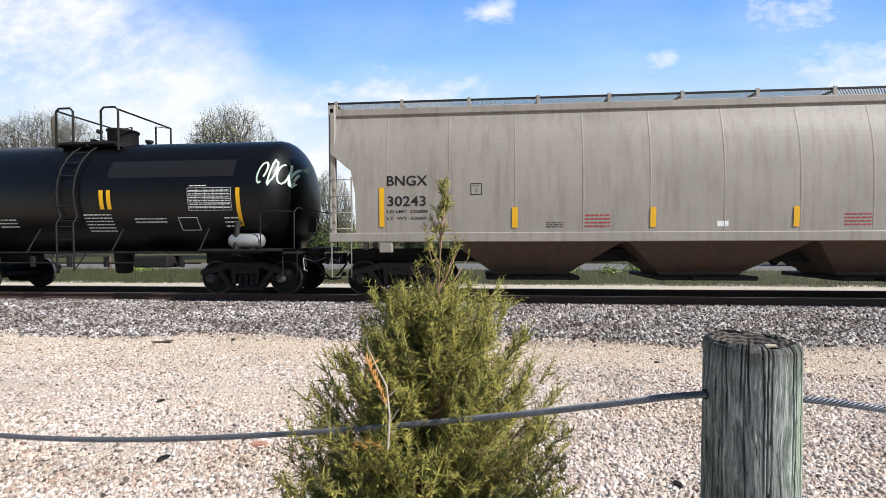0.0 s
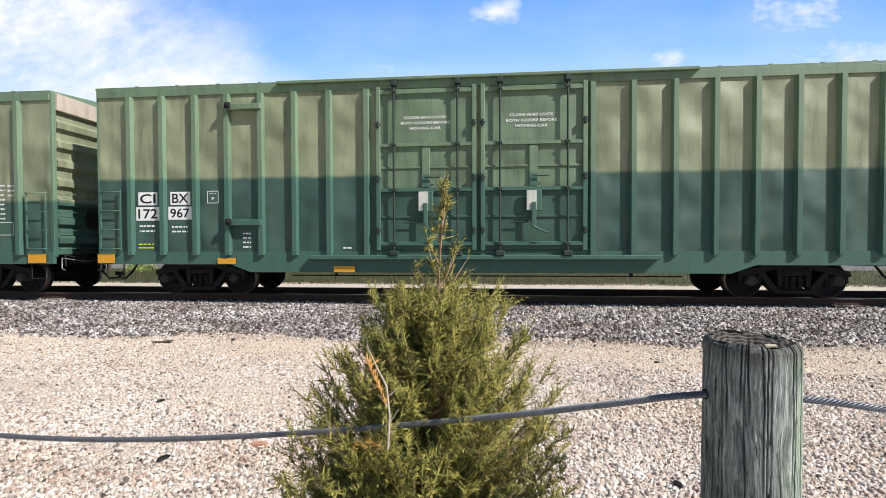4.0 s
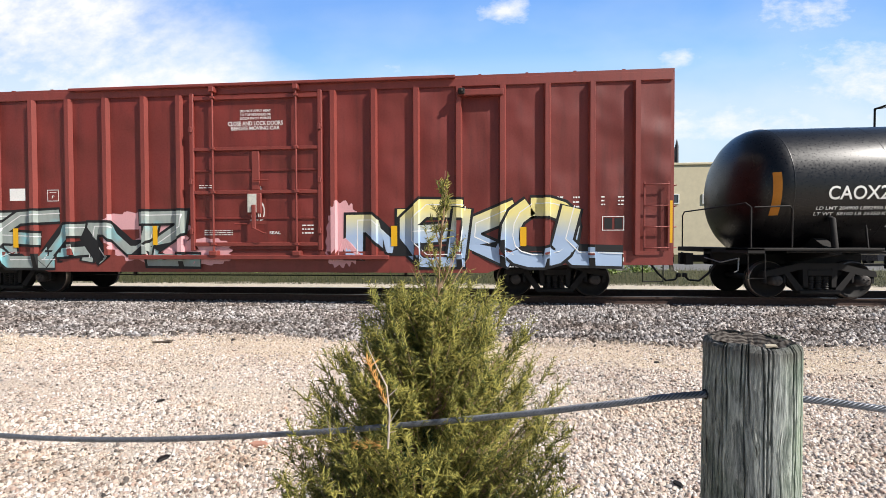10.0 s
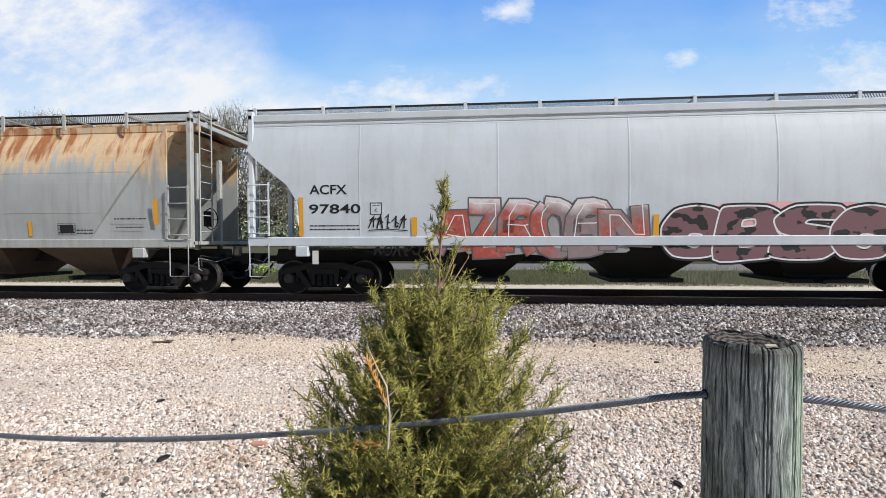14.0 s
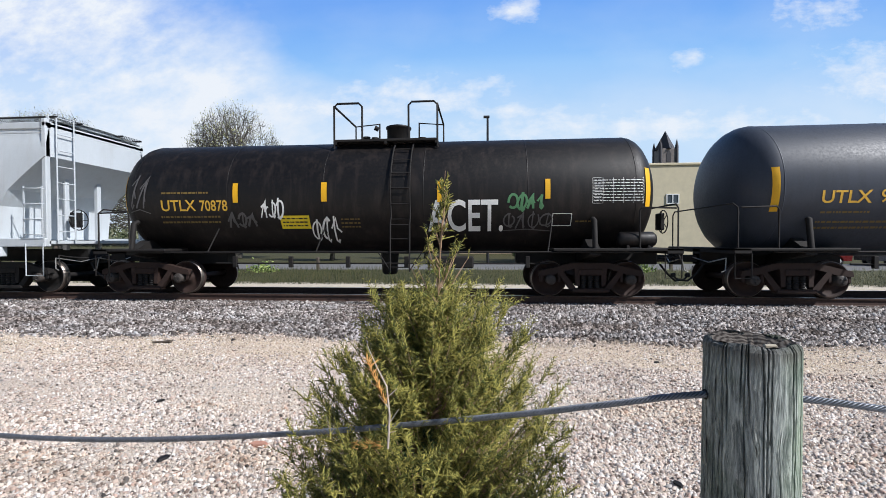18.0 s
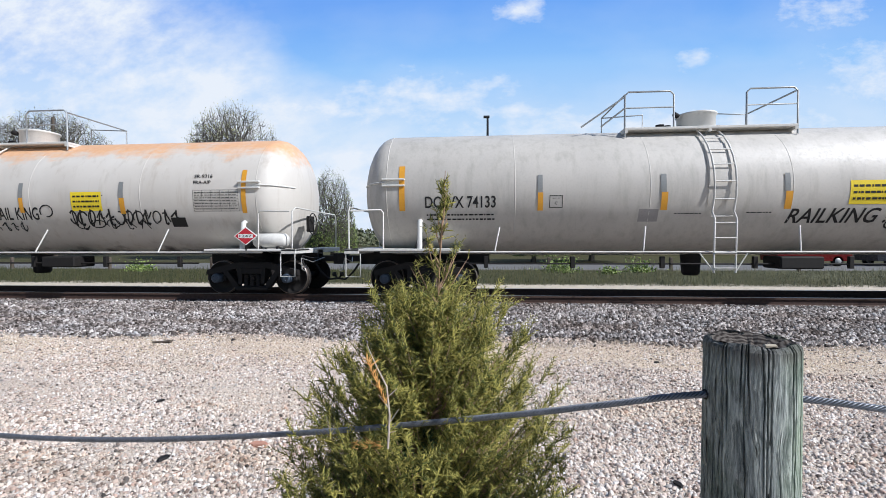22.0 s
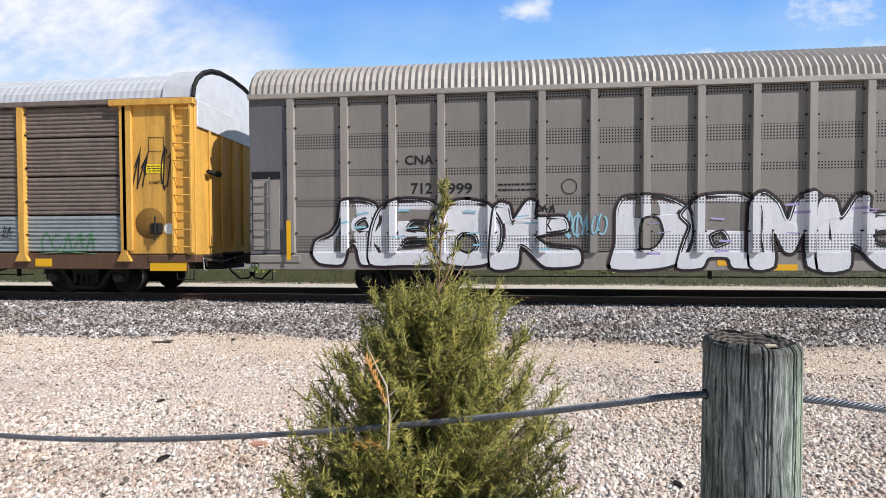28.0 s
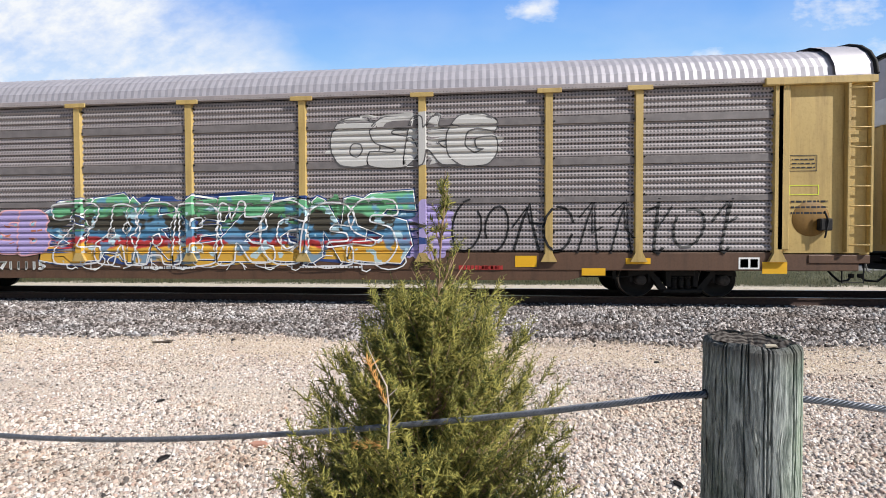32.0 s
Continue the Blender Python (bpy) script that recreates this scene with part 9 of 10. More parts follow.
sd.fit('712', -9.339, 2.489, 0.47, 0.245, BLACK)
sd.fit('999', -8.482, 2.477, 0.538, 0.244, BLACK)
sd.small_print(-7.227, 2.491, 0.832, 0.234, 2, BLACK)
sd.ring(-6.106, 2.488, 0.16, BLACK)
sd.lay("tag", scrawl(0.667, 0.203, 4, 151, 0.03), -6.721, 2.005, BLACK, 0.008, True)
sd.panel('2K18', -6.496, 1.652, 0.508, 0.335, WHITE, BLACK)
sd.stripe(-12.385, 0.892, 1.786, YELLOW, 0.103)
sd.lay("tag", scrawl(0.896, 0.555, 5, 152, 0.035), -5.758, 1.661, SKY_M, 0.008, True)
sd.bubble('REOK', -9.046, 1.477, 5.443, 1.459, CHROME_C, SOOT, 153, edge=0.045, halo=PLUM_D, spread=0.06, shine=SKY_M)
sd.bubble('DAMK', -2.318, 1.505, 5.473, 1.529, CHROME_C, SOOT, 154, edge=0.045, halo=PLUM_D, spread=0.06, shine=LILAC)
sd.bubble('BUMS', 4.532, 1.521, 4.938, 1.44, CHROME_C, SOOT, 155, edge=0.045, halo=PLUM_D, spread=0.06, shine=SKY_M)
sd.fit('WWW.', 8.30, 2.47, 0.72, 0.21, BLACK)
sd.lay("logo_shape", frame2(0.15, 0.20, 0.042), 9.09, 2.46, BLACK, 0.006)
sd.lay("logo_shape", frame2(0.16, 0.20, 0.045), 9.265, 2.46, BLACK, 0.006)
sd.fit('.CA', 9.53, 2.46, 0.33, 0.21, BLACK)
sd.lay("tag", scrawl(0.738, 0.573, 3, 156, 0.035), 0.69, 1.684, SKY_M, 0.008, True)
sd.lay("tag", scrawl(0.9, 0.774, 4, 157, 0.03), 7.729, 1.521, SKY_M, 0.008, True)
sd.lay('painted_patch', patch(0.53, 0.174, 2, 2), -6.182, 0.842, YELLOW, 0.004, True)
sd.lay('painted_patch', patch(0.501, 0.156, 2, 2), -2.792, 0.852, YELLOW, 0.004, True)
sd.lay('painted_patch', patch(0.478, 0.128, 2, 2), -1.685, 0.736, YELLOW, 0.004, True)
sd.lay('painted_patch', patch(0.332, 0.152, 2, 2), 0.521, 0.855, YELLOW, 0.004, True)
sd.lay('painted_patch', patch(0.492, 0.124, 2, 2), 2.779, 0.869, YELLOW, 0.004, True)
sd.lay('painted_patch', patch(0.473, 0.121, 2, 2), 4.996, 0.835, YELLOW, 0.004, True)
sd.lay('painted_patch', patch(0.521, 0.12, 2, 2), 6.112, 0.836, YELLOW, 0.004, True)
sd.lay('painted_patch', patch(0.544, 0.129, 2, 2), 8.41, 0.739, YELLOW, 0.004, True)
sd.lay('painted_patch', patch(0.501, 0.163, 2, 2), 9.391, 0.863, YELLOW, 0.004, True)
sd.stripe(12.285, 0.894, 1.949, YELLOW, 0.124)
sd.boxed('', 10.576, 1.676, 0.465, 0.347, WHITE)
sd.lay('painted_patch', patch(0.388, 0.257, 2, 2), 10.576, 1.683, BLACK, 0.004, True)
sd.lay("tag", scrawl(0.951, 0.285, 5, 158, 0.05), 11.723, 1.89, WHITE_PALE, 0.008, True)
sd.lay("tag", scrawl(0.727, 0.212, 4, 159, 0.03), 9.327, 1.922, WHITE_PALE, 0.008, True)
sd.lay("tag", scrawl(0.778, 0.21, 4, 160, 0.03), 10.473, 1.938, PINK, 0.008, True)
sd.boxed('', 9.675, 1.663, 0.289, 0.181, WHITE)
sd.small_print(10.574, 2.471, 0.581, 0.363, 4, BLACK)
sd.boxed('', 11.697, 1.543, 0.749, 0.143, YELLOW)
sd.lay('painted_patch', patch(0.787, 0.343, 2, 2), 11.74, 1.279, WHITE_PALE, 0.004, True)
sd.lay("tag", scrawl(0.41, 0.127, 4, 161, 0.015), 12.904, 1.518, WHITE, 0.008, True)
sd.lay("tag", scrawl(1.004, 0.848, 4, 162, 0.03), 8.453, 1.444, SMOKE, 0.008, True)
sd.lay("tag", scrawl(0.46, 0.581, 3, 163, 0.03), 9.454, 1.311, SKY_M, 0.008, True)
SAGE_RING = chalk("faded_sage_ring", (122, 142, 124), 0.5)
c, sd = autorack(336.76, "pale yellow autorack with coloured graffiti", -13.4, 13.4, [-11.57, -8.82, -7.03, -4.15, -1.35, 1.38, 4.13, 6.9, 8.79, 11.58],
                 ([PANEL_B, SEAM_B], YELP, YELP, ROOFB, SILL_B, DARKS), (-9.8, 9.9), PB, "bnsf")
sd.disc(-12.232, 4.077, 0.38, SAGE_RING), sd.disc(-12.232, 4.077, 0.27, ASH, 0.009), sd.lay("emblem", blob(0.30, 0.30, 9), -12.232, 4.077, WHITE, 0.012)
sd.fit('BNSF32842', -12.287, 2.309, 0.85, 0.156, BLACK)
sd.boxed('', -12.276, 1.656, 0.609, 0.203, LIME_M)
sd.small_print(-12.198, 3.401, 0.564, 0.117, 2, BLACK)
sd.small_print(-12.197, 3.017, 0.239, 0.216, 3, BLACK)
sd.lay("tag", scrawl(0.637, 0.336, 3, 171, 0.03), -12.311, 1.323, WHITE_PALE, 0.008, True)
sd.lay("tag", scrawl(2.397, 1.06, 6, 172, 0.03), -10.295, 1.551, BLACK, 0.008, True)
sd.lay("tag", scrawl(1.647, 0.652, 5, 173, 0.03), -7.999, 1.601, BLACK, 0.008, True)
sd.fit('ETTX 711115', -6.268, 0.754, 2.397, 0.173, WHITE)
sd.lay('painted_patch', patch(0.534, 0.199, 2, 2), -11.803, 0.749, YELLOW, 0.004, True)
sd.lay('painted_patch', patch(0.376, 0.103, 2, 2), -9.048, 0.631, YELLOW, 0.004, True)
sd.lay("paint_cloud", blob(1.905, 1.018, 174), -5.833, 1.528, LILAC, 0.0025, True)
sd.lay("tag", scrawl(1.464, 0.828, 4, 175, 0.06), -5.989, 1.496, SKY_M, 0.008, True)
sd.bubble("OSB", -6.0, 1.55, 1.9, 1.0, LILAC, PINK, 179, edge=0.04, over=1.2, shine=RUST_M)
sd.lay("paint_cloud", blob(1.462, 1.333, 185), 4.117, 1.56, LILAC, 0.0033, True)
sd.lay("paint_cloud", blob(9.503, 1.624, 177), -0.728, 1.553, DEEPBLUE, 0.0037, True)
sd.lay("paint_cloud", blob(9.337, 1.465, 178), -0.721, 1.549, RAINBOW, 0.0041, True)
sd.bubble('SAKEZONS', -0.609, 1.588, 8.754, 1.543, RAINBOW, WHITE, 180, edge=0.022, over=1.25, crisp=True, halo=DEEPBLUE, spread=0.05)
sd.bubble('ZRABKGES', -0.627, 1.506, 8.277, 1.43, AQUA, WHITE_PALE, 181, edge=0.018, over=1.1, open_lines=True, lift=0.03)
sd.lay("tag", scrawl(7.975, 0.699, 9, 182, 0.06), -0.472, 2.004, DULL_GREEN, 0.008, True)
sd.lay("tag", scrawl(8.695, 0.479, 12, 183, 0.022), -0.58, 0.853, WHITE, 0.008, True)
sd.lay("paint_cloud", blob(3.791, 1.178, 186), 3.889, 3.569, PALE_GREY, 0.0045, True)
sd.bubble('OSKG', 3.913, 3.561, 3.497, 1.108, PALE_GREY, SMOKE, 187, edge=0.03, over=1.25)
sd.lay("tag", scrawl(1.977, 1.317, 3, 188, 0.045), 5.775, 1.615, BLACK, 0.008, True)
sd.lay("tag", scrawl(4.095, 1.293, 6, 189, 0.045), 8.811, 1.603, BLACK, 0.008, True)
sd.small_print(5.421, 0.719, 0.971, 0.273, 1, RED_INK)
sd.small_print(5.634, 0.719, 0.447, 0.199, 1, RED_INK)
sd.lay('painted_patch', patch(0.501, 0.158, 2, 2), 7.859, 0.632, YELLOW, 0.004, True)
sd.lay('painted_patch', patch(0.516, 0.133, 2, 2), 8.791, 0.866, YELLOW, 0.004, True)
sd.lay('painted_patch', patch(0.491, 0.247, 2, 2), 11.555, 0.726, YELLOW, 0.004, True)
sd.lay('painted_patch', patch(0.465, 0.247, 2, 2), 6.41, 0.857, YELLOW, 0.004, True)
sd.boxed('', 12.088, 2.901, 0.539, 0.336, BLACK)
sd.small_print(12.088, 2.895, 0.451, 0.253, 3, BLACK)
sd.boxed('', 12.11, 2.346, 0.572, 0.206, LIME_M)
sd.small_print(12.208, 1.988, 0.714, 0.358, 3, BLACK)
sd.fit('711115', -5.697, 0.743, 1.172, 0.204, WHITE)
sd.panel('', 11.045, 0.82, 0.417, 0.249, WHITE, BLACK)
sd.lay('painted_patch', patch(0.158, 0.178, 2, 2), 10.95, 0.82, BLACK, 0.004, True)
sd.lay('painted_patch', patch(0.147, 0.178, 2, 2), 11.146, 0.82, BLACK, 0.004, True)
sd.small_print(-1.927, 0.703, 1.343, 0.157, 1, WHITE)
sd.small_print(2.005, 0.724, 1.454, 0.126, 1, WHITE)
c, sd = autorack(365.1, "yellow autorack at the end of the view", -13.4, 13.4, [-11.57, -8.82, -7.03, -4.15, -1.35, 1.38, 4.13, 6.9, 8.79, 11.58],
                 ([PANEL_B, SEAM_B], YELP, YELP, ROOFB, SILL_B, DARKS), (-9.8, 9.9), PB, "bnsf")

# ---- fence and juniper in front ----
k = Nodes("weathered_green_grey_post")
warp = k.n("ShaderNodeVectorMath", Vector=k.co.outputs["Object"])
warp.operation = "ADD"
bend_n = k.n("ShaderNodeTexNoise", Vector=k.n("ShaderNodeMapping", Vector=k.co.outputs["Object"], Scale=(9.0, 9.0, 4.0)).outputs[0], Scale=1.0, Detail=2.0)
warp_s = k.n("ShaderNodeVectorMath", Vector=bend_n.outputs["Color"])
warp_s.operation = "SCALE"
warp_s.inputs["Scale"].default_value = 0.05
k.put(warp.inputs[1], warp_s.outputs[0])


def grained(scale, squash, detail, rough, shift=(0, 0, 0)):
    """Noise drawn out along the post, wavering round knots."""
    mp = k.n("ShaderNodeMapping", Vector=warp.outputs[0], Scale=(scale, scale, scale * squash), Location=shift)
    return k.n("ShaderNodeTexNoise", Vector=mp.outputs[0], Scale=1.0, Detail=detail, Roughness=rough).outputs[0]


grain, fineg, crack = grained(110, 0.07, 6, 0.7), grained(330, 0.05, 4, 0.7), grained(64, 0.03, 4, 0.5, (5, 2, 1))
broad = k.noise(14, (1, 1, 0.45), 6, 0.6)
c = k.mix(k.ramp(grain, 0.38, 0.62), hexa((92, 98, 98)), hexa((170, 176, 172)))
# green algae towards the right, its paleness also painting the sunlit side
alg_lit = k.math("ADD", k.math("MULTIPLY", k.xyz()[0], 5.5), k.math("MULTIPLY", broad, 1.0))
c = k.mix(k.ramp(alg_lit, 0.45, 0.95, 0, 0.6), c, k.mix(k.ramp(grain, 0.38, 0.62), hexa((112, 136, 104)), hexa((188, 204, 174))))
c = k.mix(k.ramp(k.noise(11, (1, 1, 0.6), 5, 0.6, shift=(1, 2, 0)), 0.52, 0.64, 0, 0.5), c, hexa((64, 82, 68)))
c = k.mix(k.ramp(fineg, 0.52, 0.64, 0, 0.6), c, hexa((56, 60, 58)))
c = k.mix(k.ramp(fineg, 0.44, 0.34, 0, 0.5), c, hexa((200, 202, 194)))
# crack lines darkened: the shade inside drying cracks is painted here
c = k.mix(k.ramp(crack, 0.335, 0.31, 0, 0.9), c, hexa((26, 24, 23)))
c = k.mix(k.ramp(k.math("ADD", k.xyz()[2], k.math("MULTIPLY", broad, 0.07)), 1.070, 1.105, 0, 0.7), c, hexa((78, 74, 70)))
k.bump(k.math("ADD", k.math("ADD", grain, k.math("MULTIPLY", fineg, 0.4)), k.math("MULTIPLY", k.ramp(crack, 0.33, 0.40), 1.4)), 0.9, 0.005)
POST_MAT = k.done(c, 0.9, 0, 0.2)
k = Nodes("sawn_post_top")
rings = k.n("ShaderNodeTexWave", Vector=k.co.outputs["Object"], Scale=26.0, Distortion=4.0, Detail=4.0)
rings.wave_type = "RINGS"
rings.rings_direction = "Z"
POST_TOP = k.done(k.mix(rings.outputs[1], hexa((104, 98, 92)), hexa((52, 47, 44))), 0.95, 0, 0.1)
PALE = plain("pale_splinter", (190, 178, 156), 0.8)


def fence_post(x, y, top, n=120, rows=24):
    ob = thing("fence_post", "weathered round wooden post with green algae and drying cracks", "fence post", "cable fence posts", pose(x, y, 0))
    rnd = random.Random(4)
    r0 = 0.0925
    cracks = [(rnd.randint(0, n - 1), rnd.uniform(0.2, 1.3), rnd.choice((0.0, 0.0, rnd.uniform(0.05, 0.6))), rnd.uniform(0.006, 0.014)) for _ in range(52)]
    g = Geo()
    z0 = GZ - 0.05
    for j in range(rows + 1):
        t = j / rows
        z = z0 + (top - z0) * (1 - (1 - t) ** 1.6)
        depth_top = (top - z) / 0.6
        for i in range(n):
            a = 2 * math.pi * i / n
            r = r0 * (0.985 + 0.015 * math.cos(3 * a + z)) - 0.004 * (z - top)
            r += 0.0016 * noise.noise((12 * math.cos(a), 12 * math.sin(a), 2 * z))
            for ci, ext, st, d in cracks:
                off = (i - ci - round(1.6 * math.sin(7 * z + ci) + 0.8 * math.sin(23 * z + 2 * ci))) % n
                if off in (0, 1) and st - 0.05 < depth_top < ext + st:
                    r -= d * (1 if off == 0 else 0.35) * min(1.0, (ext + st - depth_top) * 5)
            r -= 0.010 * max(0.0, 1 - (top - z) / 0.014) ** 2 + (0.002 * math.sin(17 * a) if j == rows else 0)
            g.v.append((r * math.cos(a), r * math.sin(a), z + (0.003 * math.sin(5 * a) if j >= rows - 1 else 0)))
    for j in range(rows):
        for i in range(n):
            g.f.append([j * n + i, j * n + (i + 1) % n, (j + 1) * n + (i + 1) % n, (j + 1) * n + i])
            g.s.append(False)
            g.m.append(0)
    part("shaft", g, POST_MAT, ob)
    g = Geo()
    v = [(0, 0, top - 0.016)]
    for ring, (rr, zz) in enumerate(((0.035, -0.018), (0.065, -0.006), (0.0815, -0.001))):
        v += [(rr * math.cos(2 * math.pi * i / 40) * (1 + 0.05 * rnd.uniform(-1, 1)), rr * math.sin(2 * math.pi * i / 40), top + zz + 0.003 * rnd.uniform(-1, 1)) for i in range(40)]
    f = [[0, 1 + i, 1 + (i + 1) % 40] for i in range(40)]
    for ring in (0, 1):
        f += [[1 + ring * 40 + i, 41 + ring * 40 + i, 41 + ring * 40 + (i + 1) % 40, 1 + ring * 40 + (i + 1) % 40] for i in range(40)]
    g.add(v, f)
    part("sawn_top", g, POST_TOP, ob)
    g = Geo()
    g.box(0.012, 0.04, -0.032, -0.022, top - 0.016, top - 0.006, 0.003)
    part("splinter", g, PALE, ob)
    g = Geo()
    g.lathe([(-0.0965, 0.011), (-0.0945, 0.012), (-0.09, 0.0)], "x", (0, 0, 0.954), 12)
    part("cable_hole", g, GRIME, ob)
    return ob


fence_post(0.609, 1.0, 1.083, 440, 60)
fence_post(-3.1, 1.36, 1.0)
fence_post(3.6, 0.72, 1.05)

CABLE_MAT = plain("galvanised_wire_rope", (126, 130, 138), 0.4, 0.6, 0.25, 60, 0.2)
way = [Vector(p) for p in ((-3.1, 1.36, 0.80), (-2.6, 1.31, 0.745), (-2.0, 1.25, 0.708), (-1.5, 1.2, 0.694), (-1.0, 1.165, 0.716), (-0.446, 1.12, 0.783 - 0.004), (0.075, 1.06, 0.867), (0.30, 1.03, 0.912), (0.515, 1.0, 0.954),
                               (0.72, 0.99, 0.952), (0.90, 0.975, 0.938), (1.4, 0.93, 0.905), (2.0, 0.87, 0.885), (2.8, 0.79, 0.905), (3.6, 0.72, 0.95))]
fine_way = []
for i in range(len(way) - 1):
    p0, p1, p2, p3 = way[max(i - 1, 0)], way[i], way[i + 1], way[min(i + 2, len(way) - 1)]
    steps = max(3, int((p2 - p1).length / 0.006))
    for j in range(steps):
        t = j / steps
        fine_way.append(0.5 * ((2 * p1) + (p2 - p0) * t + (2 * p0 - 5 * p1 + 4 * p2 - p3) * t * t + (3 * p1 - p0 - 3 * p2 + p3) * t * t * t))
rope = thing("fence_cable", "grey twisted wire rope strung between wooden posts", "cable")
dist = 0.0
frames_ = []
for i, p in enumerate(fine_way):
    d = (fine_way[min(i + 1, len(fine_way) - 1)] - fine_way[max(i - 1, 0)]).normalized()
    side = d.cross(Vector((0, 0, 1))).normalized()
    if i:
        dist += (p - fine_way[i - 1]).length
    frames_.append((p, side, side.cross(d), dist))
# core coloured near black, painting the shade between the strands
g = Geo()
g.tube([tuple(p) for p, _, _, _ in frames_[::4]], 0.0042, 6)
part("core", g, GRIME, rope)
for s in range(6):
    g = Geo()
    g.tube([tuple(p + 0.0058 * (math.cos(6.283 * (u / 0.060 + s / 6)) * a + math.sin(6.283 * (u / 0.060 + s / 6)) * b)) for p, a, b, u in frames_], 0.0024, 5, False)
    part("strand", g, CABLE_MAT, rope)

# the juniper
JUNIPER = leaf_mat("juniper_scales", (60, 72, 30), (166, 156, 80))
# darker copy of the scales: shade inside the crown put into the colour
JUNIPER_SHADE = leaf_mat("juniper_inner_shade", (28, 48, 32), (76, 92, 50))
STEM = plain("juniper_stem", (150, 122, 96), 0.8, 0, 0.2, 40)
DEAD = leaf_mat("dead_twig", (196, 138, 72), (222, 168, 100))
rj = np.random.RandomState(21)
TREE_Y = 1.35


def stem_at(z):
    return np.stack([np.interp(z, [-0.4, 0.47, 0.99, 1.525], [-0.20, -0.185, -0.14, -0.105]), TREE_Y + 0 * z, z], -1)


def spread(z):
    return np.interp(z, [-0.36, -0.1, 0.3, 0.48, 0.6, 0.70, 0.81, 0.90, 0.99, 1.063, 1.145, 1.20, 1.28, 1.353, 1.42, 1.53],
                     [0.34, 0.45, 0.47, 0.45, 0.43, 0.415, 0.385, 0.34, 0.29, 0.245, 0.19, 0.14, 0.085, 0.045, 0.026, 0.008])


nb = 900
tipz = np.concatenate([-0.25 + 1.40 * rj.uniform(0, 1, nb - 34) ** 0.88, rj.uniform(1.14, 1.5, 34)])
az = rj.uniform(0, 6.283, nb)
rad = spread(tipz) * np.where(rj.uniform(0, 1, nb) < 0.6, rj.uniform(0.72, 1.14, nb), rj.uniform(0.3, 0.85, nb))
tips = stem_at(tipz) + np.stack([np.cos(az) * rad, np.sin(az) * rad, 0 * az], 1)
foot = stem_at(np.maximum(tipz - 0.06 - 0.85 * rad, -0.34))
bend = foot + (tips - foot) * 0.55 + np.stack([0 * az, 0 * az, -0.18 * rad], 1)
jun = thing("juniper", "young juniper with olive-green scaly sprays and a bare dead twig", "shrub", at=pose(0, 0, 0))
g = Geo()
zz = [-0.38, 0.0, 0.4, 0.8, 1.1, 1.3, 1.45, 1.53]
g.tube([tuple(stem_at(np.array(z))) for z in zz], [0.02, 0.017, 0.013, 0.0085, 0.0042, 0.0026, 0.0016, 0.0009], 7)
part("trunk", g, STEM, jun)
v1, f1 = cones(foot, bend, 0.0045)
v2, f2 = cones(foot + (bend - foot) * 0.8, tips, 0.0032)
part("branch_wood", array_mesh("branch_wood", np.concatenate([v1, v2]), np.concatenate([f1, f2 + len(v1)]), STEM), STEM, jun)


def sprays(which, per, twigs, mat, name, thick):
    P, Q, R_ = [], [], []
    for b in which:
        ax = (tips[b] - bend[b])
        ln = np.linalg.norm(tips[b] - foot[b]) + 1e-6
        ax = ax / (np.linalg.norm(ax) + 1e-9)
        m = max(4, int(per * (0.5 + ln * 2.2) * (0.2 if tipz[b] > 1.2 else 0.75 if tipz[b] > 0.95 else 1.0)))
        t = rj.uniform(0.30, 1.0, m)
        base = np.where(t[:, None] < 0.55, foot[b] + (bend[b] - foot[b]) * (t[:, None] / 0.55), bend[b] + (tips[b] - bend[b]) * ((t[:, None] - 0.55) / 0.45))
        dirs = ax + rj.normal(size=(m, 3)) * 0.55 + np.array([0, 0, 0.3])
        dirs /= np.linalg.norm(dirs, axis=1, keepdims=True)
        sl = rj.uniform(0.02, 0.08, m) * (0.6 if ln < 0.15 else 1.0)
        P.append(base), Q.append(base + dirs * sl[:, None]), R_.append(np.full(m, thick))
        for s in range(m):
            u = np.linspace(0.15, 1.0, twigs)[:, None]
            st = base[s] + dirs[s] * sl[s] * u
            sd_ = np.cross(dirs[s], rj.normal(size=3))
            sd_ /= np.linalg.norm(sd_) + 1e-9
            alt = np.where(np.arange(twigs) % 2 == 0, 1.0, -1.0)[:, None]
            dd = dirs[s] * 0.75 + alt * sd_ * 0.8 + rj.normal(size=(twigs, 3)) * 0.2
            dd /= np.linalg.norm(dd, axis=1, keepdims=True)
            P.append(st), Q.append(st + dd * (rj.uniform(0.010, 0.026, twigs)[:, None] * (1.25 - 0.5 * u))), R_.append(np.full(twigs, thick * 0.85))
    v, f = cones(np.concatenate(P), np.concatenate(Q), np.concatenate(R_))
    ob = part(name, array_mesh(name, v, f, mat), mat, jun)
    ob["kind"] = "stuff"


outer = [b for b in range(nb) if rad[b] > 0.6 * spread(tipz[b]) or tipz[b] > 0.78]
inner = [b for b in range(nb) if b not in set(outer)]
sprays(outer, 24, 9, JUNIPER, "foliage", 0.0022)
sprays(inner, 26, 9, JUNIPER_SHADE, "inner_foliage", 0.0024)
TO_EYE = Matrix.Translation(EYE * 0.2) @ Matrix.Scale(0.8, 4)      # dead twig pulled along the camera's sight lines, to show before the green
g = Geo()
p0 = Vector((-0.265, 1.16, 0.79))
g.tube([tuple(p0), (-0.262, 1.17, 0.88), (-0.27, 1.17, 0.96), (-0.30, 1.18, 1.01), (-0.33, 1.19, 1.07)], [0.0034, 0.003, 0.0026, 0.002, 0.001], 6)
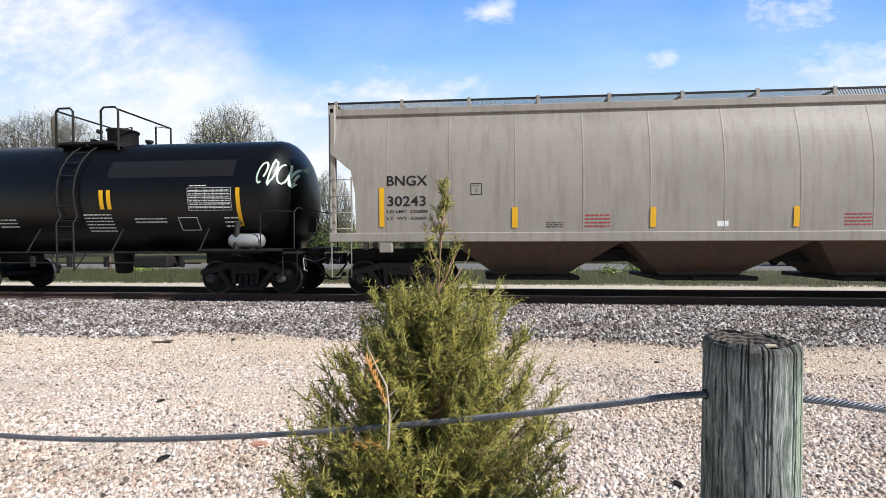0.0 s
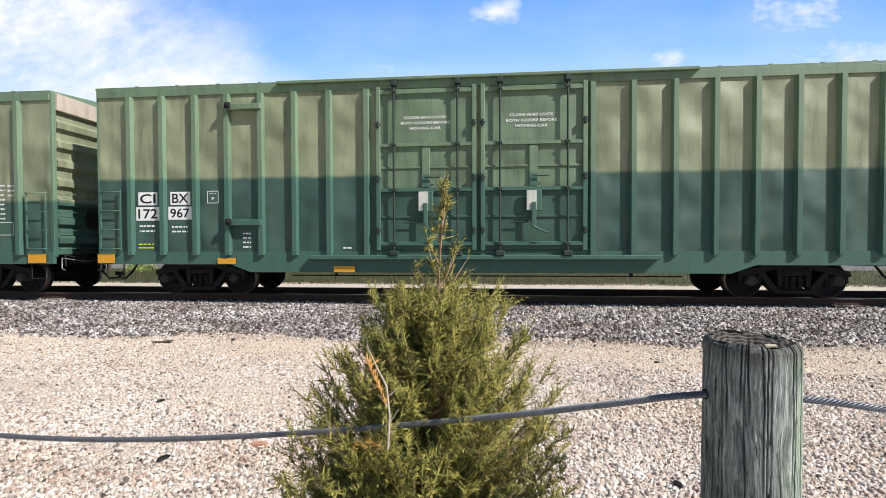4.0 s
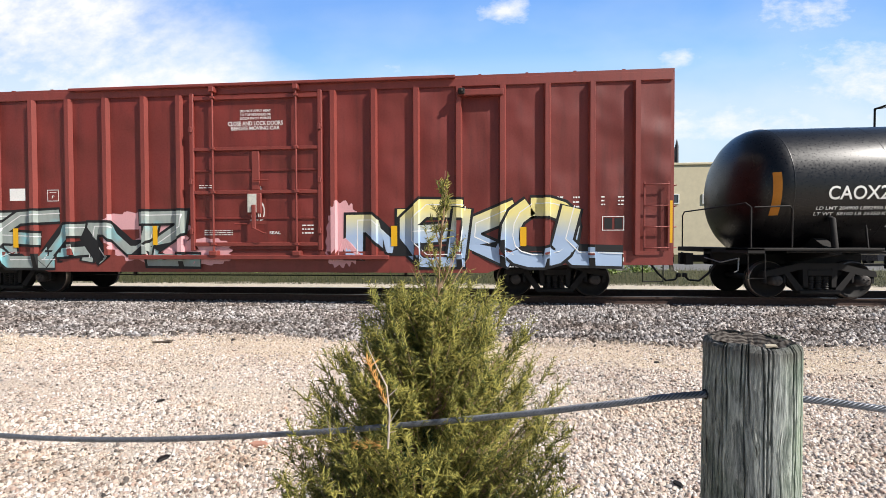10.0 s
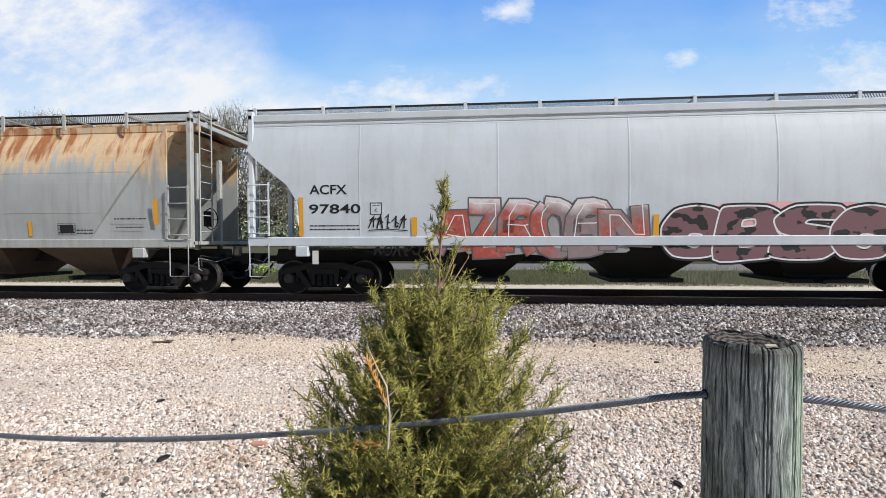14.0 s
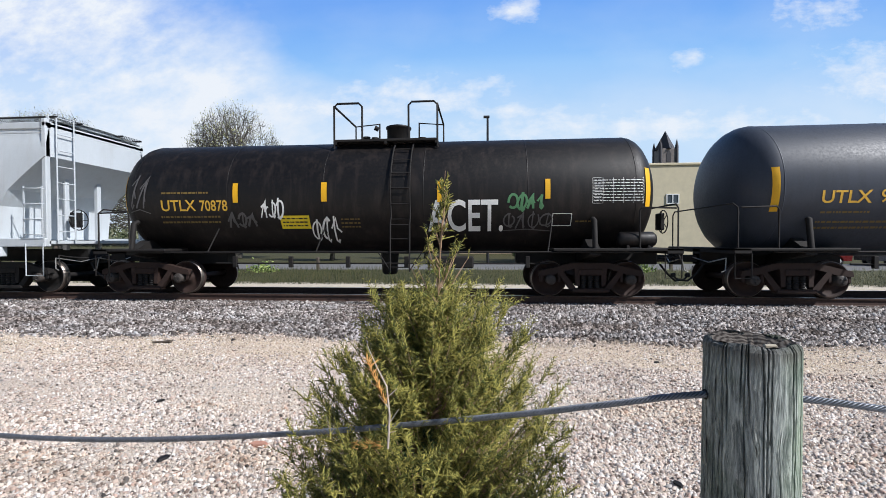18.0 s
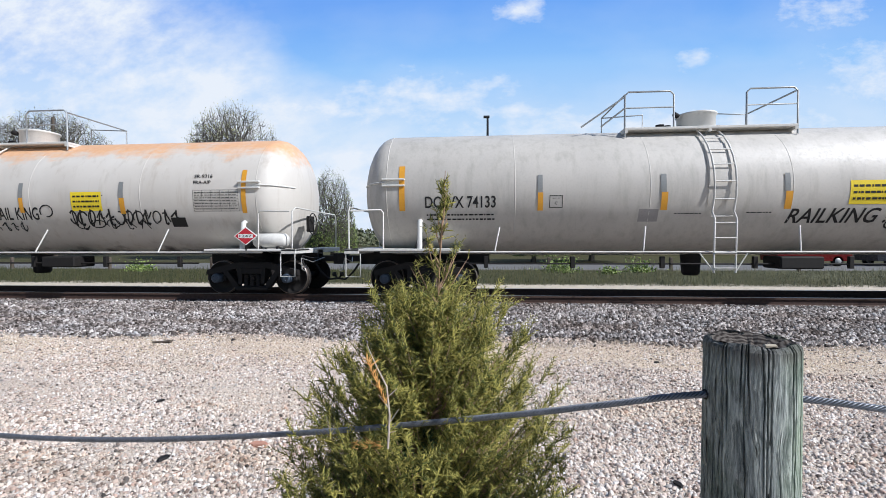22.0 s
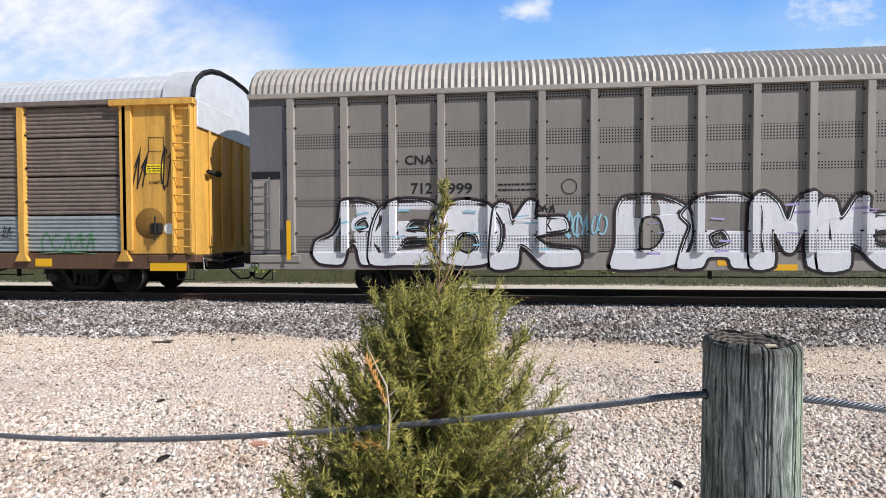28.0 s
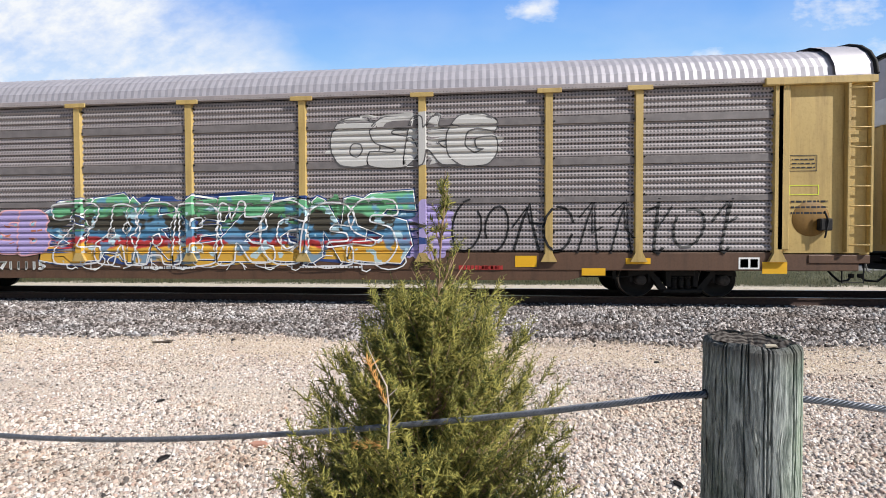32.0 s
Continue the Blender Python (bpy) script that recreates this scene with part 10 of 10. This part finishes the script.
for q, e in (((-0.262, 1.17, 0.86), (-0.235, 1.16, 0.90)), ((-0.265, 1.17, 0.90), (-0.29, 1.16, 0.94)), ((-0.263, 1.17, 0.83), (-0.24, 1.15, 0.845)), ((-0.268, 1.17, 0.93), (-0.24, 1.17, 0.955))):
    g.tube([q, e], [0.002, 0.0008], 5)
part("bare_twig", g, plain("bare_twig_bark", (190, 176, 164), 0.8), jun, "pale leafless twig", TO_EYE @ pose(0.015, -0.02, -0.06))
D0, D1 = [], []
for i in range(60):
    t = rj.uniform(0, 1)
    q = np.array([-0.27 - 0.06 * t, 1.17 + 0.02 * t, 0.915 + 0.12 * t])
    D0.append(q), D1.append(q + np.array([rj.normal() * 0.012, rj.normal() * 0.01, 0.016 + rj.uniform(0, 0.014)]))
for i in range(24):
    q = np.array([-0.30 + rj.uniform(-0.05, 0.03), 1.15, 0.81 + rj.normal() * 0.006])
    D0.append(q), D1.append(q + np.array([-0.02, rj.normal() * 0.01, rj.normal() * 0.012]))
vd, fd = cones(np.array(D0), np.array(D1), 0.0017)
part("dead_foliage", array_mesh("dead_foliage", vd, fd, DEAD), DEAD, jun, "dry orange-brown foliage", TO_EYE @ pose(0.015, -0.03, -0.06))

# odds and ends on the ground
ob = thing("old_bolt_stick", "dark weathered stick lying on the gravel", "stick", at=pose(-5.2, 6.49, GZ))
g = Geo()
g.tube([(-0.16, 0, 0.02), (0.0, 0.01, 0.025), (0.17, 0.0, 0.035)], [0.012, 0.016, 0.03], 7)
part("shaft", g, POLE_WOOD, ob)
for i, (x, y, s) in enumerate(((-1.78, 3.26, 0.075), (1.89, 5.24, 0.05), (2.4, 5.9, 0.05), (-3.3, 4.1, 0.045), (-2.4, 3.0, 0.05), (1.35, 2.95, 0.04))):
    r = random.Random(i)
    ob = thing("flat_stone", "reddish flat stone lying on the sand" if i == 0 else "dark flat stone lying on the sand", "stone", "loose stones", pose(x, y, GZ + 0.01, 0, 0, 20 * i))
    g = Geo()
    ring = [(s * r.uniform(0.8, 1.2) * math.cos(a), s * 0.6 * r.uniform(0.8, 1.2) * math.sin(a)) for a in [6.283 * q / 9 for q in range(9)]]
    g.add([(a, b, 0) for a, b in ring] + [(a * 0.85, b * 0.85, s * 0.3) for a, b in ring], [list(range(9))[::-1], list(range(9, 18))] + [[q, (q + 1) % 9, 9 + (q + 1) % 9, 9 + q] for q in range(9)])
    part("stone", g, plain("red_sandstone", (190, 140, 118), 0.9) if i == 0 else STEEL, ob)


# ---- what moves ----
# how far the train has rolled to the left, every half second
ROLLED = [
    0.00, 5.49, 10.88, 16.26, 21.65, 27.21, 32.40, 37.93, 43.33, 48.70, 54.04, 59.36, 64.76,
    70.17, 75.53, 80.64, 86.30, 91.69, 97.09, 102.48, 107.46, 113.03, 118.60, 123.99, 129.38, 134.36,
    139.99, 145.34, 150.77, 156.25, 161.61, 166.96, 172.32, 177.68, 183.16, 188.64, 194.13, 199.52, 204.75,
    209.75, 215.48, 220.90, 226.06, 231.12, 236.33, 241.97, 247.27, 252.60, 257.49, 262.89, 268.59, 274.22,
    279.62, 284.94, 290.20, 295.39, 300.69, 305.93, 310.79, 316.02, 321.61, 326.91, 332.09, 336.94, 342.13,
]


def rolled(t):
    return float(np.interp(t, [0.5 * i for i in range(len(ROLLED))], ROLLED))


def motions():
    for ob in [o for o in scene.objects if o.get("group") == CAR_GROUP]:
        home = ob.matrix_basis.translation.copy()
        walk(ob, [(0.5 * i, pose(home.x - s, home.y, home.z)) for i, s in enumerate(ROLLED)])
    walk(clouds, [(0.0, pose(-72, 1500, 0)), (32.0, pose(72, 1500, 0))])
    for wheel, u in ROLLERS:
        home = wheel.matrix_basis.translation.copy()
        times = [i / 30 for i in range(961) if -15 < u - rolled(i / 30) < 14]
        if not times:
            continue
        turns = [(t, -math.degrees(rolled(t) / WHEEL_R)) for t in times]
        if times[0] > 0:
            turns.insert(0, (0.0, turns[0][1]))
        if times[-1] < 32:
            turns.append((32.0, turns[-1][1]))
        walk(wheel, [(t, pose(home.x, home.y, home.z, 0, a % 360, 0)) for t, a in turns])


motions()
